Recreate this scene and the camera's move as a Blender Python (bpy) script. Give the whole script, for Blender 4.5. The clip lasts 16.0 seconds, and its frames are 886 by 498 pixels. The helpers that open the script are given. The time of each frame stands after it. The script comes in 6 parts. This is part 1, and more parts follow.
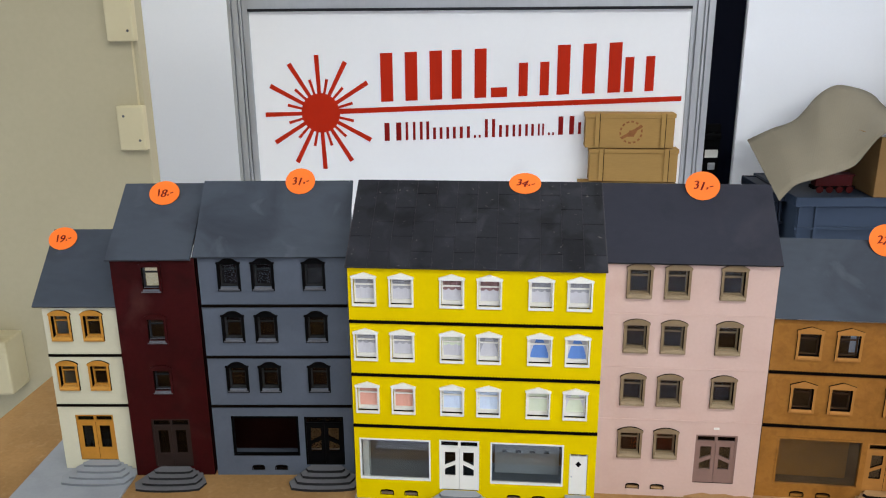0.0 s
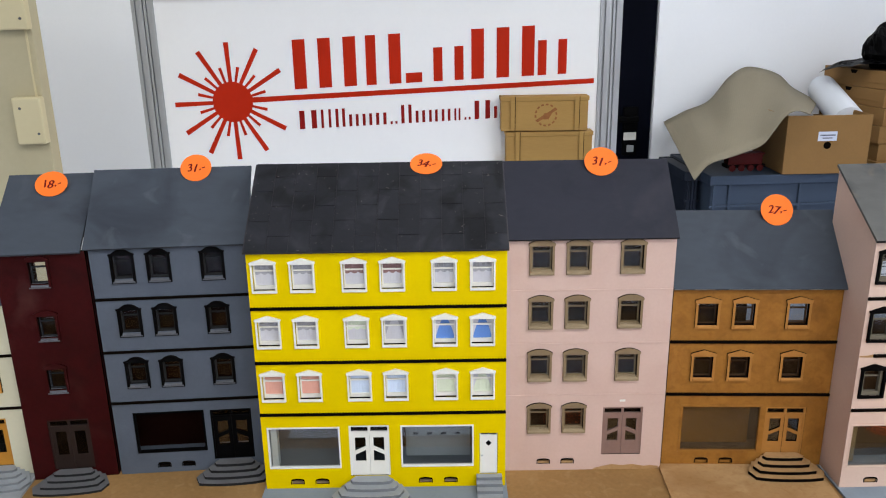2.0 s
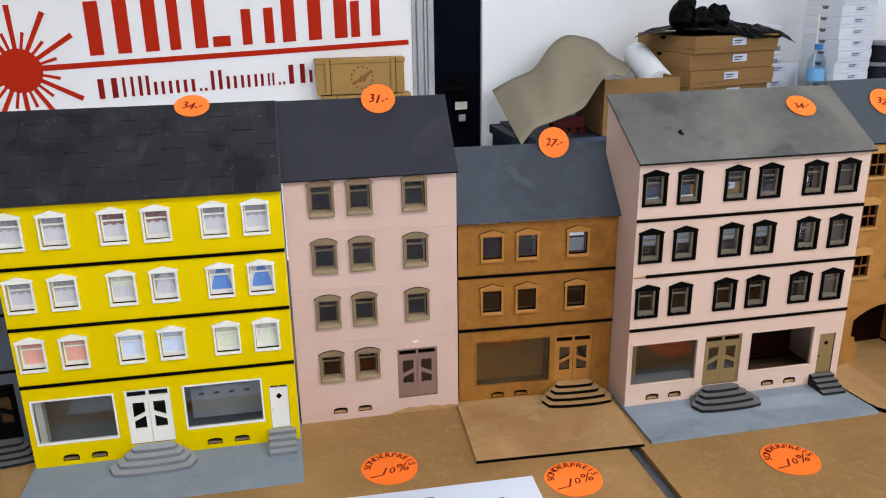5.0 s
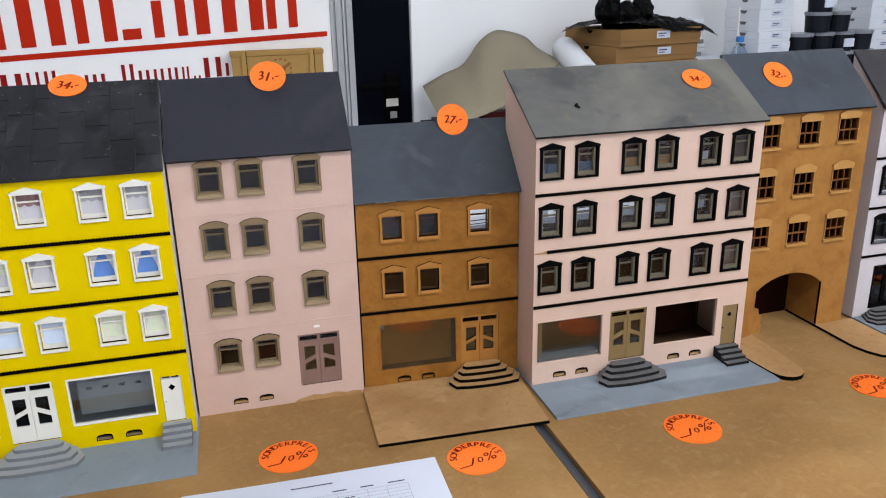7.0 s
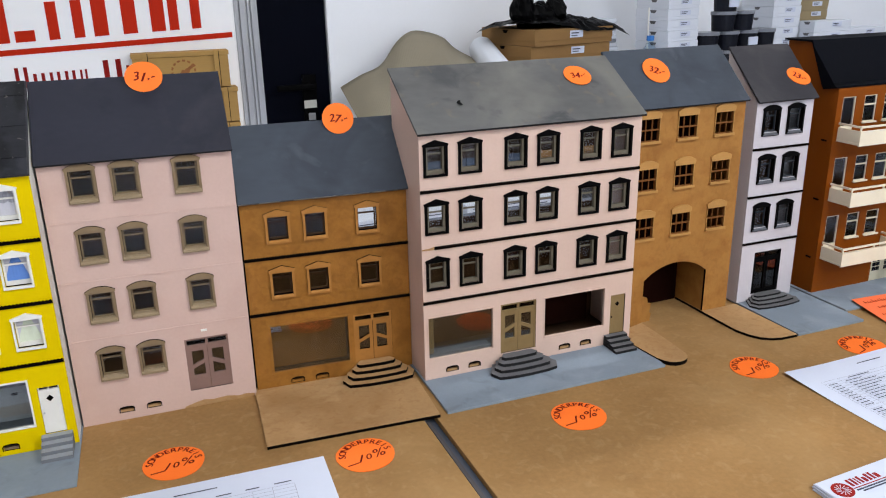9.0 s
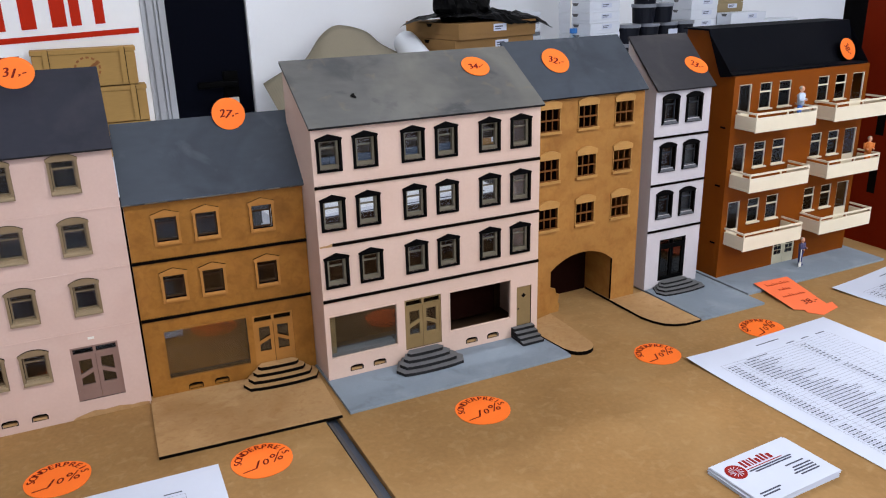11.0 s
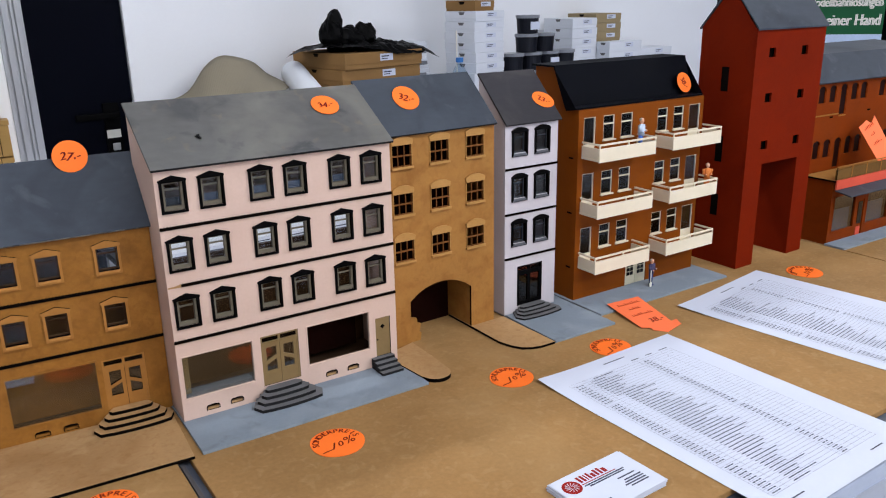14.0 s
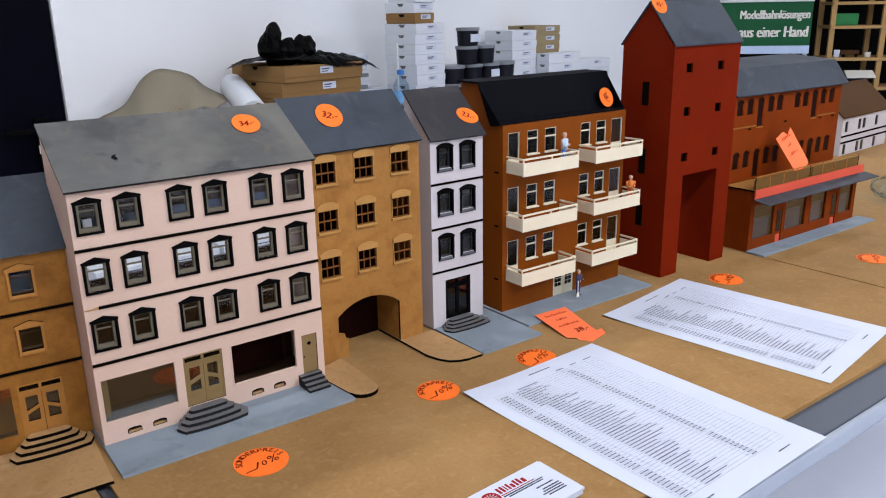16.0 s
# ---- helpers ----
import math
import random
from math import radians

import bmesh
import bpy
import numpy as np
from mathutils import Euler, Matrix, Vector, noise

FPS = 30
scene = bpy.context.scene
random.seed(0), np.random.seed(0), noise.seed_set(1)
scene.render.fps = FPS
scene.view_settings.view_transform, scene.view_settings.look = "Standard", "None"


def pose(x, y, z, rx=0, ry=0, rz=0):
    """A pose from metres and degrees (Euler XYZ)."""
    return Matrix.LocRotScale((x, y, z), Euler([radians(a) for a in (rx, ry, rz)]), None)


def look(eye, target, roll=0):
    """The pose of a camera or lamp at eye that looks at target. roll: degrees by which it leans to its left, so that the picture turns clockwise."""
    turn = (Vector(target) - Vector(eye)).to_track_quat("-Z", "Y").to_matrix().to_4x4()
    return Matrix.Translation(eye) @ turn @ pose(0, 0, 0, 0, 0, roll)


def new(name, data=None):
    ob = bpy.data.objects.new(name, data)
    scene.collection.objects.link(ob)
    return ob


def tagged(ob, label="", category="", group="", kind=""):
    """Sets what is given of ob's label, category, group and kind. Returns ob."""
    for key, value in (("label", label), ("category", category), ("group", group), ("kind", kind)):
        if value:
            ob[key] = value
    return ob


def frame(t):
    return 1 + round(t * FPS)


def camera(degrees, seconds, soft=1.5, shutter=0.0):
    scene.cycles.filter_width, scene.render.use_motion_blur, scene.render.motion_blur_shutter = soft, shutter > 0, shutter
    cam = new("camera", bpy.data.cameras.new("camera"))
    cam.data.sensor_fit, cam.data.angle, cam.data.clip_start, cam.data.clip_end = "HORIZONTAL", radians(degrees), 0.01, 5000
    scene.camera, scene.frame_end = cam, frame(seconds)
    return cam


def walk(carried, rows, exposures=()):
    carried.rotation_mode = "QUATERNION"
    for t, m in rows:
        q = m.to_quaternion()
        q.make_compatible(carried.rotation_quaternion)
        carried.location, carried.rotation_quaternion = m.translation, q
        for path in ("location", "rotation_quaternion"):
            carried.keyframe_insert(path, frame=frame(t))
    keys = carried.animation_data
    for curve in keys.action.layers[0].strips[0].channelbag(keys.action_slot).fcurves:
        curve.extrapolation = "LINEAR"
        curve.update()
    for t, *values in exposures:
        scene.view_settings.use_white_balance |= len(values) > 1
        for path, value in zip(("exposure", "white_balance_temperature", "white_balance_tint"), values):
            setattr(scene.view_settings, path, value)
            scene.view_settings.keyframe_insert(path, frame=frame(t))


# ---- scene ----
cam = camera(58.3, 16.0, soft=1.1)
PATH = [
    (0, (0.194, 0.031, 1.222), (-0.147, 1.917, 0.651), -0.4),
    (0.5, (0.197, 0.034, 1.219), (-0.123, 1.922, 0.644), -0.6),
    (1, (0.204, 0.037, 1.217), (-0.077, 1.93, 0.635), -0.7),
    (1.5, (0.212, 0.039, 1.215), (-0.022, 1.937, 0.628), -0.8),
    (2, (0.222, 0.04, 1.212), (0.048, 1.941, 0.615), -0.9),
    (2.5, (0.235, 0.04, 1.208), (0.127, 1.943, 0.602), -1.1),
    (3, (0.246, 0.039, 1.204), (0.21, 1.941, 0.585), -0.9),
    (3.5, (0.257, 0.041, 1.199), (0.282, 1.941, 0.573), -1.1),
    (4, (0.268, 0.046, 1.189), (0.349, 1.942, 0.558), -1.2),
    (4.5, (0.281, 0.048, 1.18), (0.414, 1.938, 0.54), -1.3),
    (4.7, (0.285, 0.049, 1.175), (0.441, 1.936, 0.531), -1.1),
    (7, (0.335, 0.053, 1.142), (0.658, 1.918, 0.499), -1.2),
    (7.5, (0.345, 0.051, 1.14), (0.713, 1.909, 0.497), -1.2),
    (8, (0.356, 0.046, 1.139), (0.763, 1.895, 0.494), -1.6),
    (8.5, (0.365, 0.042, 1.139), (0.81, 1.883, 0.497), -1.6),
    (9, (0.376, 0.039, 1.139), (0.864, 1.868, 0.495), -1.2),
    (11.5, (0.426, 0.04, 1.133), (1.102, 1.804, 0.476), -1.5),
    (12, (0.435, 0.033, 1.135), (1.16, 1.779, 0.484), -1.4),
    (12.5, (0.438, 0.026, 1.139), (1.204, 1.76, 0.5), -1.1),
    (13, (0.444, 0.019, 1.141), (1.235, 1.744, 0.512), -1.3),
    (13.5, (0.45, 0.011, 1.144), (1.271, 1.726, 0.524), -1.3),
    (14, (0.459, 0.003, 1.147), (1.317, 1.706, 0.543), -1.1),
    (14.5, (0.467, -0.003, 1.149), (1.357, 1.686, 0.555), -1.2),
    (15, (0.471, -0.011, 1.153), (1.391, 1.665, 0.566), -1.1),
    (15.5, (0.476, -0.012, 1.155), (1.426, 1.648, 0.57), -0.9),
    (16, (0.48, -0.017, 1.155), (1.452, 1.631, 0.573), -1.0),
]
walk(cam, [(t, look(eye, target, roll)) for t, eye, target, roll in PATH],
     exposures=((0.0, -0.03, 6650, 11), (4.5, 0.01, 6700, 12), (9.0, -0.05, 6600, 13), (12.0, -0.10, 6500, 15), (16.0, -0.10, 6500, 15)))

# ---- world and light ----
world = bpy.data.worlds.new("World")
scene.world = world
world.use_nodes = True
world.node_tree.nodes["Background"].inputs[0].default_value = (0.75, 0.85, 1.0, 1)
world.node_tree.nodes["Background"].inputs[1].default_value = 0.05
LAMP_WATTS = 31.0
LAMP_SHARE = {-1.4: 0.56, 0.6: 0.86, 2.6: 1.12, 4.6: 1.25}
FLOOR_Z, CEIL_Z, TABLE_Z = -0.25, 3.05, 0.75


# ---- materials ----
def rgb(r, g, b):
    """Linear colour from 0-255 display values."""
    f = lambda c: c / 12.92 if c <= 0.04045 else ((c + 0.055) / 1.055) ** 2.4
    return (f(r / 255), f(g / 255), f(b / 255), 1.0)


def surface(name, col, rough=0.6, var=0.12, scale=40.0, fine=400.0, bump=0.15, metal=0.0, stretch=(1, 1, 1), island=0.0, spec=0.13, stains=()):
    """Painted or raw surface: two scales of noise in colour and roughness, and fine relief."""
    m = bpy.data.materials.new(name)
    m.use_nodes = True
    n, l = m.node_tree.nodes, m.node_tree.links
    b = n["Principled BSDF"]
    b.inputs["Metallic"].default_value = metal
    b.inputs["Specular IOR Level"].default_value = spec
    tc = n.new("ShaderNodeNewGeometry")
    mp = n.new("ShaderNodeMapping")
    mp.inputs["Scale"].default_value = stretch
    l.new(tc.outputs["Position"], mp.inputs["Vector"])
    big = n.new("ShaderNodeTexNoise")
    big.inputs["Scale"].default_value, big.inputs["Detail"].default_value = scale, 5
    small = n.new("ShaderNodeTexNoise")
    small.inputs["Scale"].default_value, small.inputs["Detail"].default_value = fine, 3
    for t in (big, small):
        l.new(mp.outputs[0], t.inputs["Vector"])
    mix = n.new("ShaderNodeMath")
    mix.operation = "MULTIPLY_ADD"
    l.new(small.outputs["Fac"], mix.inputs[0])
    mix.inputs[1].default_value = 0.5
    l.new(big.outputs["Fac"], mix.inputs[2])
    ramp = n.new("ShaderNodeMapRange")
    l.new(mix.outputs[0], ramp.inputs["Value"])
    ramp.inputs["From Min"].default_value, ramp.inputs["From Max"].default_value = 0.45, 1.05
    ramp.inputs["To Min"].default_value, ramp.inputs["To Max"].default_value = 1 - var, 1 + var
    hue = n.new("ShaderNodeHueSaturation")
    hue.inputs["Color"].default_value = col
    val = ramp.outputs[0]
    if island:
        oi = n.new("ShaderNodeObjectInfo")
        rr = n.new("ShaderNodeMapRange")
        l.new(oi.outputs["Random"], rr.inputs["Value"])
        rr.inputs["To Min"].default_value, rr.inputs["To Max"].default_value = 1 - island, 1 + island
        mu = n.new("ShaderNodeMath")
        mu.operation = "MULTIPLY"
        l.new(val, mu.inputs[0])
        l.new(rr.outputs[0], mu.inputs[1])
        val = mu.outputs[0]
    l.new(val, hue.inputs["Value"])
    out = hue.outputs[0]
    for k, (scol, sscale, lo, hi, amount) in enumerate(stains):
        sn = n.new("ShaderNodeTexNoise")
        sn.inputs["Scale"].default_value, sn.inputs["Detail"].default_value, sn.inputs["Distortion"].default_value = sscale, 6, 0.6
        off = n.new("ShaderNodeVectorMath")
        off.inputs[1].default_value = (3.1 + 1.7 * k, 1.3, 0.7)
        l.new(tc.outputs["Position"], off.inputs[0])
        l.new(off.outputs[0], sn.inputs["Vector"])
        sm = n.new("ShaderNodeMapRange")
        sm.inputs["From Min"].default_value, sm.inputs["From Max"].default_value = lo, hi
        sm.inputs["To Max"].default_value = amount
        l.new(sn.outputs["Fac"], sm.inputs["Value"])
        mc = n.new("ShaderNodeMixRGB")
        l.new(sm.outputs[0], mc.inputs["Fac"])
        l.new(out, mc.inputs["Color1"])
        mc.inputs["Color2"].default_value = scol
        out = mc.outputs[0]
    l.new(out, b.inputs["Base Color"])
    rg = n.new("ShaderNodeMapRange")
    l.new(big.outputs["Fac"], rg.inputs["Value"])
    rg.inputs["To Min"].default_value, rg.inputs["To Max"].default_value = max(rough - 0.12, 0.02), min(rough + 0.12, 1)
    l.new(rg.outputs[0], b.inputs["Roughness"])
    if bump:
        bp = n.new("ShaderNodeBump")
        bp.inputs["Strength"].default_value, bp.inputs["Distance"].default_value = bump, 0.0006
        l.new(small.outputs["Fac"], bp.inputs["Height"])
        l.new(bp.outputs[0], b.inputs["Normal"])
    return m


def glass(name, tint=(0.9, 0.93, 0.93, 1), rough=0.03, sheen=0.022):
    """Thin clear sheet: sees through, with a real sheen that grows at a slant."""
    m = bpy.data.materials.new(name)
    m.use_nodes = True
    n, l = m.node_tree.nodes, m.node_tree.links
    n.remove(n["Principled BSDF"])
    tr, gl, mx, lw = n.new("ShaderNodeBsdfTransparent"), n.new("ShaderNodeBsdfGlossy"), n.new("ShaderNodeMixShader"), n.new("ShaderNodeLayerWeight")
    tr.inputs[0].default_value = tint
    gl.inputs["Roughness"].default_value = rough
    lw.inputs["Blend"].default_value = 0.5
    pw, ma = n.new("ShaderNodeMath"), n.new("ShaderNodeMath")
    pw.operation, ma.operation = "POWER", "MULTIPLY_ADD"
    pw.inputs[1].default_value = 4.0
    ma.inputs[1].default_value, ma.inputs[2].default_value = 0.9, sheen
    l.new(lw.outputs["Facing"], pw.inputs[0])
    l.new(pw.outputs[0], ma.inputs[0])
    l.new(ma.outputs[0], mx.inputs[0])
    l.new(tr.outputs[0], mx.inputs[1])
    l.new(gl.outputs[0], mx.inputs[2])
    l.new(mx.outputs[0], n["Material Output"].inputs[0])
    return m


def glowing(name, col, strength):
    m = bpy.data.materials.new(name)
    m.use_nodes = True
    b = m.node_tree.nodes["Principled BSDF"]
    b.inputs["Base Color"].default_value = col
    b.inputs["Emission Color"].default_value = col
    b.inputs["Emission Strength"].default_value = strength
    return m


M_TABLE = surface("hardboard", rgb(150, 115, 72), 0.7, 0.20, 9, 220, 0.25, spec=0.12, stains=((rgb(170, 138, 94), 7.0, 0.48, 0.70, 0.4), (rgb(118, 88, 52), 16.0, 0.52, 0.72, 0.32), (rgb(178, 148, 104), 95.0, 0.54, 0.72, 0.28)))
M_MDF = surface("mdf_tan", rgb(144, 96, 38), 0.6, 0.16, 22, 300, 0.25, spec=0.16, stains=((rgb(108, 66, 22), 32.0, 0.48, 0.70, 0.55), (rgb(168, 114, 54), 14.0, 0.53, 0.72, 0.5), (rgb(114, 72, 26), 120.0, 0.5, 0.7, 0.4)))
M_MDF2 = surface("mdf_arch", rgb(158, 111, 55), 0.6, 0.12, 18, 300, 0.2, spec=0.16, stains=((rgb(122, 76, 28), 26.0, 0.48, 0.70, 0.55), (rgb(132, 86, 36), 130.0, 0.5, 0.7, 0.4)))
M_MDF_L = surface("mdf_light_grain", rgb(172, 128, 72), 0.6, 0.10, 40, 300, 0.2)
M_MDF_T = surface("mdf_trim", rgb(158, 108, 52), 0.6, 0.12, 30, 300, 0.2)
M_SASH = surface("sash_grey_card", rgb(106, 99, 85), 0.55, 0.10, 40, 300, 0.15)
M_SASH_B = surface("sash_umber_card", rgb(66, 44, 26), 0.55, 0.15, 40, 300, 0.15)
M_LIP = surface("slate_card", rgb(52, 55, 60), 0.5, 0.10, 40, 300, 0.15)
M_KERB = surface("kerb_board", rgb(170, 134, 92), 0.65, 0.13, 18, 260, 0.25, spec=0.14, stains=((rgb(138, 98, 56), 12.0, 0.49, 0.70, 0.5), (rgb(188, 154, 112), 34.0, 0.52, 0.70, 0.45), (rgb(142, 102, 60), 130.0, 0.52, 0.7, 0.4)))
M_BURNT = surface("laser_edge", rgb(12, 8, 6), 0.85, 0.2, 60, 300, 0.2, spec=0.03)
M_PINK = surface("pink_paint", rgb(196, 168, 156), 0.6, 0.05, 18, 350, 0.12, stains=((rgb(182, 150, 136), 14.0, 0.5, 0.8, 0.5),))
M_PINK2 = surface("pale_pink_paint", rgb(204, 177, 162), 0.6, 0.05, 18, 350, 0.12, stains=((rgb(190, 158, 142), 12.0, 0.52, 0.8, 0.4),))
M_YELLOW = surface("yellow_paint", rgb(214, 186, 0), 0.55, 0.05, 20, 350, 0.1, spec=0.04)
M_GREY = surface("grey_paint", rgb(80, 87, 98), 0.55, 0.08, 20, 300, 0.12, stains=((rgb(64, 70, 80), 16.0, 0.5, 0.8, 0.5),))
M_MAROON = surface("maroon_paint", rgb(50, 9, 10), 0.55, 0.25, 24, 300, 0.15, spec=0.08, stains=((rgb(92, 64, 58), 15.0, 0.55, 0.72, 0.30), (rgb(30, 8, 8), 30.0, 0.5, 0.7, 0.5)))
M_CREAM = surface("cream_paint", rgb(194, 190, 166), 0.6, 0.05, 20, 300, 0.1)
M_WHITE_P = surface("offwhite_paint", rgb(190, 185, 189), 0.6, 0.05, 20, 300, 0.1)
M_ORANGE = surface("ochre_paint", rgb(121, 60, 5), 0.55, 0.08, 14, 300, 0.12, spec=0.10, stains=((rgb(110, 53, 4), 20.0, 0.5, 0.75, 0.5),))
M_TOWER = surface("brick_red_paint", rgb(108, 26, 3), 0.6, 0.10, 14, 300, 0.12, spec=0.05, stains=((rgb(96, 21, 3), 22.0, 0.5, 0.75, 0.5),))
M_STATION = surface("station_brown", rgb(117, 47, 4), 0.6, 0.15, 18, 300, 0.15, spec=0.08, stains=((rgb(98, 40, 8), 22.0, 0.5, 0.75, 0.5),))
M_ROOF = surface("roof_card", rgb(63, 69, 77), 0.6, 0.13, 16, 160, 0.2, stretch=(0.35, 1, 1), stains=((rgb(40, 44, 52), 13.0, 0.5, 0.72, 0.6), (rgb(92, 96, 102), 30.0, 0.62, 0.74, 0.4)))
M_ROOF_D = surface("roof_card_dark", rgb(32, 33, 38), 0.55, 0.20, 20, 200, 0.25, island=0.06, stains=((rgb(66, 68, 74), 36.0, 0.52, 0.70, 0.34), (rgb(12, 12, 16), 22.0, 0.52, 0.62, 0.7), (rgb(130, 126, 120), 240.0, 0.68, 0.73, 0.5)))
M_ROOF_P = surface("roof_card_slate", rgb(42, 43, 52), 0.55, 0.12, 16, 160, 0.2, stretch=(0.5, 1, 1), stains=((rgb(66, 64, 70), 16.0, 0.5, 0.75, 0.5), (rgb(28, 29, 36), 28.0, 0.56, 0.75, 0.5)))
M_ROOF_L = surface("roof_card_worn", rgb(89, 89, 88), 0.65, 0.2, 11, 120, 0.25, stretch=(0.5, 1, 1), stains=((rgb(56, 58, 62), 22.0, 0.55, 0.64, 0.6), (rgb(122, 120, 113), 9.0, 0.52, 0.75, 0.6), (rgb(122, 108, 88), 40.0, 0.62, 0.74, 0.4)))
M_ROOF_B = surface("roof_card_black", rgb(5, 7, 14), 0.65, 0.12, 16, 200, 0.2, spec=0.05, stains=((rgb(11, 13, 20), 24.0, 0.55, 0.72, 0.5),))
M_ROOF_W = surface("roof_card_brownish", rgb(52, 51, 55), 0.6, 0.14, 14, 160, 0.2, stretch=(0.4, 1, 1), stains=((rgb(80, 76, 74), 18.0, 0.52, 0.75, 0.5),))
M_BLACK = surface("black_card", rgb(5, 5, 6), 0.6, 0.15, 40, 300, 0.15, spec=0.04)
M_OLIVE = surface("olive_card", rgb(124, 105, 80), 0.55, 0.10, 40, 300, 0.15)
M_OLIVE_L = surface("olive_sill_card", rgb(142, 124, 98), 0.55, 0.10, 40, 300, 0.15)
M_OCHRE_L = surface("ochre_sill_wood", rgb(188, 134, 60), 0.5, 0.12, 50, 300, 0.15)
M_SILL = surface("grey_sill_card", rgb(86, 88, 94), 0.5, 0.10, 40, 300, 0.15)
M_OLIVE_D = surface("umber_door_paint", rgb(128, 106, 71), 0.55, 0.10, 40, 300, 0.15)
M_DOOR_B = surface("dark_umber_paint", rgb(40, 30, 27), 0.5, 0.12, 40, 300, 0.12, spec=0.15)
M_MAUVE = surface("mauve_door_paint", rgb(130, 103, 94), 0.55, 0.08, 40, 300, 0.12)
M_OCHRE = surface("ochre_wood", rgb(176, 122, 47), 0.5, 0.12, 50, 300, 0.15)
M_DARKGREY = surface("dark_grey_card", rgb(36, 37, 41), 0.55, 0.12, 40, 300, 0.15, spec=0.15)
M_STEP = surface("grey_step_card", rgb(98, 98, 100), 0.65, 0.12, 40, 300, 0.2)
M_STEP_D = surface("dark_step_edge", rgb(34, 34, 36), 0.7, 0.1, 60, 300, 0.1, spec=0.1)
M_STEP_L = surface("pale_step_card", rgb(146, 151, 155), 0.65, 0.08, 40, 300, 0.2)
M_STEP_M = surface("mid_step_edge", rgb(110, 114, 118), 0.7, 0.1, 60, 300, 0.1)
M_SLAB_L = surface("pale_pavement", rgb(150, 154, 158), 0.7, 0.07, 24, 300, 0.15, stains=((rgb(128, 132, 138), 18.0, 0.52, 0.72, 0.5),))
# blue-grey of the reflection in the station's shop windows, used as a colour
M_SHOPREFLECT = surface("shop_reflection_tone", rgb(92, 93, 104), 0.6, 0.2, 16, 200, 0.1)
M_CARDEDGE = surface("worn_card_edge", rgb(132, 130, 126), 0.8, 0.25, 90, 300, 0.1, stains=((rgb(60, 62, 68), 60.0, 0.5, 0.58, 0.8),))
M_SHOPBACK = surface("grey_shop_card", rgb(112, 108, 106), 0.8, 0.08, 20, 200, 0.1)
M_SLAB = surface("blue_grey_pavement", rgb(126, 137, 148), 0.7, 0.07, 24, 300, 0.15, stains=((rgb(154, 165, 174), 18.0, 0.52, 0.72, 0.5), (rgb(98, 104, 110), 34.0, 0.58, 0.75, 0.5)))
M_FRAME_W = surface("white_card", rgb(220, 218, 210), 0.55, 0.03, 40, 300, 0.08)
M_BALC = surface("ivory_card", rgb(219, 208, 184), 0.55, 0.04, 30, 300, 0.1)
M_INNER = surface("raw_inside", rgb(84, 64, 48), 0.9, 0.2, 30, 200, 0.1, spec=0.05)
# near-black red-brown: the shade of unlit insides is put into the colour
M_INNER_D = surface("dark_inside", rgb(30, 12, 8), 0.9, 0.2, 30, 200, 0.1, spec=0.02)
M_PANE = glass("acetate_pane", (0.94, 0.94, 0.94, 1), 0.0, 0.019)
M_PANE_S = glass("shop_acetate", (0.86, 0.88, 0.88, 1), 0.02, 0.09)
M_PANE_D = glass("smoked_pane", (0.45, 0.47, 0.48, 1))
M_PANE_B = surface("oxblood_backing", rgb(30, 9, 6), 0.35, 0.2, 30, 200, 0.0, spec=0.12)
M_PANE_R = glass("dark_gloss_pane", (0.30, 0.28, 0.28, 1), 0.0, 0.06)
M_DOORGLASS = surface("smoked_acetate", rgb(17, 16, 17), 0.18, 0.1, 30, 200, 0.0, spec=0.6)
M_CURT_W = surface("curtain_white", rgb(192, 191, 198), 0.8, 0.05, 80, 500, 0.1)
M_CURT_P = surface("curtain_rose", rgb(216, 160, 144), 0.8, 0.05, 80, 500, 0.1)
M_CURT_B = surface("curtain_blue", rgb(96, 134, 200), 0.8, 0.06, 80, 500, 0.1)
M_CURT_L = surface("curtain_pale_blue", rgb(196, 210, 232), 0.8, 0.05, 80, 500, 0.1)
M_CURT_G = surface("curtain_sage", rgb(204, 212, 190), 0.8, 0.05, 80, 500, 0.1)
M_CURT_S = surface("curtain_shade", rgb(142, 112, 112), 0.8, 0.05, 80, 500, 0.1)
M_CURT_GR = surface("curtain_grey", rgb(158, 158, 164), 0.8, 0.05, 80, 500, 0.1)
M_TAG = surface("neon_coral_paper", (1.0, 0.20, 0.075, 1), 0.6, 0.03, 30, 300, 0.05)
M_PARAPET = surface("olive_brown_board", rgb(104, 76, 38), 0.6, 0.15, 24, 300, 0.15)
# board tone darkened to red-brown: the shade on the window bars is painted in
M_SASH_R = surface("shaded_brown_bars", rgb(116, 72, 34), 0.6, 0.12, 40, 300, 0.15)
M_STICK = surface("neon_orange_paper", (1.0, 0.19, 0.026, 1), 0.6, 0.03, 30, 300, 0.05)
M_INK = surface("felt_pen", rgb(112, 20, 8), 0.6, 0.1, 60, 300, 0.0)
M_INK_R = surface("red_print", rgb(184, 44, 12), 0.6, 0.05, 60, 300, 0.0)
M_PAPER = surface("paper", rgb(198, 205, 221), 0.7, 0.02, 30, 500, 0.05)
M_TONER = surface("grey_print", rgb(72, 75, 90), 0.7, 0.1, 200, 500, 0.0)
M_TONER_L = surface("grey_rule", rgb(132, 136, 152), 0.7, 0.05, 200, 500, 0.0)
M_TABLETOP = surface("grey_laminate", rgb(80, 86, 97), 0.45, 0.06, 8, 200, 0.1)
M_STRIP = surface("grey_strip", rgb(78, 76, 78), 0.5, 0.08, 12, 200, 0.1)
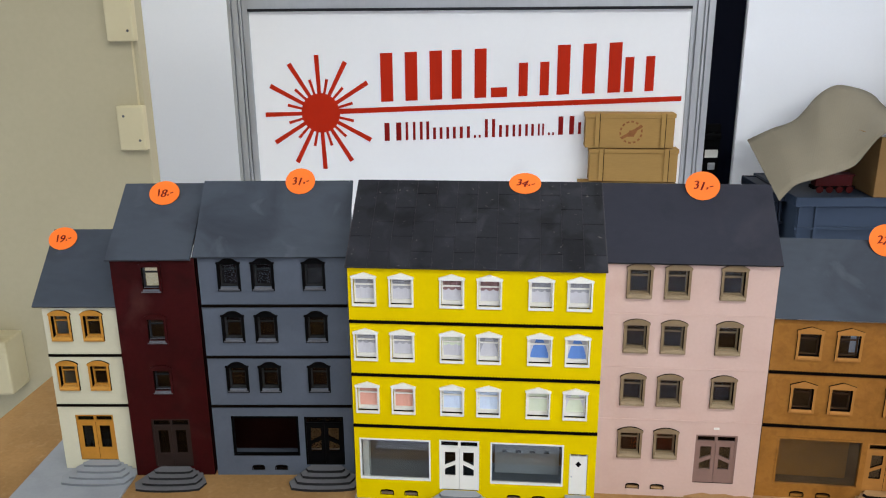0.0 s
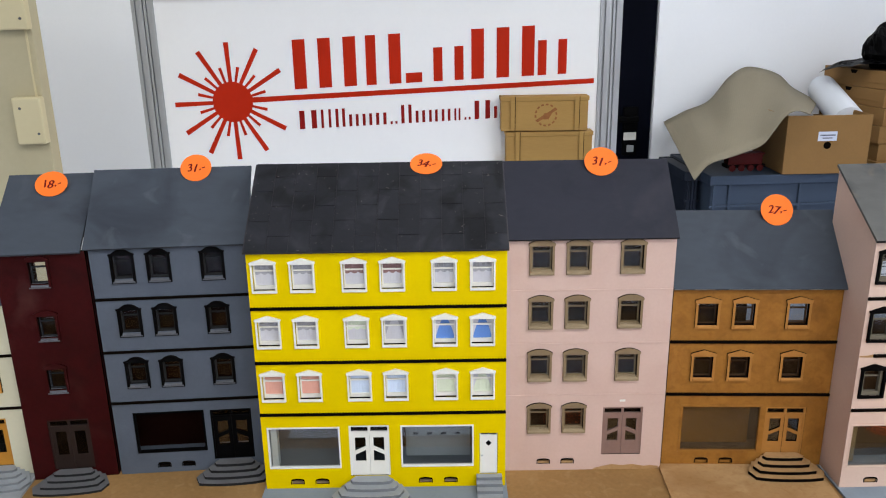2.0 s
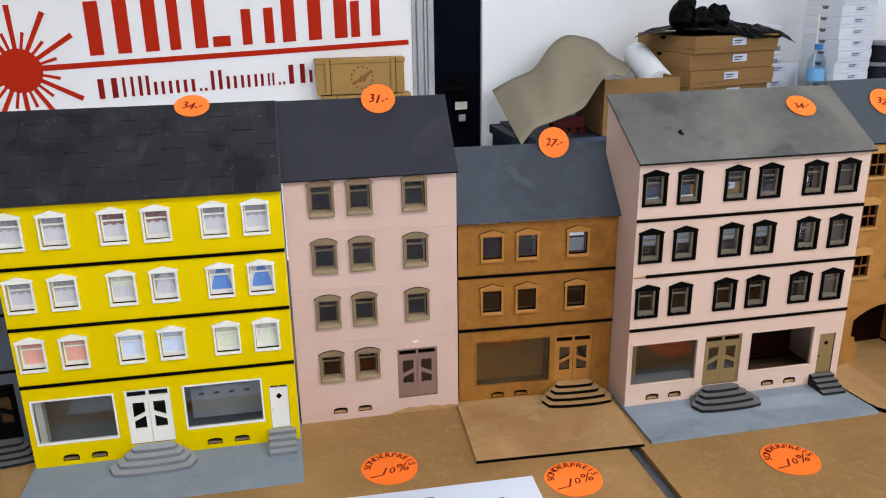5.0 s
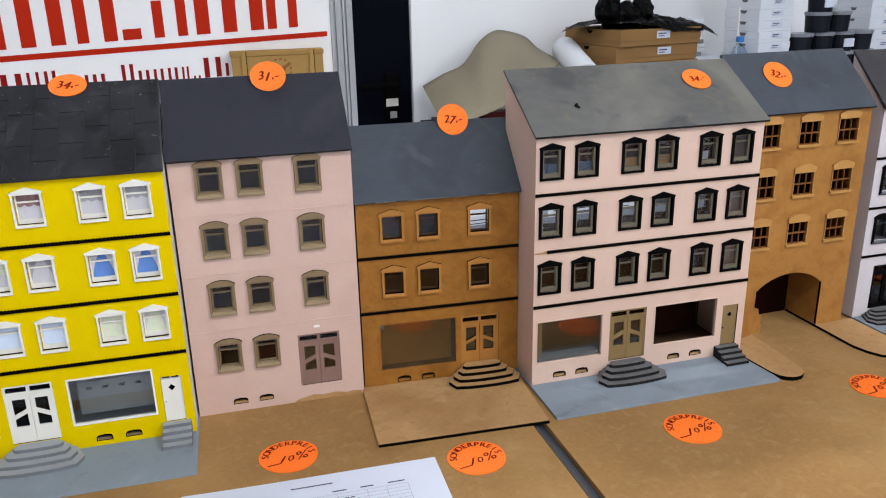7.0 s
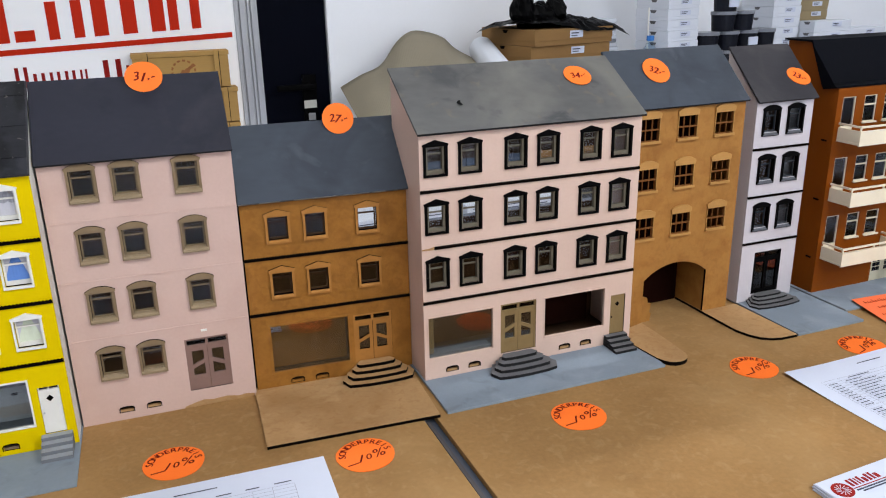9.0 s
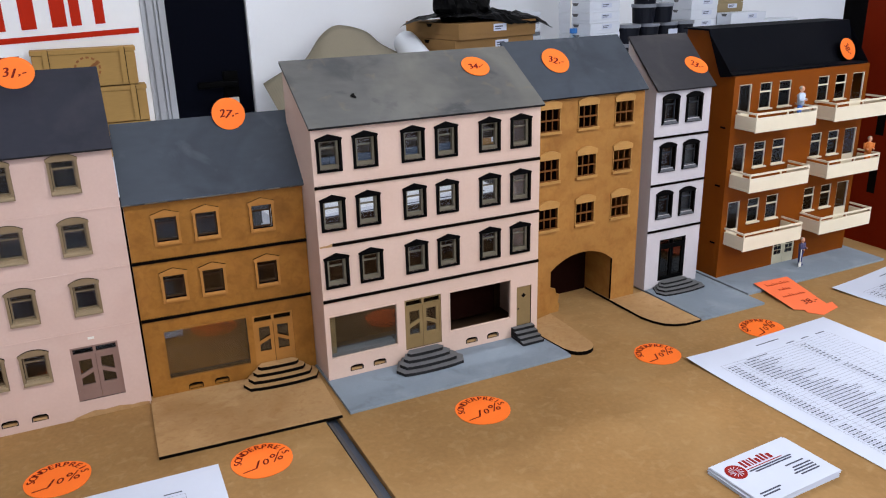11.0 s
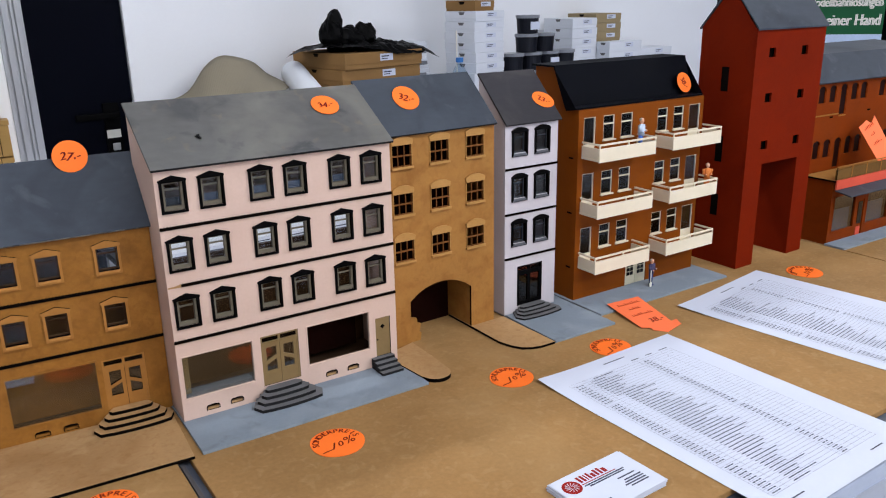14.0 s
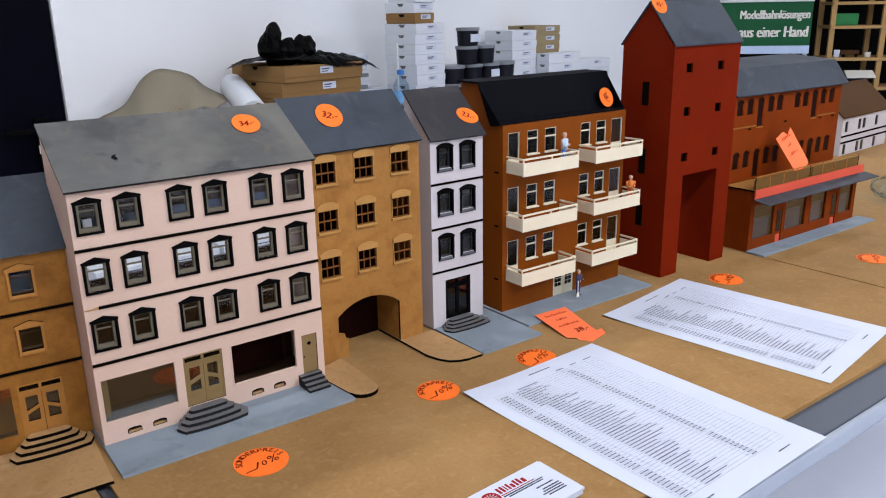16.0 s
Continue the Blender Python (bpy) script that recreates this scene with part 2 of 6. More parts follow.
M_EDGE = surface("pale_edge_band", rgb(150, 158, 172), 0.45, 0.05, 10, 200, 0.05)
M_FLOOR = surface("hall_floor", rgb(206, 212, 228), 0.4, 0.04, 2.0, 60, 0.05)
M_WALL = surface("white_wall", rgb(238, 241, 246), 0.75, 0.015, 1.2, 90, 0.06)
M_CEIL = surface("ceiling_paint", rgb(225, 225, 222), 0.85, 0.02, 2, 80, 0.05)
M_BEIGE = surface("beige_steel", rgb(182, 172, 141), 0.5, 0.05, 2.5, 90, 0.06)
M_BEIGE_L = surface("beige_plate", rgb(206, 194, 156), 0.5, 0.03, 6, 90, 0.06, stains=((rgb(170, 150, 100), 12.0, 0.58, 0.72, 0.5),))
M_NAVY = surface("navy_door", rgb(6, 8, 18), 0.55, 0.12, 4, 120, 0.05, spec=0.03)
M_ALU = surface("brushed_aluminium", rgb(178, 180, 182), 0.42, 0.08, 6, 160, 0.1, metal=0.5, stretch=(8, 8, 0.4))
M_SIGN = surface("sign_board", rgb(250, 250, 249), 0.5, 0.015, 2, 100, 0.03)
M_RED = surface("sign_red", rgb(192, 40, 10), 0.5, 0.06, 4, 100, 0.03)
M_RED_D = surface("sign_dark_red", rgb(142, 24, 18), 0.5, 0.06, 4, 100, 0.03)
M_LOCO = surface("toy_maroon", rgb(72, 12, 12), 0.45, 0.1, 30, 200, 0.05)
M_BLUELABEL = surface("pale_blue_label", rgb(120, 176, 226), 0.5, 0.08, 40, 200, 0.0)
M_CARTON = surface("corrugated_carton", rgb(138, 105, 65), 0.75, 0.07, 8, 140, 0.15)
M_CARTON_B = surface("beige_carton", rgb(146, 130, 100), 0.75, 0.06, 8, 140, 0.15)
M_WOODBOX = surface("thin_plywood", rgb(170, 134, 78), 0.65, 0.08, 10, 160, 0.15, stretch=(0.4, 1, 2))
M_BURNMARK = surface("faint_brand_mark", rgb(146, 96, 56), 0.7, 0.2, 60, 200, 0.1)
M_WBOX = surface("white_carton", rgb(212, 217, 225), 0.7, 0.03, 6, 140, 0.08)
M_CRATE = surface("blue_grey_plastic", rgb(62, 74, 92), 0.45, 0.05, 6, 160, 0.06)
M_CRATE_D = surface("navy_plastic", rgb(33, 39, 51), 0.45, 0.05, 6, 160, 0.06)
M_CORR = surface("grey_corrugated_sheet", rgb(137, 129, 112), 0.85, 0.06, 7, 140, 0.2)
M_BAG = surface("black_bin_liner", rgb(3, 3, 4), 0.40, 0.2, 20, 160, 0.3, spec=0.06)
M_TUB = surface("dark_tub", rgb(24, 26, 34), 0.35, 0.08, 12, 160, 0.05)
M_LID = surface("clear_grey_lid", rgb(128, 132, 140), 0.3, 0.05, 12, 160, 0.05)
M_CLEAR = glass("clear_plastic", (0.82, 0.9, 0.96, 1), 0.08)
M_CAP = surface("blue_cap", rgb(60, 120, 190), 0.4, 0.05, 30, 160, 0.0)
M_BANNER = surface("green_banner", rgb(26, 84, 52), 0.6, 0.04, 3, 90, 0.05)
M_SKYB = surface("printed_sky", rgb(178, 196, 222), 0.6, 0.12, 6, 90, 0.0)
M_DARKCLOTH = surface("black_curtain", rgb(18, 17, 18), 0.9, 0.2, 4, 90, 0.1)
M_PINE = surface("pine_shelf", rgb(170, 136, 88), 0.6, 0.10, 6, 120, 0.15, stretch=(1, 1, 0.2))
M_SKIN = surface("figure_skin", rgb(214, 162, 132), 0.6, 0.05, 60, 300, 0.0)
M_SHIRT = surface("figure_blue", rgb(184, 198, 216), 0.6, 0.08, 60, 300, 0.0)
M_FIG_D = surface("figure_plum", rgb(74, 70, 98), 0.6, 0.08, 60, 300, 0.0)
M_FIG_B = surface("figure_bright_blue", rgb(72, 112, 188), 0.6, 0.08, 60, 300, 0.0)
M_HAIR = surface("figure_hair", rgb(150, 140, 128), 0.7, 0.1, 60, 300, 0.0)
M_TROUSER = surface("figure_navy", rgb(44, 58, 112), 0.6, 0.08, 60, 300, 0.0)
M_FIG_O = surface("figure_orange", rgb(206, 120, 60), 0.6, 0.08, 60, 300, 0.0)
M_BROWNROOF = surface("brown_roof", rgb(72, 48, 26), 0.75, 0.2, 12, 200, 0.2)
M_SALMON = surface("salmon_fascia", rgb(206, 84, 64), 0.55, 0.08, 20, 200, 0.1)
M_GREENBOX = surface("green_box", rgb(46, 120, 70), 0.5, 0.08, 8, 100, 0.0)
M_LAMP = glowing("lamp_diffuser", (1.0, 0.97, 0.92, 1), 6.0)


# ---- mesh helpers ----
class Shape:
    """Collects boxes and prisms into one mesh."""

    def __init__(self):
        self.v, self.f, self.mi, self.slot = [], [], [], 0

    def face(self, pts):
        i = len(self.v)
        self.v += [tuple(p) for p in pts]
        self.f.append(tuple(range(i, i + len(pts))))
        self.mi.append(self.slot)
        return self

    def box(self, x0, y0, z0, x1, y1, z1):
        i = len(self.v)
        self.v += [(x, y, z) for z in (z0, z1) for y in (y0, y1) for x in (x0, x1)]
        for q in ((0, 2, 3, 1), (4, 5, 7, 6), (0, 1, 5, 4), (2, 6, 7, 3), (0, 4, 6, 2), (1, 3, 7, 5)):
            self.f.append(tuple(i + k for k in q))
            self.mi.append(self.slot)
        return self

    def prism(self, poly, a, b, axis="y"):
        """Extrudes a 2D outline (counter-clockwise) from a to b along an axis."""
        put = {"y": lambda p, d: (p[0], d, p[1]), "z": lambda p, d: (p[0], p[1], d), "x": lambda p, d: (d, p[0], p[1])}[axis]
        i, n = len(self.v), len(poly)
        self.v += [put(p, a) for p in poly] + [put(p, b) for p in poly]
        self.f += [tuple(i + k for k in range(n)), tuple(i + n + k for k in reversed(range(n)))]
        self.f += [(i + k, i + n + k, i + n + (k + 1) % n, i + (k + 1) % n) for k in range(n)]
        self.mi += [self.slot] * (n + 2)
        return self

    def wall(self, x0, x1, z0, z1, y0, y1, holes):
        """A slab with rectangular openings (x0, z0, x1, z1) that go through it."""
        xs = sorted({x0, x1, *[h[0] for h in holes], *[h[2] for h in holes]})
        zs = sorted({z0, z1, *[h[1] for h in holes], *[h[3] for h in holes]})
        xs, zs = [x for x in xs if x0 <= x <= x1], [z for z in zs if z0 <= z <= z1]

        def solid(i, k):
            if not (0 <= i < len(xs) - 1 and 0 <= k < len(zs) - 1):
                return False
            cx, cz = (xs[i] + xs[i + 1]) / 2, (zs[k] + zs[k + 1]) / 2
            return not any(h[0] < cx < h[2] and h[1] < cz < h[3] for h in holes)

        for i in range(len(xs) - 1):
            for k in range(len(zs) - 1):
                if not solid(i, k):
                    continue
                a, b, c, d = xs[i], xs[i + 1], zs[k], zs[k + 1]
                self.face([(a, y0, c), (b, y0, c), (b, y0, d), (a, y0, d)])
                self.face([(b, y1, c), (a, y1, c), (a, y1, d), (b, y1, d)])
                if not solid(i - 1, k):
                    self.face([(a, y0, c), (a, y0, d), (a, y1, d), (a, y1, c)])
                if not solid(i + 1, k):
                    self.face([(b, y0, c), (b, y1, c), (b, y1, d), (b, y0, d)])
                if not solid(i, k - 1):
                    self.face([(a, y0, c), (a, y1, c), (b, y1, c), (b, y0, c)])
                if not solid(i, k + 1):
                    self.face([(a, y0, d), (b, y0, d), (b, y1, d), (a, y1, d)])
        return self

    def tube(self, x, y, z0, z1, r0, r1=None, n=20):
        r1 = r0 if r1 is None else r1
        i = len(self.v)
        for z, r in ((z0, r0), (z1, r1)):
            self.v += [(x + r * math.cos(6.28319 * k / n), y + r * math.sin(6.28319 * k / n), z) for k in range(n)]
        self.f += [tuple(i + k for k in reversed(range(n))), tuple(i + n + k for k in range(n))]
        self.f += [(i + k, i + (k + 1) % n, i + n + (k + 1) % n, i + n + k) for k in range(n)]
        self.mi += [self.slot] * (n + 2)
        return self

    def ball(self, c, r, sx=1, sy=1, sz=1, n=10):
        i = len(self.v)
        rows = n // 2 + 1
        for a in range(rows):
            t = math.pi * a / (rows - 1)
            for k in range(n):
                p = 2 * math.pi * k / n
                self.v.append((c[0] + r * sx * math.sin(t) * math.cos(p), c[1] + r * sy * math.sin(t) * math.sin(p), c[2] + r * sz * math.cos(t)))
        for a in range(rows - 1):
            for k in range(n):
                self.f.append((i + a * n + k, i + (a + 1) * n + k, i + (a + 1) * n + (k + 1) % n, i + a * n + (k + 1) % n))
                self.mi.append(self.slot)
        return self

    def mesh(self, name, mats, bevel=0.0, smooth=False, m=None, edge=None):
        """edge: the axis whose side faces take the second material (the scorched rim of a laser cut)."""
        me = bpy.data.meshes.new(name)
        me.from_pydata(self.v, [], self.f)
        for k in (mats if isinstance(mats, (list, tuple)) else [mats]):
            me.materials.append(k)
        me.polygons.foreach_set("material_index", self.mi)
        bm = bmesh.new()
        bm.from_mesh(me)
        bmesh.ops.remove_doubles(bm, verts=bm.verts, dist=1e-6)
        if bevel:
            bmesh.ops.bevel(bm, geom=[e for e in bm.edges if len(e.link_faces) == 2 and e.calc_face_angle(0) > 0.5], offset=bevel, segments=2, affect="EDGES", profile=0.6)
        bmesh.ops.recalc_face_normals(bm, faces=bm.faces)
        if m is not None:
            bm.transform(m)
        if edge is not None:
            bm.normal_update()
            for f in bm.faces:
                if abs(f.normal[edge]) < 0.3:
                    f.material_index = 1
        bm.to_mesh(me)
        bm.free()
        if smooth:
            me.polygons.foreach_set("use_smooth", [True] * len(me.polygons))
        return me


def part(name, me, parent, at=(0, 0, 0), label="", rot=None):
    """One mesh object under a thing or a part."""
    ob = new(name, me)
    ob.parent = parent
    ob.matrix_basis = Matrix.Translation(at) @ (rot if rot is not None else Matrix.Identity(4))
    if label:
        ob["label"] = label
    return ob


PLACE = Matrix()  # frame in which things are laid out


def thing(name, m, label, category, group="", me=None, kind=""):
    ob = new(name, me)
    ob.matrix_basis = PLACE @ m
    return tagged(ob, label, category, group, kind)


def arc(cx, cz, r, a0, a1, n, sx=1.0, sz=1.0):
    return [(cx + r * sx * math.cos(radians(a0 + (a1 - a0) * k / n)), cz + r * sz * math.sin(radians(a0 + (a1 - a0) * k / n))) for k in range(n + 1)]


GLYPHS = {}


def letters(body, size, shear=0.0):
    """Vertices and faces of a line of writing in the built-in font, centred."""
    key = (body, size, shear)
    if key not in GLYPHS:
        cu = bpy.data.curves.new("writing", "FONT")
        cu.body, cu.size, cu.shear, cu.align_x, cu.align_y, cu.resolution_u = body, size, shear, "CENTER", "CENTER", 3
        ob = new("writing", cu)
        me = bpy.data.meshes.new_from_object(ob)
        GLYPHS[key] = ([tuple(v.co) for v in me.vertices], [tuple(p.vertices) for p in me.polygons])
        bpy.data.objects.remove(ob)
        bpy.data.curves.remove(cu)
        bpy.data.meshes.remove(me)
    return GLYPHS[key]


def write(shape, body, size, m, shear=0.0, bold=0.0, fit=0.0):
    """Adds writing to a shape; m carries the text plane (x right, y up)."""
    for dx in ([0.0] if not bold else [-bold, bold]):
        vs, fs = letters(body, size, shear)
        k = fit / (max(v[0] for v in vs) - min(v[0] for v in vs)) if fit else 1.0
        i = len(shape.v)
        shape.v += [tuple(m @ Vector((v[0] * k + dx, v[1], 0.00008 if dx > 0 else 0.0))) for v in vs]
        shape.f += [tuple(i + k for k in f) for f in fs]
        shape.mi += [shape.slot] * len(fs)


FACE_ON = Matrix.Rotation(radians(90), 4, "X")

def cut(mat):
    """Material list for laser-cut parts: raw board keeps its scorched rim, painted board does not."""
    return [mat, M_BURNT if mat in (M_MDF, M_MDF2, M_MDF_T, M_BLACK, M_OCHRE, M_OLIVE) else mat]


# ---- structure of the hall ----
ANG_W = 12.0
WALL = pose(0.68, 3.2, 0, 0, 0, ANG_W)
# the storage corner is laid out at 1 : DEEP about a point over the table
DEEP, HUB = 1.135, (0.36, 0.03, 1.16)
REAR = pose(*HUB) @ Matrix.Scale(DEEP, 4) @ pose(-HUB[0], -HUB[1], -HUB[2])
R_FLOOR = HUB[2] + (FLOOR_Z - HUB[2]) / DEEP
R_CEIL = HUB[2] + (CEIL_Z - HUB[2]) / DEEP


def structure(name, me, m, label, category):
    return thing(name, m, label, category, kind="structure", me=me)


structure("floor", Shape().box(-6, -4, -0.05, 9, 8.5, 0).mesh("floor", M_FLOOR), pose(0, 0, FLOOR_Z), "pale grey smooth hall floor", "floor")
structure("ceiling", Shape().box(-6, -4, 0, 9, 8.5, 0.1).mesh("ceiling", M_CEIL), pose(0, 0, CEIL_Z), "plain off-white hall ceiling", "ceiling")
DX0, DX1, DTOP = -0.80, 0.103, 1.80
PLACE = REAR
structure("wall_north", Shape().wall(-5.4, 3.9, R_FLOOR, R_CEIL, 0, 0.15, [(DX0, R_FLOOR, DX1, DTOP)]).mesh("wall_north", M_WALL), WALL, "smooth white painted hall wall behind the stall", "wall")
door = structure("door_1", Shape().box(DX0 + 0.012, 0.012, R_FLOOR + 0.01, DX1 - 0.004, 0.06, DTOP - 0.01).mesh("door_leaf", M_NAVY, 0.003), WALL, "navy blue steel door, closed", "door")
h = Shape().tube(0.0, 0, -0.05, 0.0, 0.012, n=14).mesh("handle_neck", M_BLACK, m=pose(0.012, 0.012, 0.757, 90, 0, 0) @ pose(0, 0, 0.05))
part("handle_neck", h, door)
part("door_handle", Shape().box(-0.125, -0.05, 0.747, 0.03, -0.03, 0.771).mesh("door_handle", M_BLACK, 0.006), door, label="black lever door handle")
part("lock_plate", Shape().box(-0.015, -0.004, 0.61, 0.042, 0.012, 0.80).mesh("lock_plate", M_BLACK, 0.004), door)
part("lock_label", Shape().box(-0.014, -0.007, 0.672, 0.036, -0.0045, 0.702).mesh("lock_label", M_FRAME_W), door, label="white label on the lock")
part("keyhole_cover", Shape().box(0.0, -0.012, 0.625, 0.028, -0.0045, 0.652).mesh("keyhole_cover", M_ALU, 0.003), door, label="bright metal key cylinder")
PLACE = Matrix()
structure("wall_south", Shape().box(-6, -4, FLOOR_Z, 9, -3.85, CEIL_Z).mesh("wall_south", M_WALL), Matrix(), "plain white hall wall", "wall")
structure("wall_west", Shape().box(-3.2, -4, FLOOR_Z, -3.05, 8, CEIL_Z).mesh("wall_west", M_WALL), Matrix(), "plain white hall wall", "wall")
structure("wall_east", Shape().box(8.85, -4, FLOOR_Z, 9, 8.5, CEIL_Z).mesh("wall_east", M_DARKCLOTH), Matrix(), "dark curtained far end of the hall", "wall")
structure("backdrop", Shape().box(4.4, 6.2, FLOOR_Z, 8.9, 6.3, CEIL_Z).mesh("backdrop", M_DARKCLOTH), Matrix(), "black cloth behind the far stands", "backdrop")

# beige steel wall end with two hinge blocks and a switch box
BEIGE = pose(-0.65, 1.5, 0, 0, 0, 9)
wb = structure("wall_beige", Shape().box(-2.4, 0, FLOOR_Z, -0.022, 0.042, CEIL_Z).mesh("wall_beige", M_BEIGE, 0.003), BEIGE, "beige painted steel partition with screwed-on blocks", "wall")
for z0, z1 in ((1.1725, 1.285), (0.962, 1.050)):
    b = part("hinge_block", Shape().box(-0.072, -0.022, z0, -0.019, 0, z1).mesh("hinge_block", M_BEIGE_L, 0.0035), wb)
    for sx, sz in ((-0.058, z1 - 0.02), (-0.030, z0 + 0.02)):
        part("screw", Shape().tube(0, 0, 0, 0.0015, 0.0025, n=10).mesh("screw", M_STEP, m=pose(sx, -0.022, sz, 90, 0, 0)), b)
part("groove_strip", Shape().box(-0.034, -0.003, 1.050, -0.0305, 0, 1.1725).mesh("groove_strip", M_BEIGE_L), wb)
sb = part("switch_box", Shape().box(-0.53, -0.07, 0.447, -0.345, 0, 0.569).mesh("switch_box", M_BEIGE_L, 0.005), wb)
part("screw", Shape().tube(0, 0, 0, 0.003, 0.006, n=12).mesh("screw", M_DARKGREY, m=pose(-0.366, -0.07, 0.535, 90, 0, 0)), sb)

# ceiling light fixtures of the hall
for lx in (-1.4, 0.6, 2.6, 4.6):
    for ly in (-2.5, -0.9, 2.1):
        if (ly > 0 and lx == 2.6) or (ly < 0 and lx < 0):
            continue
        cl = thing("ceiling_light", pose(lx, ly, CEIL_Z), "long white fluorescent ceiling light, switched on", "ceiling light", "hall lights")
        part("housing", Shape().box(-0.64, -0.10, -0.06, 0.64, 0.10, 0).mesh("housing", M_FRAME_W, 0.006), cl)
        part("diffuser", Shape().box(-0.62, -0.085, -0.075, 0.62, 0.085, -0.0605).mesh("diffuser", M_LAMP), cl)
        la = bpy.data.lights.new("tube_light", "AREA")
        la.shape, la.size, la.size_y, la.energy, la.color = "RECTANGLE", 1.2, 0.16, LAMP_WATTS * LAMP_SHARE[lx] * (0.88 if ly > 0 else 1.04), (0.94, 0.98, 1.0)
        lo = part("tube_light", la, cl, (0, 0, -0.08))

# ---- tables and boards ----
ROW = 6.5
tb = thing("display_table", pose(1.142, 0.426, 0, 0, 0, ROW), "long grey laminate sales table on metal legs", "table")
part("tabletop", Shape().box(-1.575, -0.034, TABLE_Z - 0.024, 2.4, 0.95, TABLE_Z - 0.0065).mesh("tabletop", M_TABLETOP, 0.002), tb)
part("edge_band", Shape().box(-1.575, -0.042, TABLE_Z - 0.026, 2.4, -0.0342, TABLE_Z - 0.0068).mesh("edge_band", M_EDGE, 0.003), tb, label="pale grey plastic table edge")
for lx in (-1.5, 2.25):
    for ly in (0.05, 0.85):
        part("leg", Shape().box(lx - 0.02, ly - 0.02, FLOOR_Z, lx + 0.02, ly + 0.02, TABLE_Z - 0.0245).mesh("leg", M_ALU, 0.003), tb)


def board(x0, x1, y0, y1, label):
    return thing("hardboard_sheet", pose(1.142, 0.426, 0, 0, 0, ROW), label, "board", "boards on the table",
                 Shape().box(x0, y0, TABLE_Z - 0.0062, x1, y1, TABLE_Z).mesh("hardboard_sheet", M_TABLE, 0.0008))


board(-1.585, -0.5868, 0.005, 0.70, "brown hardboard sheet lying on the table")
board(-0.5745, 0.4688, 0.005, 0.62, "large brown hardboard sheet lying on the table")
board(0.4722, 1.9, 0.005, 0.90, "brown hardboard sheet lying at the far end of the table")
thing("cable_strip", pose(1.142, 0.426, 0, 0, 0, ROW), "grey strip in the gap between two boards", "strip", me=Shape().box(-0.5846, 0.005, TABLE_Z - 0.0063, -0.5806, 0.315, TABLE_Z - 0.0034).mesh("cable_strip", M_STRIP, 0.0006))

# ---- model houses ----
WIN_MESH = {}


def surround_outline(kind, w, h):
    """Head of a window surround with its overhanging ears, from the right shoulder round to the left one."""
    e = w / 2 + 0.0008
    if kind == "arch":
        rise = h * 0.115
        r = (e * e + rise * rise) / (2 * rise)
        a = math.degrees(math.asin(e / r))
        return [(e, h * 0.85)] + arc(0, h - r, r, 90 - a, 90 + a, 12) + [(-e, h * 0.85)]
    if kind == "ogee":
        half = [(e, h * 0.83), (e, h * 0.868), (w * 0.43, h * 0.876), (w * 0.34, h * 0.915), (w * 0.24, h * 0.965), (w * 0.12, h * 0.992)]
    else:
        half = [(e, h * 0.845), (e, h * 0.882)]
    return half + [(0, h)] + [(-x, z) for x, z in reversed(half)]


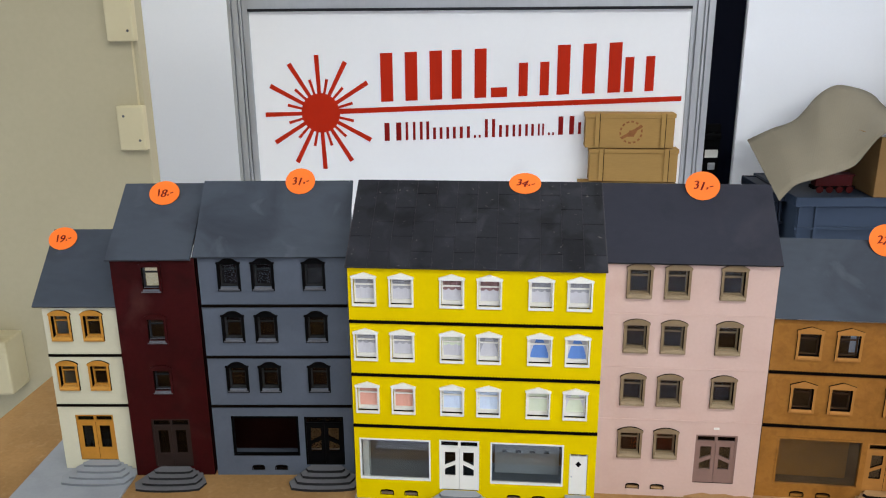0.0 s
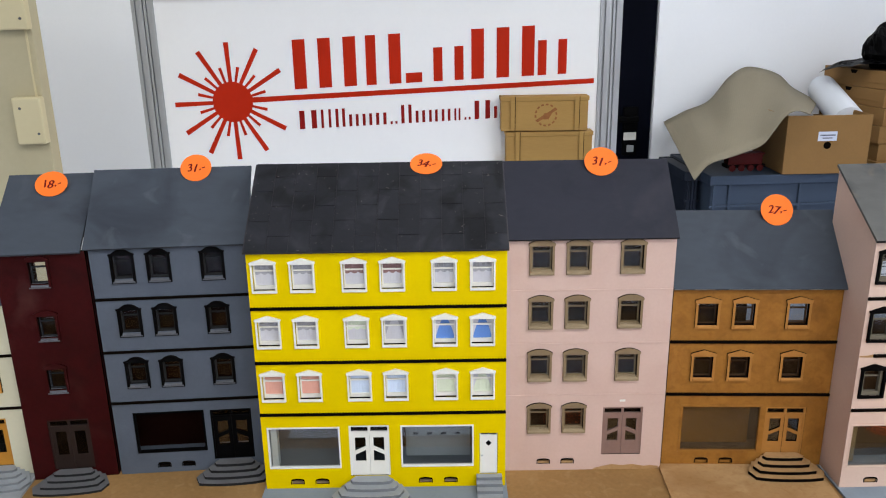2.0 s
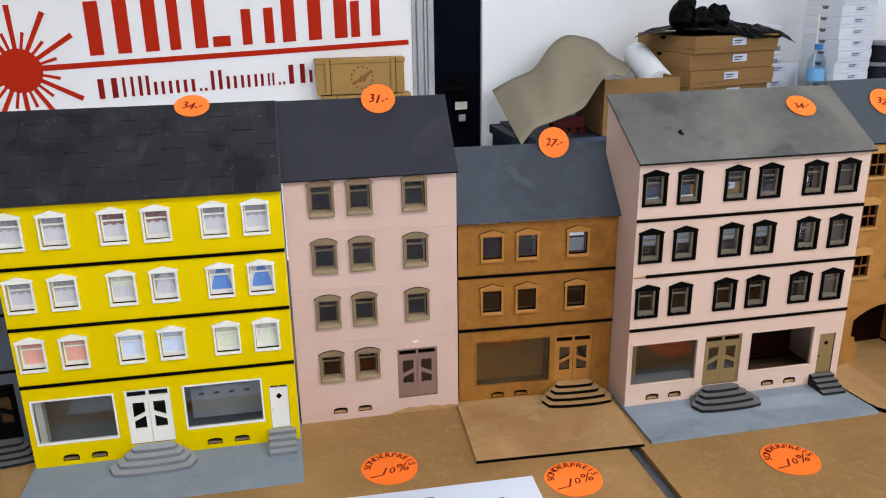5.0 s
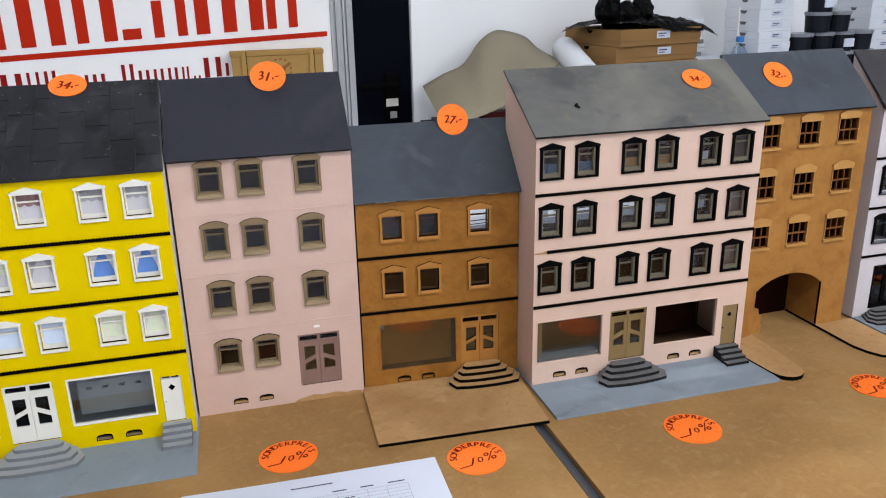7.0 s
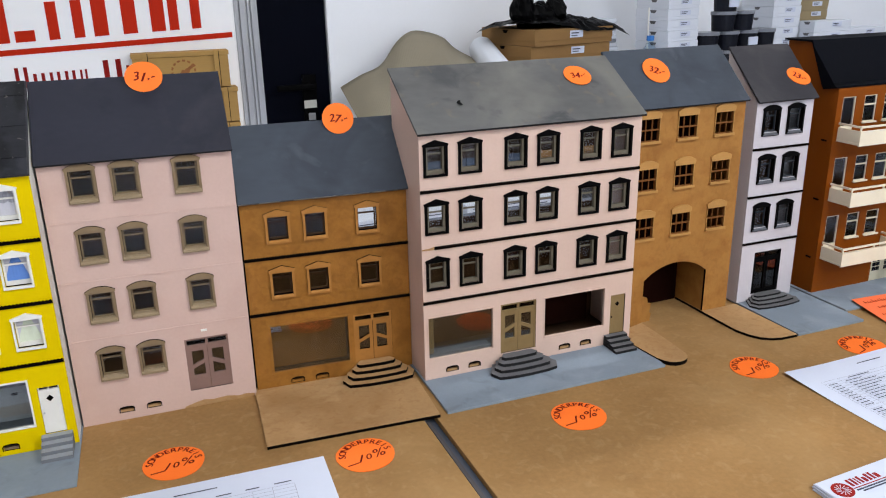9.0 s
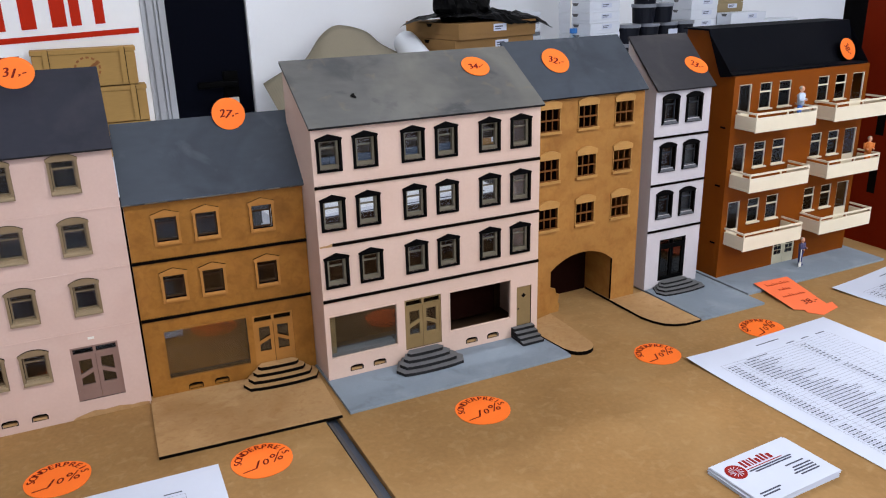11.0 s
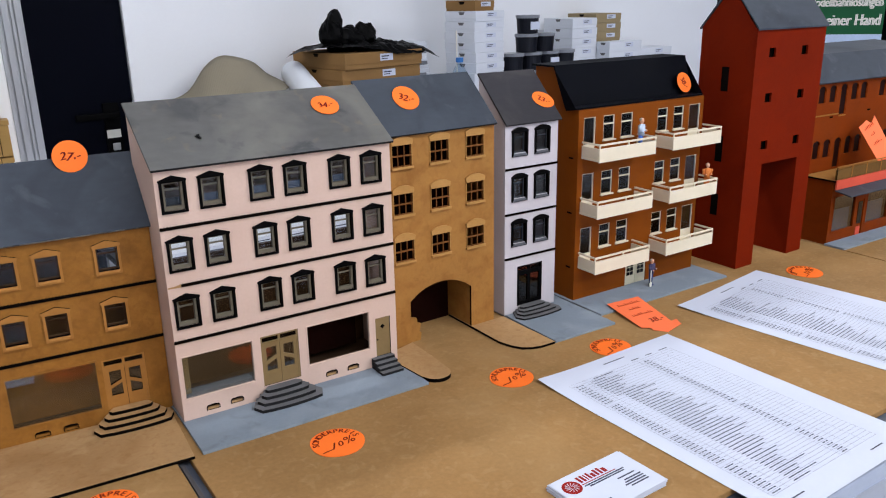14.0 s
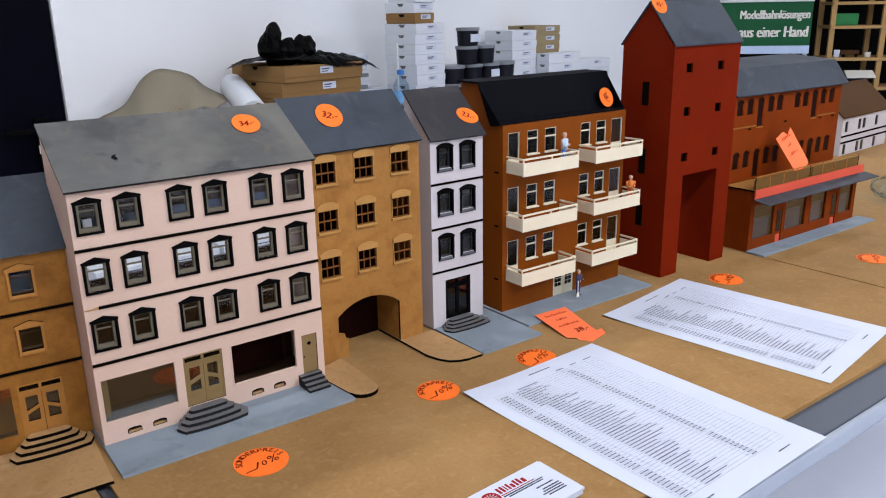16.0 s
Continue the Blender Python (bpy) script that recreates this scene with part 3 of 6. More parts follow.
def window_meshes(kind, w, h, m_sur, m_sash, m_sill, bars):
    key = (kind, w, h, m_sur.name, m_sash.name, m_sill.name, bars)
    if key in WIN_MESH:
        return WIN_MESH[key]
    raw = kind == "gable" and m_sur is M_MDF_T
    sloped = not raw and bars != "grid" and not (m_sill is m_sur and kind in ("gable", "peak"))
    t = 0.0009 if bars == "grid" else 0.0015 if kind == "gable" and not raw else 0.0024
    top = h * (0.74 if bars == "grid" else 0.785 if raw else 0.82)
    s = Shape()
    if bars == "grid":
        # raised lintel and a thin lining
        s.prism([(-w / 2, top), (w / 2, top)] + surround_outline(kind, w, h), -0.0022, 0.0004)
        s.box(-w / 2, -0.0012, 0.0025, -w / 2 + t, 0.0004, top).box(w / 2 - t, -0.0012, 0.0025, w / 2, 0.0004, top)
    else:
        s.box(-w / 2, -0.0020, 0.0022, -w / 2 + t, 0.0004, top).box(w / 2 - t, -0.0020, 0.0022, w / 2, 0.0004, top)
        s.box(-w / 2, -0.0020, 0, w / 2, 0.0004, 0.0022)
        if raw:
            s.prism([(-0.0026, 0.0002), (0.0002, 0.0002), (0.0002, 0.0040), (-0.0012, 0.0036), (-0.0026, 0.0018)], -w / 2 + t, w / 2 - t, "x")
        s.prism([(-w / 2, top), (w / 2, top)] + surround_outline(kind, w, h), -0.0020, 0.0004)
    sur = s.mesh("window", m_sur, 0.0002) if bars == "grid" else s.mesh("window", cut(m_sur), edge=1)
    iw, b, t2 = w / 2 - t, 0.0038 if raw else 0.0046 if sloped else 0.0023, 0.0014 if raw else 0.0015
    q = Shape()
    if bars == "grid":
        q.box(-iw, 0.0004, b, -iw + 0.0006, 0.0028, top).box(iw - 0.0006, 0.0004, b, iw, 0.0028, top)
        q.box(-iw, 0.0004, b, iw, 0.0028, b + 0.0010)
        for k in (1, 2):
            x = -iw + 2 * iw * k / 3
            q.box(x - 0.0004, 0.0008, b, x + 0.0004, 0.0022, top)
        z = b + (top - b) * 0.5
        q.box(-iw, -0.0004, z - 0.0007, iw, 0.0022, z + 0.0007)
    else:
        ya, yb = (0.0010 if kind in ("peak", "ogee") else 0.0031), 0.0052
        t2 = 0.0024 if kind == "peak" else t2
        q.box(-iw + 0.0002, ya, b, -iw + t2, yb, top).box(iw - t2, ya, b, iw - 0.0002, yb, top)
        q.box(-iw + t2, ya, b, iw - t2, yb, b + (0.0014 if raw or sloped else 0.0036)).box(-iw + t2, ya, top - t2 * 0.6, iw - t2, yb, top - 0.0002)
        zt = b + (top - b) * 0.72
        q.box(-iw + t2, 0.0033, zt - 0.0007, iw - t2, yb, zt + 0.0007)
    sash = q.mesh("sash", m_sash)
    pane = None if bars == "grid" else Shape().box(-iw, 0.0040, b, iw, 0.0043, top).mesh("pane", M_PANE)
    if bars == "grid":
        sill = Shape().box(-w / 2 - 0.0008, -0.0030, -0.0002, w / 2 + 0.0008, 0.0002, 0.0026).mesh("sill", M_MDF_L, 0.0003)
    elif sloped:
        q = 0.62 if m_sill is M_SILL else 1.0
        sill = Shape().prism([(-0.0034 * q, 0.0006), (0.0029, 0.0006), (0.0029, 0.0050), (-0.0012, 0.0012 + 0.0032 * q), (-0.0034 * q, 0.0006 + 0.0022 * q)], -w / 2 + 0.0008, w / 2 - 0.0008, "x").mesh("sill", m_sill, 0.0003)
    else:
        sill = None
    WIN_MESH[key] = (sur, sash, pane, sill, iw, b, top)
    return WIN_MESH[key]


CURTAIN = {}


def curtain_mesh(style, iw, b, top, mat):
    key = (style, round(iw, 5), mat.name)
    if key not in CURTAIN:
        s = Shape()
        y = 0.0043
        if style == "scallop":
            n = 18
            for k in range(n):
                x0, x1 = -iw + 2 * iw * k / n, -iw + 2 * iw * (k + 1) / n
                f = lambda x: top - (top - b) * (0.38 + 0.07 * abs(math.sin(3 * math.pi * (x + iw) / (2 * iw))))
                s.face([(x0, y + 0.0003 * (k % 2), f(x0)), (x1, y + 0.0003 * ((k + 1) % 2), f(x1)), (x1, y + 0.0003 * ((k + 1) % 2), top), (x0, y + 0.0003 * (k % 2), top)])
        elif style == "drape":
            n = 14
            for side in (-1, 1):
                for k in range(n):
                    z0, z1 = b + (top - b) * k / n, b + (top - b) * (k + 1) / n
                    g = lambda z: iw * (0.95 - 0.75 * ((z - b) / (top - b)) ** 1.5)
                    s.face([(side * g(z0), y, z0), (side * iw, y, z0), (side * iw, y, z1), (side * g(z1), y, z1)])
        else:
            n = 16
            for k in range(n):
                x0, x1 = -iw + 2 * iw * k / n, -iw + 2 * iw * (k + 1) / n
                ztop = top
                s.face([(x0, y + 0.0006 + 0.0001 * (k % 2), b), (x1, y + 0.0006 + 0.0001 * ((k + 1) % 2), b), (x1, y + 0.0006 + 0.0001 * ((k + 1) % 2), ztop), (x0, y + 0.0006 + 0.0001 * (k % 2), ztop)])
        CURTAIN[key] = s.mesh("curtain", mat)
    return CURTAIN[key]


def add_window(house, holes, cx, z, w, h, kind, m_sur, m_sash, m_sill=None, bars="cross", curtains=()):
    sur, sash, pane, sill, iw, b, top = window_meshes(kind, w, h, m_sur, m_sash, m_sill or m_sur, bars)
    holes.append((round(cx - iw, 6), round(z + b, 6), round(cx + iw, 6), round(z + top, 6)))
    win = part("window", sur, house, (cx, 0, z))
    part("sash", sash, win)
    if pane and not curtains:
        part("pane", pane, win)
    if sill:
        part("sill", sill, win)
    for style, mat in curtains:
        part("curtain", curtain_mesh(style, iw, b, top, mat), win, label={"scallop": "scalloped valance", "drape": "parted drapes"}.get(style, "plain net curtain"))
    return win


def add_double_door(house, holes, x0, x1, z0, z1, m_leaf, m_frame, glass_m=None, slanted=True, low=0.33):
    """Double door with a light above it; the leaves have slanted glazing bars or one tall pane each."""
    glass_m = glass_m or M_PANE_D
    holes.append((x0, z0, x1, z1))
    w, t = x1 - x0, 0.0018
    zt = z1 - (z1 - z0) * 0.13
    fr = Shape().box(0, 0.0006, z0, t, 0.004, z1).box(w - t, 0.0006, z0, w, 0.004, z1).box(t, 0.0006, z1 - t, w - t, 0.004, z1).box(t, 0.0006, zt - t, w - t, 0.004, zt)
    fr.box(w / 2 - 0.0012, 0.0008, zt, w / 2 + 0.0012, 0.0038, z1 - t)
    d = part("door", fr.mesh("door", m_frame), house, (x0, 0, 0))
    part("transom_light", Shape().box(t, 0.0026, zt, w - t, 0.003, z1 - t).mesh("transom_light", M_PANE_D), d)
    for side in (0, 1):
        a, b = (t, w / 2 - 0.0002) if side == 0 else (w / 2 + 0.0002, w - t)
        H = zt - t - z0
        s = Shape()
        st = (b - a) * (0.20 if slanted or low > 0.2 else 0.12)
        s.box(a, 0.0012, z0, a + st, 0.0034, zt - t).box(b - st, 0.0012, z0, b, 0.0034, zt - t)
        s.box(a + st, 0.0012, z0, b - st, 0.0034, z0 + H * low).box(a + st, 0.0012, zt - t - H * 0.10, b - st, 0.0034, zt - t)
        lo, hi = (z0 + H * 0.49, z0 + H * 0.60) if side == 0 else (z0 + H * 0.60, z0 + H * 0.49)
        if slanted:
            s.prism([(a + st, lo), (b - st, hi), (b - st, hi + H * 0.085), (a + st, lo + H * 0.085)], 0.0012, 0.0034)
        lf = part("door_leaf", s.mesh("door_leaf", cut(m_leaf), edge=1), d)
        part("leaf_glass", Shape().box(a + st, 0.0024, z0 + H * low, b - st, 0.0028, zt - t - H * 0.10).mesh("leaf_glass", glass_m), lf)
    return d


def add_shop_window(house, holes, x0, x1, z0, z1, m_frame, t=0.0022, glazed=True):
    holes.append((x0, z0, x1, z1))
    w, hh = x1 - x0, z1 - z0
    s = Shape().box(0, -0.0006, 0, t, 0.003, hh).box(w - t, -0.0006, 0, w, 0.003, hh).box(t, -0.0006, 0, w - t, 0.003, t).box(t, -0.0006, hh - t, w - t, 0.003, hh)
    sw = part("shop_window", s.mesh("shop_window", m_frame), house, (x0, 0, z0))
    if glazed:
        part("pane", Shape().box(t, 0.0018, t, w - t, 0.0022, hh - t).mesh("pane", M_PANE_S), sw)
    return sw


G_OPEN = None  # height range in which a house is open at the back


def add_steps(house, cx, width, depth, n, rise, mat, z=0.0, square=False, top=0.0205):
    """Flight of card steps with flared ends, widest at the bottom."""
    for k in range(n):
        f = k / (n - 1)
        if square:
            wd, dp = width / 2, depth * (1 - k / n)
            poly = [(-wd, 0), (-wd, -dp), (wd, -dp), (wd, 0)]
        else:
            wd, dp = width / 2 + (top - width / 2) * f, depth + (0.011 - depth) * f
            half = [(0.76, 0.0), (1.0, -0.55), (0.87, -0.90), (0.58, -0.965), (0.29, -0.992)]
            poly = [(-x * wd, y * dp) for x, y in half] + [(0, -dp)] + [(x * wd, y * dp) for x, y in reversed(half)]
        rim = M_BURNT if mat is M_KERB else M_STEP_D if mat is M_STEP else M_STEP_M
        me = Shape().prism(poly, k * rise + 0.0001, (k + 1) * rise, "z").mesh("step", [mat, rim], edge=2)
        part("step", me, house, (cx, 0, z))


def add_vents(house, holes, xs, z, m_back):
    """Arched cellar lights with a dark hood."""
    for x in xs:
        holes.append((round(x - 0.0058, 5), round(z, 5), round(x + 0.0058, 5), round(z + 0.0048, 5)))
        outer = [(0.0068, 0.0002), (0.0068, 0.0040), (0.0056, 0.0056), (0.0, 0.0063)]
        inner = [(0.0061, 0.0002), (0.0061, 0.0036), (0.0049, 0.0046), (0.0, 0.0051)]
        s = Shape()
        for side in (-1, 1):
            for (p0, p1), (q0, q1) in zip(zip(outer[:-1], outer[1:]), zip(inner[:-1], inner[1:])):
                s.prism([(side * p[0], p[1]) for p in (p0, p1, q1, q0)][::side], -0.0008, 0.0003)
        v = part("cellar_vent", s.mesh("cellar_vent", M_BURNT), house, (x, 0, z))
        part("vent_backing", Shape().box(-0.0058, 0.0012, 0, 0.0058, 0.0028, 0.0026).mesh("vent_backing", m_back), v)


def add_band(house, x0, x1, z, mat, teeth=False, hgt=0.0026, proud=0.0014):
    s = Shape().box(x0, -proud, z - hgt / 2, x1, 0.0003, z + hgt / 2)
    if teeth:
        n = int((x1 - x0) / 0.0028)
        for k in range(n):
            x = x0 + (x1 - x0) * (k + 0.25) / n
            s.box(x, -proud * 1.25, z + hgt / 2 - 0.0002, x + 0.0013, 0.0003, z + hgt / 2 + 0.0005)
    return part("cornice", s.mesh("cornice", mat), house)


def shell(house, w, eave, depth, rise, holes, m_wall, m_side, m_roof, over=0.003, over_r=None, eave_over=0.004, m_edge=None):
    """Front wall with its openings, side and back walls, and the pitched roof sheet."""
    fw = Shape().wall(0, w, 0, eave, 0, 0.003, holes).mesh("front_wall", [m_wall, M_BURNT], edge=1)
    if m_wall not in (M_MDF, M_MDF2, M_PINK, M_MAROON):
        for f in fw.polygons:
            if abs(f.normal.x) > 0.9 and (m_wall is M_YELLOW or not 0.0005 < f.center.x < w - 0.0005):
                f.material_index = 0
    part("front_wall", fw, house)
    poly = [(0.0032, 0), (depth, 0), (depth, eave + rise), (0.0032, eave + 0.001)]
    for x in (0.0, w - 0.003):
        part("side_wall", Shape().prism(poly, x, x + 0.003, "x").mesh("side_wall", m_side), house)
    back = [(G_OPEN[2] if len(G_OPEN) > 2 else 0.0062, G_OPEN[0], w - 0.0062, G_OPEN[1])] if G_OPEN else []
    # darker back colours on three houses stand for their unlit insides
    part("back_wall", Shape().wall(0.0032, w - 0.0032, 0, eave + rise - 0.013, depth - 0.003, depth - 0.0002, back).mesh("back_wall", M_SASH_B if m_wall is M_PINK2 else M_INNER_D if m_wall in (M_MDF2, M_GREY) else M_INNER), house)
    part("ridge_strip", Shape().box(0.0032, depth - 0.003, eave + rise - 0.012, w - 0.0032, depth - 0.0002, eave + rise - 0.003).mesh("ridge_strip", M_INNER), house)
    s = rise / depth
    n = Vector((0, -s, 1)).normalized() * 0.0026
    y0, z0, y1, z1 = -eave_over, eave + 0.0018 - eave_over * s, depth + 0.001, eave + 0.0018 + (depth + 0.001) * s
    poly = [(y0, z0), (y1, z1), (y1 + n.y, z1 + n.z), (y0 + n.y, z0 + n.z)]
    rm = Shape().prism(poly, -over, w + (over if over_r is None else over_r), "x").mesh("roof", [m_roof, m_edge or m_roof], 0.0004)
    for f in rm.polygons:
        if f.normal.y < -0.6 and f.normal.z < 0.2:
            f.material_index = 1
    return part("roof", rm, house), s, n


def floor_card(house, w, depth, mat=None):
    part("floor_card", Shape().box(0.0034, 0.0034, 0.0002, w - 0.0034, depth - 0.0034, 0.0012).mesh("floor_card", mat or M_INNER), house)


def price_sticker(house_m, x, y, z, tilt, spin, body, r=0.0155, oval=1.0):
    """Round neon price sticker with a handwritten price."""
    m = house_m @ pose(x, y, z) @ pose(0, 0, 0, tilt - 90, 0, 0) @ pose(0, 0, 0, 90, 0, 0) @ pose(0, 0, 0, 0, 0, spin)
    st = thing("price_sticker", m, "round neon orange price sticker with a handwritten price", "price sticker", "price stickers",
               Shape().prism(arc(0, 0, r, 0, 360, 36, 1.0, oval)[:-1], -0.0003, 0.0003, "z").mesh("price_sticker", M_STICK))
    s = Shape()
    x = -r * 0.42
    for k, ch in enumerate(body):
        write(s, ch, r * (0.70, 0.76, 0.6, 0.7)[k % 4], pose(x, r * (0.03, -0.05, 0.0, -0.02)[k % 4], 0.0005, 0, 0, (6, -8, 0, 10)[k % 4]), 0.3, r * 0.022)
        x += r * (0.33 if ch.isdigit() else 0.2)
    part("handwriting", s.mesh("handwriting", M_INK), st)
    return st


def roof_sticker(hm, x, z, tilt, spin, body, eave, slope, r=0.0155, oval=1.0):
    """Sticker that leans on a roof sheet: its lower rim touches the card."""
    a = radians(tilt)
    y = (z - r * oval * math.sin(a) - (eave + 0.0055)) / slope + r * oval * math.cos(a) - 0.0006
    return price_sticker(hm, x, y, z, tilt, spin, body, r, oval)


def house(name_label, x, y, ang, z=0.0):
    m = pose(x, y, TABLE_Z + z, 0, 0, ang)
    return thing("model_house", m, name_label, "model house", "model houses on the table"), m


def base_plate(hs, x0, x1, y0, y1, mat, z=0.003):
    return part("base_plate", Shape().box(x0, y0, -z, x1, y1, -0.0001).mesh("base_plate", mat, 0.0004), hs)


# cream two-window house
W = 0.0765
hs, hm = house("narrow cream model house with ochre windows and grey roof", -0.3415, 0.702, 9.2, 0.003)
holes = []
for z in (0.1485, 0.0930):
    for cx in (0.0172, 0.0500):
        add_window(hs, holes, cx, z, 0.0215, 0.034, "arch", M_OCHRE, M_OCHRE, M_OCHRE_L)
add_double_door(hs, holes, 0.0175, 0.0575, 0.0105, 0.064, M_OCHRE, M_OCHRE, slanted=False)
floor_card(hs, W, 0.062)
shell(hs, W, 0.188, 0.062, 0.058, holes, M_CREAM, M_CREAM, M_ROOF, over=0.007)
for z in (0.1325, 0.0755):
    add_band(hs, 0, W, z, M_BURNT)
add_steps(hs, 0.0420, 0.076, 0.035, 4, 0.0026, M_STEP_L)
base_plate(hs, -0.034, 0.079, -0.075, 0.075, M_SLAB_L)
roof_sticker(hm, 0.0075, 0.2440, 60, 10, "19,-", 0.188, 0.935, 0.0150, 0.80)

# maroon house
W = 0.083
hs, hm = house("narrow maroon model house with dark windows and grey roof", -0.2615, 0.706, 10.5)
holes = []
for z in (0.2065, 0.1515, 0.0955):
    add_window(hs, holes, 0.0385, z, 0.0215, 0.033, "arch", M_MAROON, M_DARKGREY, M_SILL)
add_double_door(hs, holes, 0.0215, 0.0615, 0.0105, 0.0665, M_DOOR_B, M_DOOR_B, slanted=False)
floor_card(hs, W, 0.072)
G_OPEN = (0.186, 0.236)
shell(hs, W, 0.242, 0.072, 0.056, holes, M_MAROON, M_MAROON, M_ROOF, over=0.003, over_r=-0.0025)
G_OPEN = None
add_steps(hs, 0.0415, 0.075, 0.033, 4, 0.0026, M_STEP)
roof_sticker(hm, 0.0425, 0.2960, 60, 8, "18,-", 0.242, 0.778, 0.0155, 0.82)

# grey house with a shop window
W = 0.1465
hs, hm = house("grey model house with black windows, shop front and steps", -0.1765, 0.7215, 9.3)
holes = []
for z in (0.2085, 0.1530, 0.0975):
    for cx in (0.0300, 0.0635, 0.1140):
        add_window(hs, holes, cx, z, 0.0225, 0.034, "ogee", M_BLACK, M_STEP_D, M_SILL)
add_shop_window(hs, holes, 0.0192, 0.0894, 0.0235, 0.0697, M_BLACK, glazed=False)
add_double_door(hs, holes, 0.0955, 0.1365, 0.0125, 0.0690, M_BLACK, M_BLACK, M_PANE_S)
add_vents(hs, holes, (0.0440, 0.0685), 0.0060, M_BURNT)
floor_card(hs, W, 0.056, M_GREY)
shell(hs, W, 0.2455, 0.056, 0.058, holes, M_GREY, M_GREY, M_ROOF)
for z in (0.1925, 0.1370, 0.0815):
    add_band(hs, 0, W, z, M_BURNT)
add_steps(hs, 0.1165, 0.074, 0.032, 4, 0.0030, M_STEP)
roof_sticker(hm, 0.0965, 0.3085, 62, 8, "31,-", 0.2455, 1.036, 0.0150, 0.90)

# yellow house
W = 0.2365
hs, hm = house("bright yellow model house with white windows and curtains", -0.018, 0.7035, 5.1, 0.002)
holes = []
C1, C2, C3 = [("net", M_CURT_W), ("scallop", M_CURT_S)], [("net", M_CURT_W)], [("net", M_CURT_W), ("drape", M_CURT_GR)]
C4 = [("net", M_CURT_W), ("scallop", M_CURT_GR)]
rows = [
    (0.2075, [[("net", M_CURT_W), ("scallop", M_CURT_GR)], [("net", M_CURT_W), ("scallop", M_CURT_GR)], C1, C1, C4, C4]),
    (0.1520, [C4, C4, [("net", M_CURT_W), ("scallop", M_CURT_G)], C3, [("net", M_CURT_B), ("drape", M_CURT_W)], [("net", M_CURT_B), ("drape", M_CURT_W)]]),
    (0.0965, [[("net", M_CURT_P)], [("net", M_CURT_P)], [("net", M_CURT_L)], [("net", M_CURT_L)], [("net", M_CURT_G)], [("net", M_CURT_G), ("drape", M_CURT_W)]]),
]
for z, cs in rows:
    for cx, c in zip((0.0150, 0.0500, 0.0972, 0.1320, 0.1792, 0.2142), cs):
        add_window(hs, holes, cx, z - 0.0004, 0.0230, 0.0332, "gable", M_FRAME_W, M_FRAME_W, M_FRAME_W, curtains=c)
sh1 = add_shop_window(hs, holes, 0.0050, 0.0755, 0.0225, 0.0680, M_FRAME_W, 0.0015)
sh2 = add_shop_window(hs, holes, 0.1345, 0.2055, 0.0228, 0.0685, M_FRAME_W, 0.0015)
part("reveal", Shape().box(0.0026, 0.0031, 0, 0.0085, 0.012, 0.0455).mesh("reveal", M_FRAME_W), sh1)
part("shop_card", Shape().box(0.0, 0.034, -0.020, 0.075, 0.036, 0.044).mesh("shop_card", M_SHOPBACK), sh1)
cn = part("counter", Shape().box(0.004, 0.020, 0.0, 0.068, 0.032, 0.032).mesh("counter", M_STEP_L), sh2)
for k in range(4):
    part("price_tag", Shape().box(0.011 + k * 0.014, 0.0194, 0.024, 0.016 + k * 0.014, 0.0198, 0.0265).mesh("price_tag", M_BLACK), cn)
add_double_door(hs, holes, 0.0842, 0.1235, 0.0136, 0.0690, M_FRAME_W, M_FRAME_W)
holes.append((0.2112, 0.0140, 0.2288, 0.0590))
sd = part("side_door", Shape().box(0.2115, 0.001, 0.0140, 0.2285, 0.0035, 0.0560).box(0.2115, 0.0018, 0.0560, 0.2125, 0.003, 0.0590).box(0.2275, 0.0018, 0.0560, 0.2285, 0.003, 0.0590).box(0.2195, 0.0018, 0.0560, 0.2205, 0.003, 0.0590).mesh("side_door", M_FRAME_W), hs, label="white panel door with a diamond pane")
part("diamond_pane", Shape().prism([(0, -0.0032), (0.0030, 0), (0, 0.0032), (-0.0030, 0)], -0.0003, 0.0004).mesh("diamond_pane", M_BLACK), sd, (0.2200, 0.001, 0.0475))
part("door_knob", Shape().ball((0.2136, 0.0002, 0.034), 0.0009).mesh("door_knob", M_ALU), sd)
part("transom_light", Shape().box(0.2125, 0.0032, 0.0560, 0.2275, 0.0036, 0.0590).mesh("transom_light", M_DOORGLASS), sd)
add_vents(hs, holes, (0.0313, 0.0557, 0.1580, 0.1827), 0.0046, M_OLIVE)
roof, rs, rn = shell(hs, W, 0.2465, 0.078, 0.060, holes, M_YELLOW, M_FRAME_W, M_ROOF_W, over=0.0015)
for z in (0.1912, 0.1365, 0.0818):
    add_band(hs, 0, W, z, M_BURNT, True)
add_steps(hs, 0.1050, 0.076, 0.033, 4, 0.0033, M_STEP_L)
add_steps(hs, 0.2205, 0.0250, 0.026, 4, 0.0034, M_STEP_L, square=True)
base_plate(hs, -0.002, 0.238, -0.070, 0.080, M_SLAB, 0.0019)
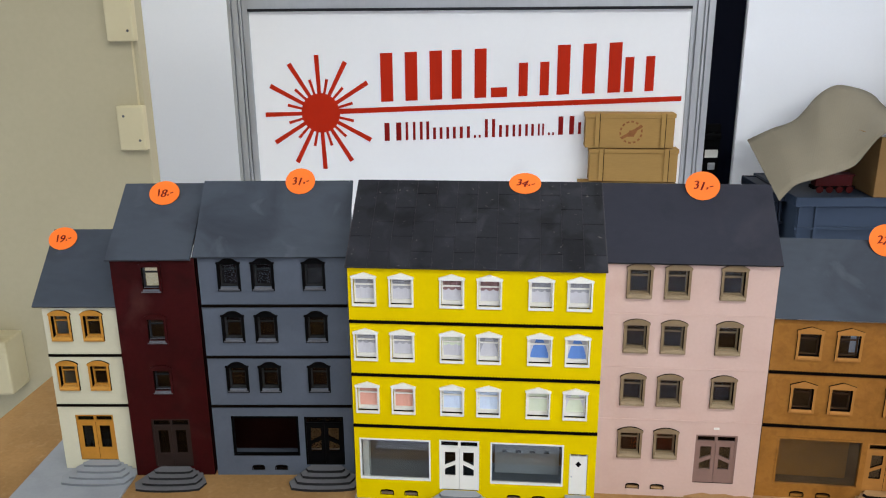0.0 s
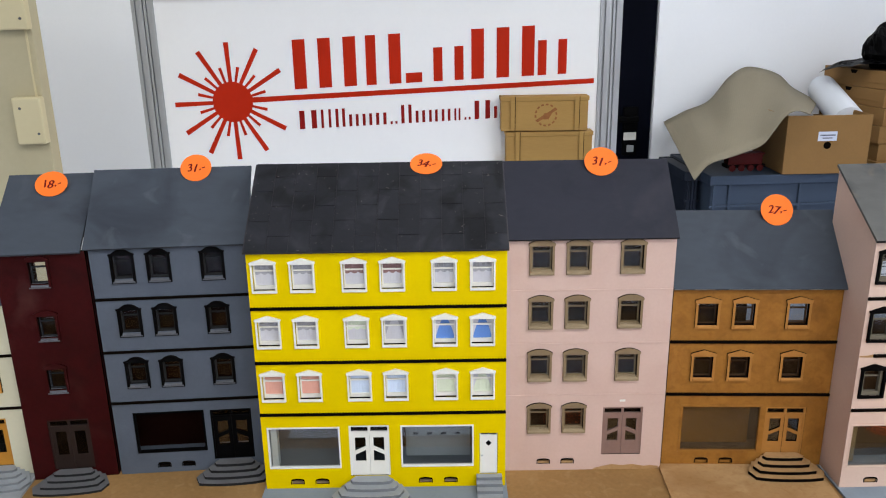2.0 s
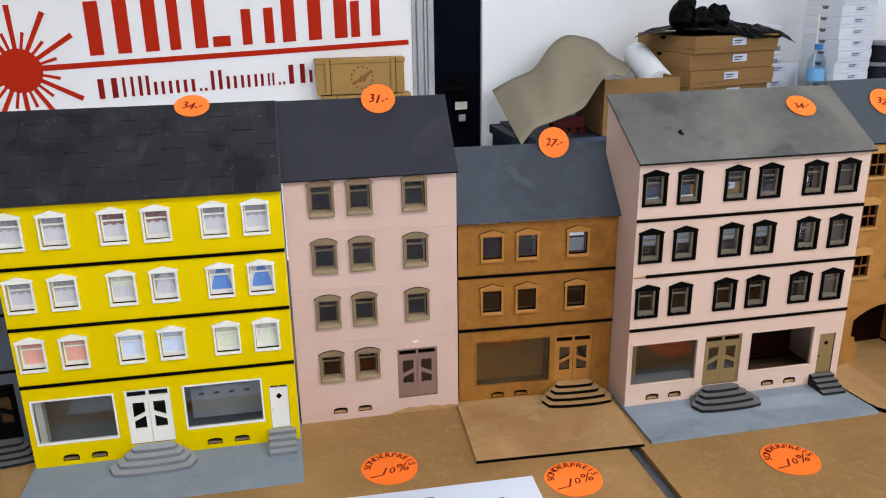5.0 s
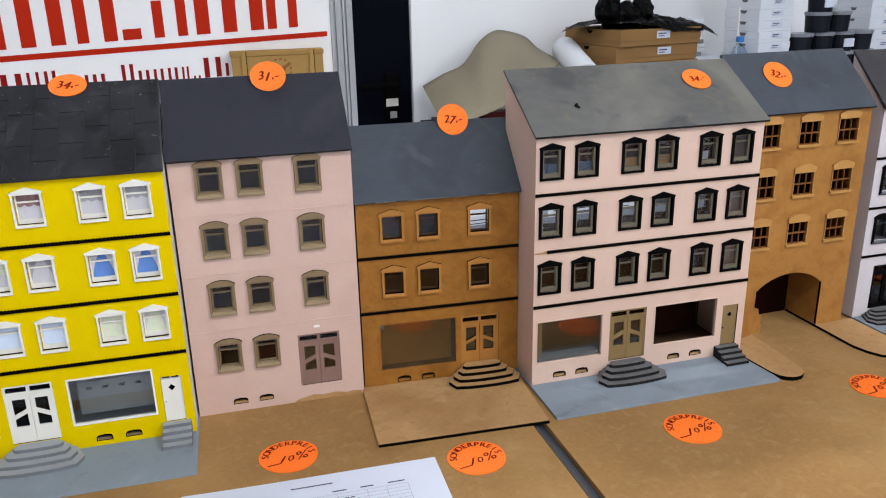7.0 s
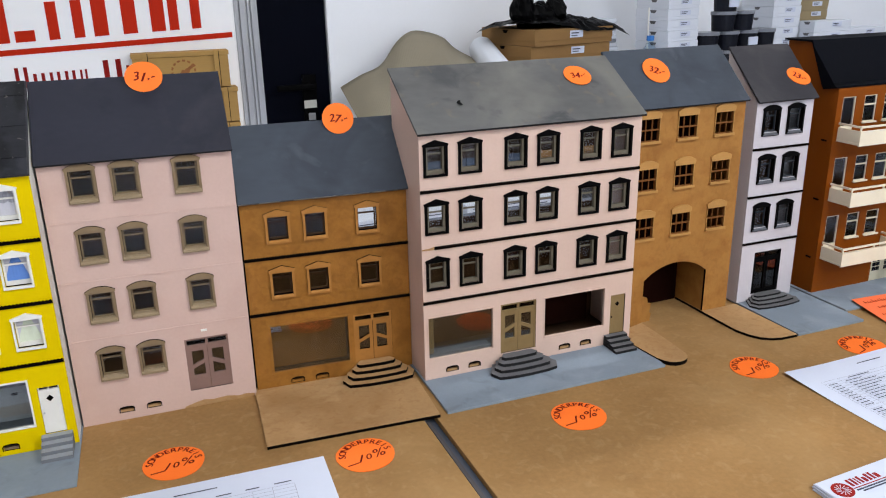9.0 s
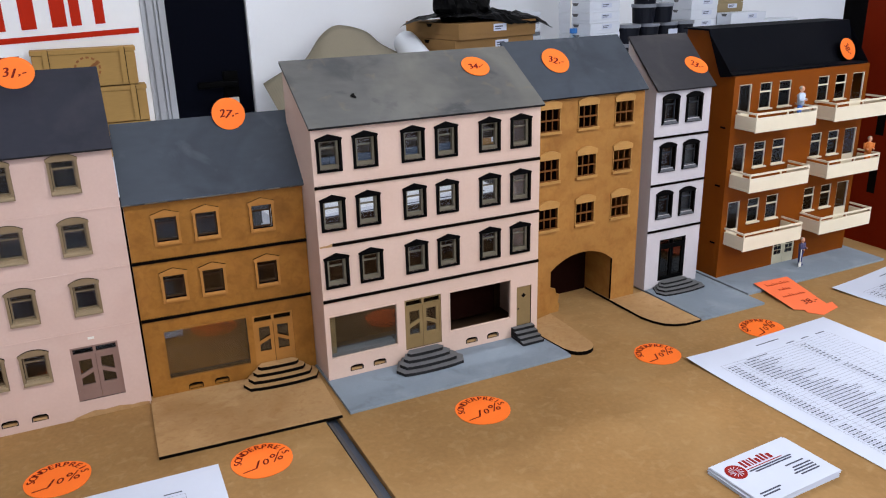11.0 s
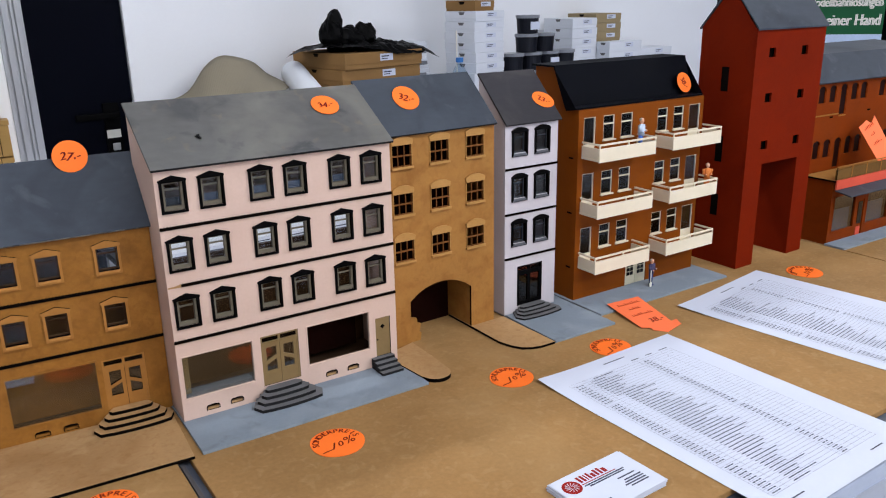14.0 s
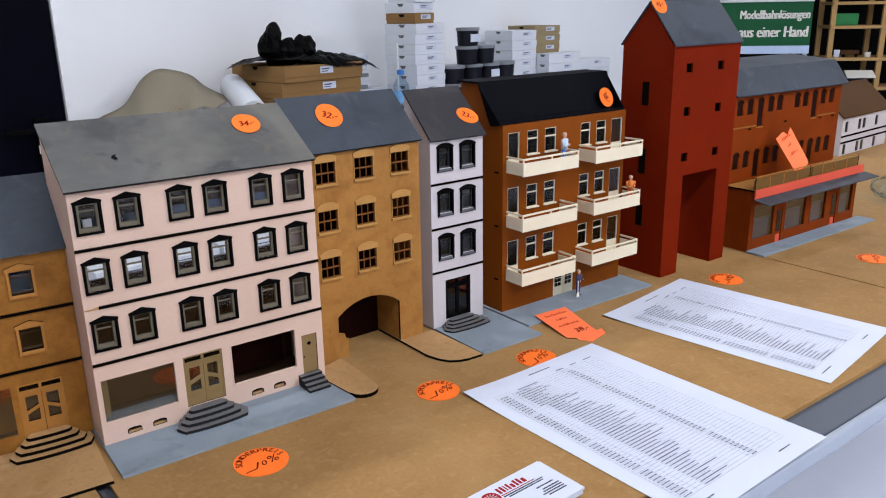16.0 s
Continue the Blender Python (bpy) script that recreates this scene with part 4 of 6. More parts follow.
# card sheets of the roof
L = math.hypot(0.083, 0.083 * rs)
NC = 12
sheet = Shape().box(0.0003, 0.0003, 0, (W + 0.001) / NC - 0.0002, L / 3 - 0.0003, 0.0005).mesh("roof_sheet", M_ROOF_D)
half = Shape().box(0.0003, 0.0003, 0, (W + 0.001) / NC - 0.0002, L / 6 - 0.0003, 0.0005).mesh("roof_sheet", M_ROOF_D)
tilt = Matrix.Rotation(math.atan(rs), 4, "X")
o = Vector((-0.0005, -0.004 + rn.y, 0.2465 + 0.0018 - 0.004 * rs + rn.z))
for c in range(NC):
    offs = [0, 1 / 3, 2 / 3] if c % 2 == 0 else [0, 1 / 6, 1 / 2, 5 / 6]
    for k, f in enumerate(offs):
        short = c % 2 and k in (0, 3)
        p = o + Vector(((W + 0.001) * c / NC, 0, 0)) + tilt @ Vector((0, L * f, 0.00005 + 0.0001 * random.random()))
        part("roof_sheet", half if short else sheet, roof, p, rot=tilt)
roof_sticker(hm, 0.1634, 0.3100, 40, 0, "34,-", 0.2465, 0.769, 0.0155, 0.82)

# pink house with olive windows
W = 0.1590
hs, hm = house("dusky pink model house with olive windows and slate roof", 0.217, 0.7535, 5.1)
holes = []
for z in (0.2125, 0.1570, 0.1010):
    for cx in (0.0330, 0.0680, 0.1190):
        add_window(hs, holes, cx, z, 0.0238, 0.0350, "arch", M_OLIVE, M_OLIVE, M_OLIVE_L)
for cx in (0.0335, 0.0685):
    add_window(hs, holes, cx, 0.0435, 0.0238, 0.0340, "arch", M_OLIVE, M_OLIVE, M_OLIVE_L)
add_double_door(hs, holes, 0.0978, 0.1378, 0.0175, 0.0712, M_MAUVE, M_MAUVE, M_PANE_S)
add_vents(hs, holes, (0.0392, 0.0636), 0.0075, M_KERB)
shell(hs, W, 0.2495, 0.056, 0.0575, holes, M_PINK, M_BLACK, M_ROOF_P, over=0.001, m_edge=M_STEP_D)
for z in (0.1963, 0.1410, 0.0853):
    add_band(hs, 0, W, z, M_PINK, hgt=0.0014, proud=0.0005)
part("nameplate", Shape().box(0.114, -0.0006, 0.0775, 0.1195, 0.0002, 0.0795).mesh("nameplate", M_FRAME_W), hs)
part("glue_trace", Shape().prism([(0.090, 0.0002), (0.157, 0.0002), (0.157, 0.0030), (0.149, 0.0042), (0.142, 0.0034), (0.131, 0.0056), (0.118, 0.0046), (0.109, 0.0060), (0.099, 0.0038), (0.092, 0.0020)], -0.0005, 0.0001).mesh("glue_trace", M_KERB), hs, label="raw board where steps came off")
roof_sticker(hm, 0.0943, 0.3110, 62, 2, "31,-", 0.2495, 1.027, 0.0162, 0.88)

# low tan house
W = 0.1605
hs, hm = house("low bare-MDF model house with shop window and grey roof", 0.377, 0.772, 2.9, 0.003)
holes = []
for z in (0.1510, 0.0950):
    for cx in (0.0336, 0.0690, 0.1200):
        add_window(hs, holes, cx, z, 0.0235, 0.0335, "gable", M_MDF_T, M_SASH_B)
add_shop_window(hs, holes, 0.0160, 0.0968, 0.0140, 0.0678, M_MDF, 0.0020)
add_double_door(hs, holes, 0.1005, 0.1402, 0.0115, 0.0655, M_MDF_T, M_MDF_T, M_PANE_S)
add_vents(hs, holes, (0.0404, 0.0653), 0.0015, M_MDF)
G_OPEN = (0.139, 0.190, 0.088)
floor_card(hs, W, 0.050)
# black strip added to close the gap beside the pink house
part("gap_filler", Shape().box(-0.0036, 0.004, 0.0, -0.0002, 0.050, 0.188).mesh("gap_filler", M_BURNT), hs, label="black strip added to fill the gap between two houses")
part("shop_back", Shape().box(0.006, 0.036, 0.004, 0.098, 0.0375, 0.074).mesh("shop_back", M_MDF), hs, label="raw board behind the shop window")
shell(hs, W, 0.1945, 0.050, 0.0575, holes, M_MDF, M_BURNT, M_ROOF, over=0.001, m_edge=M_CARDEDGE)
G_OPEN = None
for z in (0.1365, 0.0797):
    add_band(hs, 0, W, z, M_BURNT, True)
add_steps(hs, 0.1205, 0.075, 0.032, 4, 0.0035, M_KERB)
bp = base_plate(hs, -0.003, 0.157, -0.107, 0.050, M_KERB)
part("burnt_edge", Shape().box(-0.003, -0.1078, -0.003, 0.157, -0.1072, -0.0003).mesh("burnt_edge", M_BURNT), bp)
roof_sticker(hm, 0.1056, 0.2580, 66, 2, "27,-", 0.1945, 1.15)

# large pale pink house
W = 0.2415
hs, hm = house("large pale pink model house with black window surrounds", 0.542, 0.7405, 5.8, 0.003)
holes = []
for z in (0.2105, 0.1540, 0.0970):
    for cx in (0.0149, 0.0499, 0.0980, 0.1332, 0.1812, 0.2172):
        add_window(hs, holes, cx + 0.001, z, 0.0240, 0.0350, "peak", M_BLACK, M_SASH)
add_shop_window(hs, holes, 0.0035, 0.0760, 0.0215, 0.0685, M_PINK2, 0.0012)
part("display_ledge", Shape().box(0.0060, 0.0032, 0.0125, 0.0735, 0.0150, 0.0260).mesh("display_ledge", M_SHOPBACK), hs)
part("reveal", Shape().box(0.0058, 0.0032, 0.0270, 0.0112, 0.0135, 0.0660).mesh("reveal", M_OLIVE_D), hs)
add_double_door(hs, holes, 0.0838, 0.1245, 0.0140, 0.0688, M_OLIVE_D, M_OLIVE_D, M_PANE_S)
add_shop_window(hs, holes, 0.1335, 0.2083, 0.0222, 0.0688, M_PINK2, 0.0012, False)
# board added in a dark colour so the unglazed shop reads as unlit
part("shop_back", Shape().box(0.1290, 0.0420, 0.0150, 0.2110, 0.0435, 0.0800).mesh("shop_back", M_INNER_D), hs, label="dark board added to make the shop inside look unlit")
holes.append((0.2152, 0.0120, 0.2335, 0.0575))
sd = part("side_door", Shape().box(0.2155, 0.001, 0.0120, 0.2332, 0.0035, 0.0572).mesh("side_door", M_OLIVE_D), hs, label="umber side door with a diamond pane")
part("diamond_pane", Shape().prism([(0, -0.0028), (0.0028, 0), (0, 0.0028), (-0.0028, 0)], -0.0003, 0.0004).mesh("diamond_pane", M_BLACK), sd, (0.2243, 0.001, 0.0465))
part("door_knob", Shape().ball((0.2172, 0.0002, 0.032), 0.0009).mesh("door_knob", M_BLACK), sd)
add_vents(hs, holes, (0.0296, 0.0542, 0.1596, 0.1855), 0.0050, M_KERB)
G_OPEN = (0.143, 0.207)
shell(hs, W, 0.2510, 0.080, 0.0485, holes, M_PINK2, M_PINK2, M_ROOF_L, over=0.0025, m_edge=M_STEP_D)
G_OPEN = None
floor_card(hs, W, 0.080, M_INNER)
add_band(hs, 0, W, 0.1965, M_BURNT, True)
add_band(hs, 0.013, W, 0.1400, M_BURNT, True)
part("bare_scar", Shape().prism([(0.0005, 0.1388), (0.0128, 0.1384), (0.0128, 0.1416), (0.0080, 0.1404), (0.0005, 0.1400)], -0.0003, 0.0001).mesh("bare_scar", M_KERB), hs, label="bare strip where the cornice broke off")
add_band(hs, 0, W, 0.0840, M_BURNT, True)
add_steps(hs, 0.1025, 0.075, 0.032, 4, 0.0033, M_STEP)
add_steps(hs, 0.2215, 0.0260, 0.026, 4, 0.0030, M_STEP, square=True)
base_plate(hs, -0.0015, 0.2425, -0.0658, 0.080, M_SLAB)
thing("roof_mark", hm @ pose(0.052, 0.0275, 0.2737, 31.2, 0, 0) @ Matrix.Scale(0.75, 4), "small dark scuff on the worn grey roof", "mark", kind="stuff",
           me=Shape().prism([(-0.004, -0.001), (0.001, -0.006), (0.003, -0.005), (0.0015, 0.001), (0.003, 0.004), (-0.001, 0.003)], 0, 0.0004, "z").mesh("roof_mark", M_BLACK))
roof_sticker(hm, 0.1944, 0.2885, 33, 10, "34,-", 0.2510, 0.606, 0.0150)

# bare MDF house with a gateway
W = 0.1580
hs, hm = house("bare-MDF model house with barred windows over an arched gateway", 0.783, 0.795, 7.7)
holes = []
for z in (0.2150, 0.1600, 0.1045):
    for cx in (0.0280, 0.0785, 0.1290):
        add_window(hs, holes, cx, z + 0.0008, 0.0270, 0.0365, "arch", M_MDF_L, M_SASH_R, M_MDF2, "grid")
holes.append((0.0335, 0.0, 0.1225, 0.0560))
GW = 0.089 / 2
rr = (GW * GW + 0.0165 ** 2) / (2 * 0.0165)
aa = math.degrees(math.asin(GW / rr))
holes.append((0.0335, 0.0560, 0.1225, 0.0730))
shell(hs, W, 0.2545, 0.055, 0.0515, holes, M_MDF2, M_MDF2, M_ROOF, over=0.001, m_edge=M_STEP_D)
arcpts = arc(0.078, 0.0725 - rr, rr, 90 + aa, 90 - aa, 20)
sp = Shape()
for (xa, za), (xb, zb) in zip(arcpts[:-1], arcpts[1:]):
    sp.prism([(xa, za), (xb, zb), (xb, 0.0730), (xa, 0.0730)], 0.0, 0.003)
part("gate_arch", sp.mesh("gate_arch", M_MDF2), hs)
part("gate_lining", Shape().box(0.0315, 0.0032, 0, 0.0332, 0.0515, 0.0720).mesh("gate_lining", M_MDF2), hs)
part("gate_lining", Shape().box(0.1228, 0.0032, 0, 0.1245, 0.0515, 0.0720).mesh("gate_lining", M_MDF2), hs)
part("broken_gate", Shape().prism([(0.034, 0), (0.052, 0), (0.053, 0.010), (0.0505, 0.011), (0.0525, 0.022), (0.048, 0.023), (0.0465, 0.030), (0.034, 0.034)], 0.0085, 0.0110).mesh("broken_gate", M_MDF2), hs, label="ragged piece of gate board")
# kerbs of the drive
kl = Shape().prism([(-0.012, -0.012), (-0.006, -0.082)] + arc(0.012, -0.082, 0.017, 190, 350, 8) + [(0.032, -0.045), (0.034, 0.0)], -0.0001, 0.0044, "z")
part("kerb_plate", kl.mesh("kerb_plate", [M_KERB, M_BURNT], edge=2), hs)
kr = Shape().prism([(0.1225, 0.05), (0.1205, -0.058)] + [(0.1245, -0.075), (0.131, -0.087), (0.141, -0.094), (0.152, -0.0975)] + [(0.1735, -0.0985), (0.1735, 0.0), (0.1588, 0.0)] + [(0.1245, 0.0015)], 0.0, 0.0030, "z")
part("kerb_plate", kr.mesh("kerb_plate", [M_KERB, M_BURNT], edge=2), hs)
roof_sticker(hm, 0.0545, 0.2895, 46, -14, "32,-", 0.2545, 0.936, 0.0165)

# narrow white house
W = 0.0835
hs, hm = house("narrow off-white model house with black windows", 0.9574, 0.8196, 6.2, 0.003)
holes = []
for z in (0.2060, 0.1490, 0.0905):
    for cx in (0.0222, 0.0578):
        add_window(hs, holes, cx, z, 0.0245, 0.0360, "arch", M_BLACK, M_LIP, M_SILL)
add_double_door(hs, holes, 0.0204, 0.0617, 0.0085, 0.0625, M_BLACK, M_BLACK, M_PANE_R, False, 0.10)
floor_card(hs, W, 0.054)
shell(hs, W, 0.2470, 0.054, 0.0525, holes, M_WHITE_P, M_WHITE_P, M_ROOF_W, over=0.002)
for z in (0.1910, 0.1335, 0.0755):
    add_band(hs, 0, W, z, M_BURNT)
add_steps(hs, 0.0415, 0.072, 0.031, 4, 0.0022, M_STEP)
base_plate(hs, 0.002, 0.100, -0.099, 0.055, M_SLAB)
roof_sticker(hm, 0.0725, 0.2695, 44, -24, "23,-", 0.2470, 0.972, 0.0155, 0.80)

# ochre apartment house with balconies
W = 0.2375
hs, hm = house("ochre model apartment house with ivory balconies and black roof", 1.066, 0.820, 6.5, 0.003)
holes = []
FRAME_T = 0.0010


def flat_window(hs, x0, x1, z0, z1, is_door=False):
    holes.append((x0, z0, x1, z1))
    w, hh = x1 - x0, z1 - z0
    s = Shape().box(0, 0.0006, 0, FRAME_T, 0.0028, hh).box(w - FRAME_T, 0.0006, 0, w, 0.0028, hh).box(FRAME_T, 0.0006, 0, w - FRAME_T, 0.0028, FRAME_T).box(FRAME_T, 0.0006, hh - FRAME_T, w - FRAME_T, 0.0028, hh)
    if is_door:
        s.box(FRAME_T, 0.001, FRAME_T, w - FRAME_T, 0.0028, hh * 0.30)
        win = part("balcony_door", s.mesh("balcony_door", M_BALC), hs, (x0, 0, z0))
        part("pane", Shape().box(FRAME_T, 0.0016, hh * 0.30, w - FRAME_T, 0.0020, hh - FRAME_T).mesh("pane", M_PANE), win)
    else:
        s.box(FRAME_T, 0.0006, hh * 0.62, w - FRAME_T, 0.0028, hh * 0.62 + 0.0018)
        win = part("window", s.mesh("window", M_BALC), hs, (x0, 0, z0))
        part("pane", Shape().box(FRAME_T, 0.0016, FRAME_T, w - FRAME_T, 0.0020, hh - FRAME_T).mesh("pane", M_PANE_D), win)
        part("sill", Shape().box(-0.0012, -0.0030, -0.0014, w + 0.0012, 0.0002, 0.0002).mesh("sill", M_BALC), win)


BALC_F = (0.1935, 0.1200, 0.0450)
for k, zt in enumerate((0.2450, 0.1722, 0.0990)):
    f = BALC_F[k]
    flat_window(hs, 0.0090, 0.0293, f + 0.002, zt, True)
    for x0, x1 in ((0.0432, 0.0630), (0.0755, 0.0965), (0.1445, 0.1640), (0.1765, 0.1965)):
        flat_window(hs, x0, x1, zt - 0.0315, zt)
    flat_window(hs, 0.2080, 0.2310, f + 0.002, zt, True)
    for bx0, bx1 in ((0.006, 0.1075), (0.141, 0.2395)):
        bl = part("balcony", Shape().box(bx0, -0.031, f, bx1, -0.0002, f + 0.0022).mesh("balcony", M_BALC), hs)
        for nm, q in (("front_panel", (bx0, -0.0330, f - 0.001, bx1, -0.0312, f + 0.0165)), ("side_panel", (bx0, -0.0310, f + 0.0024, bx0 + 0.0018, -0.0004, f + 0.0165)), ("side_panel", (bx1 - 0.0018, -0.0310, f + 0.0024, bx1, -0.0004, f + 0.0165))):
            part(nm, Shape().box(*q).mesh(nm, M_BALC, 0.0002), bl)
        rl = Shape().box(bx0, -0.0330, f + 0.0200, bx1, -0.0312, f + 0.0222).box(bx0, -0.0310, f + 0.0200, bx0 + 0.0018, -0.0004, f + 0.0222).box(bx1 - 0.0018, -0.0310, f + 0.0200, bx1, -0.0004, f + 0.0222)
        part("rail", rl.mesh("rail", M_BALC), bl)
        for px in (bx0, (bx0 + bx1) / 2, bx1 - 0.0018):
            part("post", Shape().box(px, -0.0328, f + 0.0165, px + 0.0018, -0.0314, f + 0.0200).mesh("post", M_BALC), bl)
holes.append((0.0975, 0.0, 0.1385, 0.0345))
ed = part("entrance_door", Shape().box(0.0977, 0.0008, 0, 0.1178, 0.003, 0.0342).box(0.1182, 0.0008, 0, 0.1383, 0.003, 0.0342).mesh("entrance_door", M_CREAM), hs, label="cream double entrance door with small panes")
for x0 in (0.1010, 0.1217):
    for k in range(2):
        for q in range(3):
            part("pane", Shape().box(x0 + k * 0.0068, 0.0001, 0.0135 + q * 0.0062, x0 + 0.0056 + k * 0.0068, 0.0007, 0.0185 + q * 0.0062).mesh("pane", M_DOORGLASS), ed)
part("front_wall", Shape().wall(0, W, 0, 0.2555, 0, 0.003, holes).mesh("front_wall", M_ORANGE), hs)
poly = [(0.0032, 0), (0.085, 0), (0.085, 0.306), (0.042, 0.306), (0.022, 0.2555), (0.0032, 0.2555)]
for x in (0, W - 0.003):
    sw = part("side_wall", Shape().prism(poly, x, x + 0.003, "x").mesh("side_wall", M_ORANGE), hs)
    for z in (0.192, 0.119, 0.044):
        part("slot", Shape().box(x - 0.0006, 0.008, z, x + 0.0002, 0.016, z + 0.0022).mesh("slot", M_BURNT), sw)
part("back_wall", Shape().box(0.0032, 0.082, 0, W - 0.0032, 0.0848, 0.300).mesh("back_wall", M_INNER), hs)
rm = Shape().prism([(0.0200, 0.2530), (0.0420, 0.3085), (0.086, 0.3085), (0.086, 0.3062), (0.0435, 0.3062), (0.0222, 0.2560), (0.0005, 0.2560), (0.0005, 0.2580), (0.0195, 0.2580)][::-1], -0.004, W - 0.003, "x").mesh("roof", M_ROOF_B)
for v in rm.vertices:
    # the card flares slightly towards its top
    if v.co.z > 0.30:
        v.co.x += 0.007 if v.co.x > 0.1 else -0.002
part("roof", rm, hs)
base_plate(hs, -0.004, 0.247, -0.058, 0.085, M_SLAB)
price_sticker(hm, 0.2165, 0.0198, 0.2735, 76, -50, "38,-", 0.0150, 0.85)

# brick-red gate tower
W = 0.1640
twr = thing("model_tower", pose(1.356, 0.811, TABLE_Z, 0, 0, 7.0), "tall brick-red model tower with open gate and grey roof", "model tower", "model houses on the table")
hm = twr.matrix_basis.copy()
holes = [(0.0395, 0.0, 0.1265, 0.1550)]
WZ = ((0.308, 0.0305), (0.308, 0.1080), (0.245, 0.0310), (0.245, 0.1090), (0.1765, 0.0325), (0.1765, 0.1105))
for z, x in WZ:
    holes.append((x, z, x + 0.0150, z + 0.0130))
part("front_wall", Shape().wall(0, W, 0, 0.349, 0, 0.003, holes).mesh("front_wall", M_TOWER), twr)
D = 0.093
gable = [(0.0032, 0), (D, 0), (D, 0.349), (D / 2, 0.4045), (0.0032, 0.349)]
for x in (0, W - 0.003):
    sw = part("side_wall", Shape().prism(gable, x, x + 0.003, "x").mesh("side_wall", M_TOWER), twr)
    for z0, z1 in ((0.260, 0.2945), (0.157, 0.195), (0.075, 0.108)):
        part("slot", Shape().box(x - 0.0004 if x == 0 else x + 0.0028, 0.041, z0, x + 0.0002 if x == 0 else x + 0.0034, 0.053, z1).mesh("slot", M_BURNT), sw)
part("back_wall", Shape().wall(0.0032, W - 0.0032, 0, 0.349, D - 0.003, D - 0.0002, [(0.0395, 0, 0.1265, 0.155)]).mesh("back_wall", M_TOWER), twr)
for x in (0.0375, 0.1268):
    part("gate_lining", Shape().box(x, 0.0033, 0, x + 0.0018, D - 0.0033, 0.155).mesh("gate_lining", M_TOWER), twr)
part("gate_ceiling", Shape().box(0.0375, 0.0033, 0.1552, 0.1286, D - 0.0033, 0.157).mesh("gate_ceiling", M_TOWER), twr)
# black sheet added in place of the dark inside behind the openings
part("dark_window_sheet", Shape().box(0.005, 0.006, 0.16, W - 0.005, 0.008, 0.34).mesh("dark_window_sheet", M_BURNT), twr)
for y0, y1 in ((-0.003, D / 2), (D + 0.003, D / 2)):
    z0, z1 = 0.3495 - 0.003 * 1.19, 0.4065
    part("roof", Shape().prism([(y0, z0), (y1, z1), (y1, z1 + 0.0028), (y0, z0 + 0.0024)], -0.002, W + 0.002, "x").mesh("roof", M_ROOF), twr)
price_sticker(hm, 0.0106, 0.040, 0.4045, 60, 15, "45,-", 0.0150)

# station with a terrace over its shops
W, TOP = 0.345, 0.1045
stn = thing("model_station", pose(1.573, 0.8253, TABLE_Z, 0, 0, 5.6), "brown model station with terrace, awning and arched windows", "model station", "model houses on the table")
holes = []
for x0, x1 in ((0.008, 0.072), (0.104, 0.172), (0.186, 0.240), (0.284, 0.334)):
    sw = add_shop_window(stn, holes, x0, x1, 0.018, 0.080, M_STATION, 0.002)
    # card added behind the pane to paint in its blue-grey reflection
    part("shop_card", Shape().box(0.002, 0.009, -0.004, x1 - x0 - 0.002, 0.0105, 0.034).mesh("shop_card", M_SHOPREFLECT), sw)
for x0 in (0.080, 0.260):
    holes.append((x0, 0.0, x0 + 0.018, 0.064))
    dd = part("door", Shape().box(x0, 0.002, 0, x0 + 0.018, 0.004, 0.064).mesh("door", M_STATION), stn)
    part("door_panel", Shape().box(x0 + 0.003, 0.0008, 0.002, x0 + 0.015, 0.0018, 0.016).mesh("door_panel", M_SALMON), dd)
    part("pane", Shape().box(x0 + 0.003, 0.0008, 0.022, x0 + 0.015, 0.0018, 0.060).mesh("pane", M_DOORGLASS), dd)
part("front_wall", Shape().wall(0, W, 0, TOP, 0, 0.003, holes).mesh("front_wall", M_STATION), stn)
for x in (0, W - 0.003):
    part("side_wall", Shape().box(x, 0.0032, 0, x + 0.003, 0.050, TOP).mesh("side_wall", M_STATION), stn)
part("inner_wall", Shape().box(0.004, 0.040, 0, W - 0.004, 0.042, TOP - 0.002).mesh("inner_wall", M_INNER), stn)
part("terrace", Shape().box(-0.002, -0.004, TOP + 0.0002, W + 0.002, 0.052, TOP + 0.0030).mesh("terrace", [M_MDF2, M_BURNT], edge=2), stn)
part("fascia", Shape().box(-0.001, -0.0065, TOP - 0.0115, W + 0.006, -0.0042, TOP + 0.0034).mesh("fascia", M_SALMON), stn, label="salmon red fascia board")
aw = Shape().prism([(-0.034, 0.0868), (-0.0066, 0.0915), (-0.0066, 0.0928), (-0.034, 0.0884)], -0.004, W + 0.012, "x")
part("awning", aw.mesh("awning", M_ROOF), stn, label="grey sloping awning")
fence = part("parapet", Shape().box(0, -0.003, TOP + 0.0036, W * 0.495, -0.0012, TOP + 0.0200).box(W * 0.505, -0.003, TOP + 0.0032, 0.333, -0.0012, TOP + 0.0200).mesh("parapet", M_PARAPET), stn)
for k in range(9):
    part("post", Shape().box(0.331 * k / 8, -0.0038, TOP + 0.0036, 0.331 * k / 8 + 0.0016, -0.0032, TOP + 0.0240).mesh("post", M_MDF_T if k % 4 else M_BURNT), fence)
part("rail", Shape().box(0, -0.0038, TOP + 0.0240, 0.333, -0.0024, TOP + 0.0252).mesh("rail", M_MDF_T), fence)
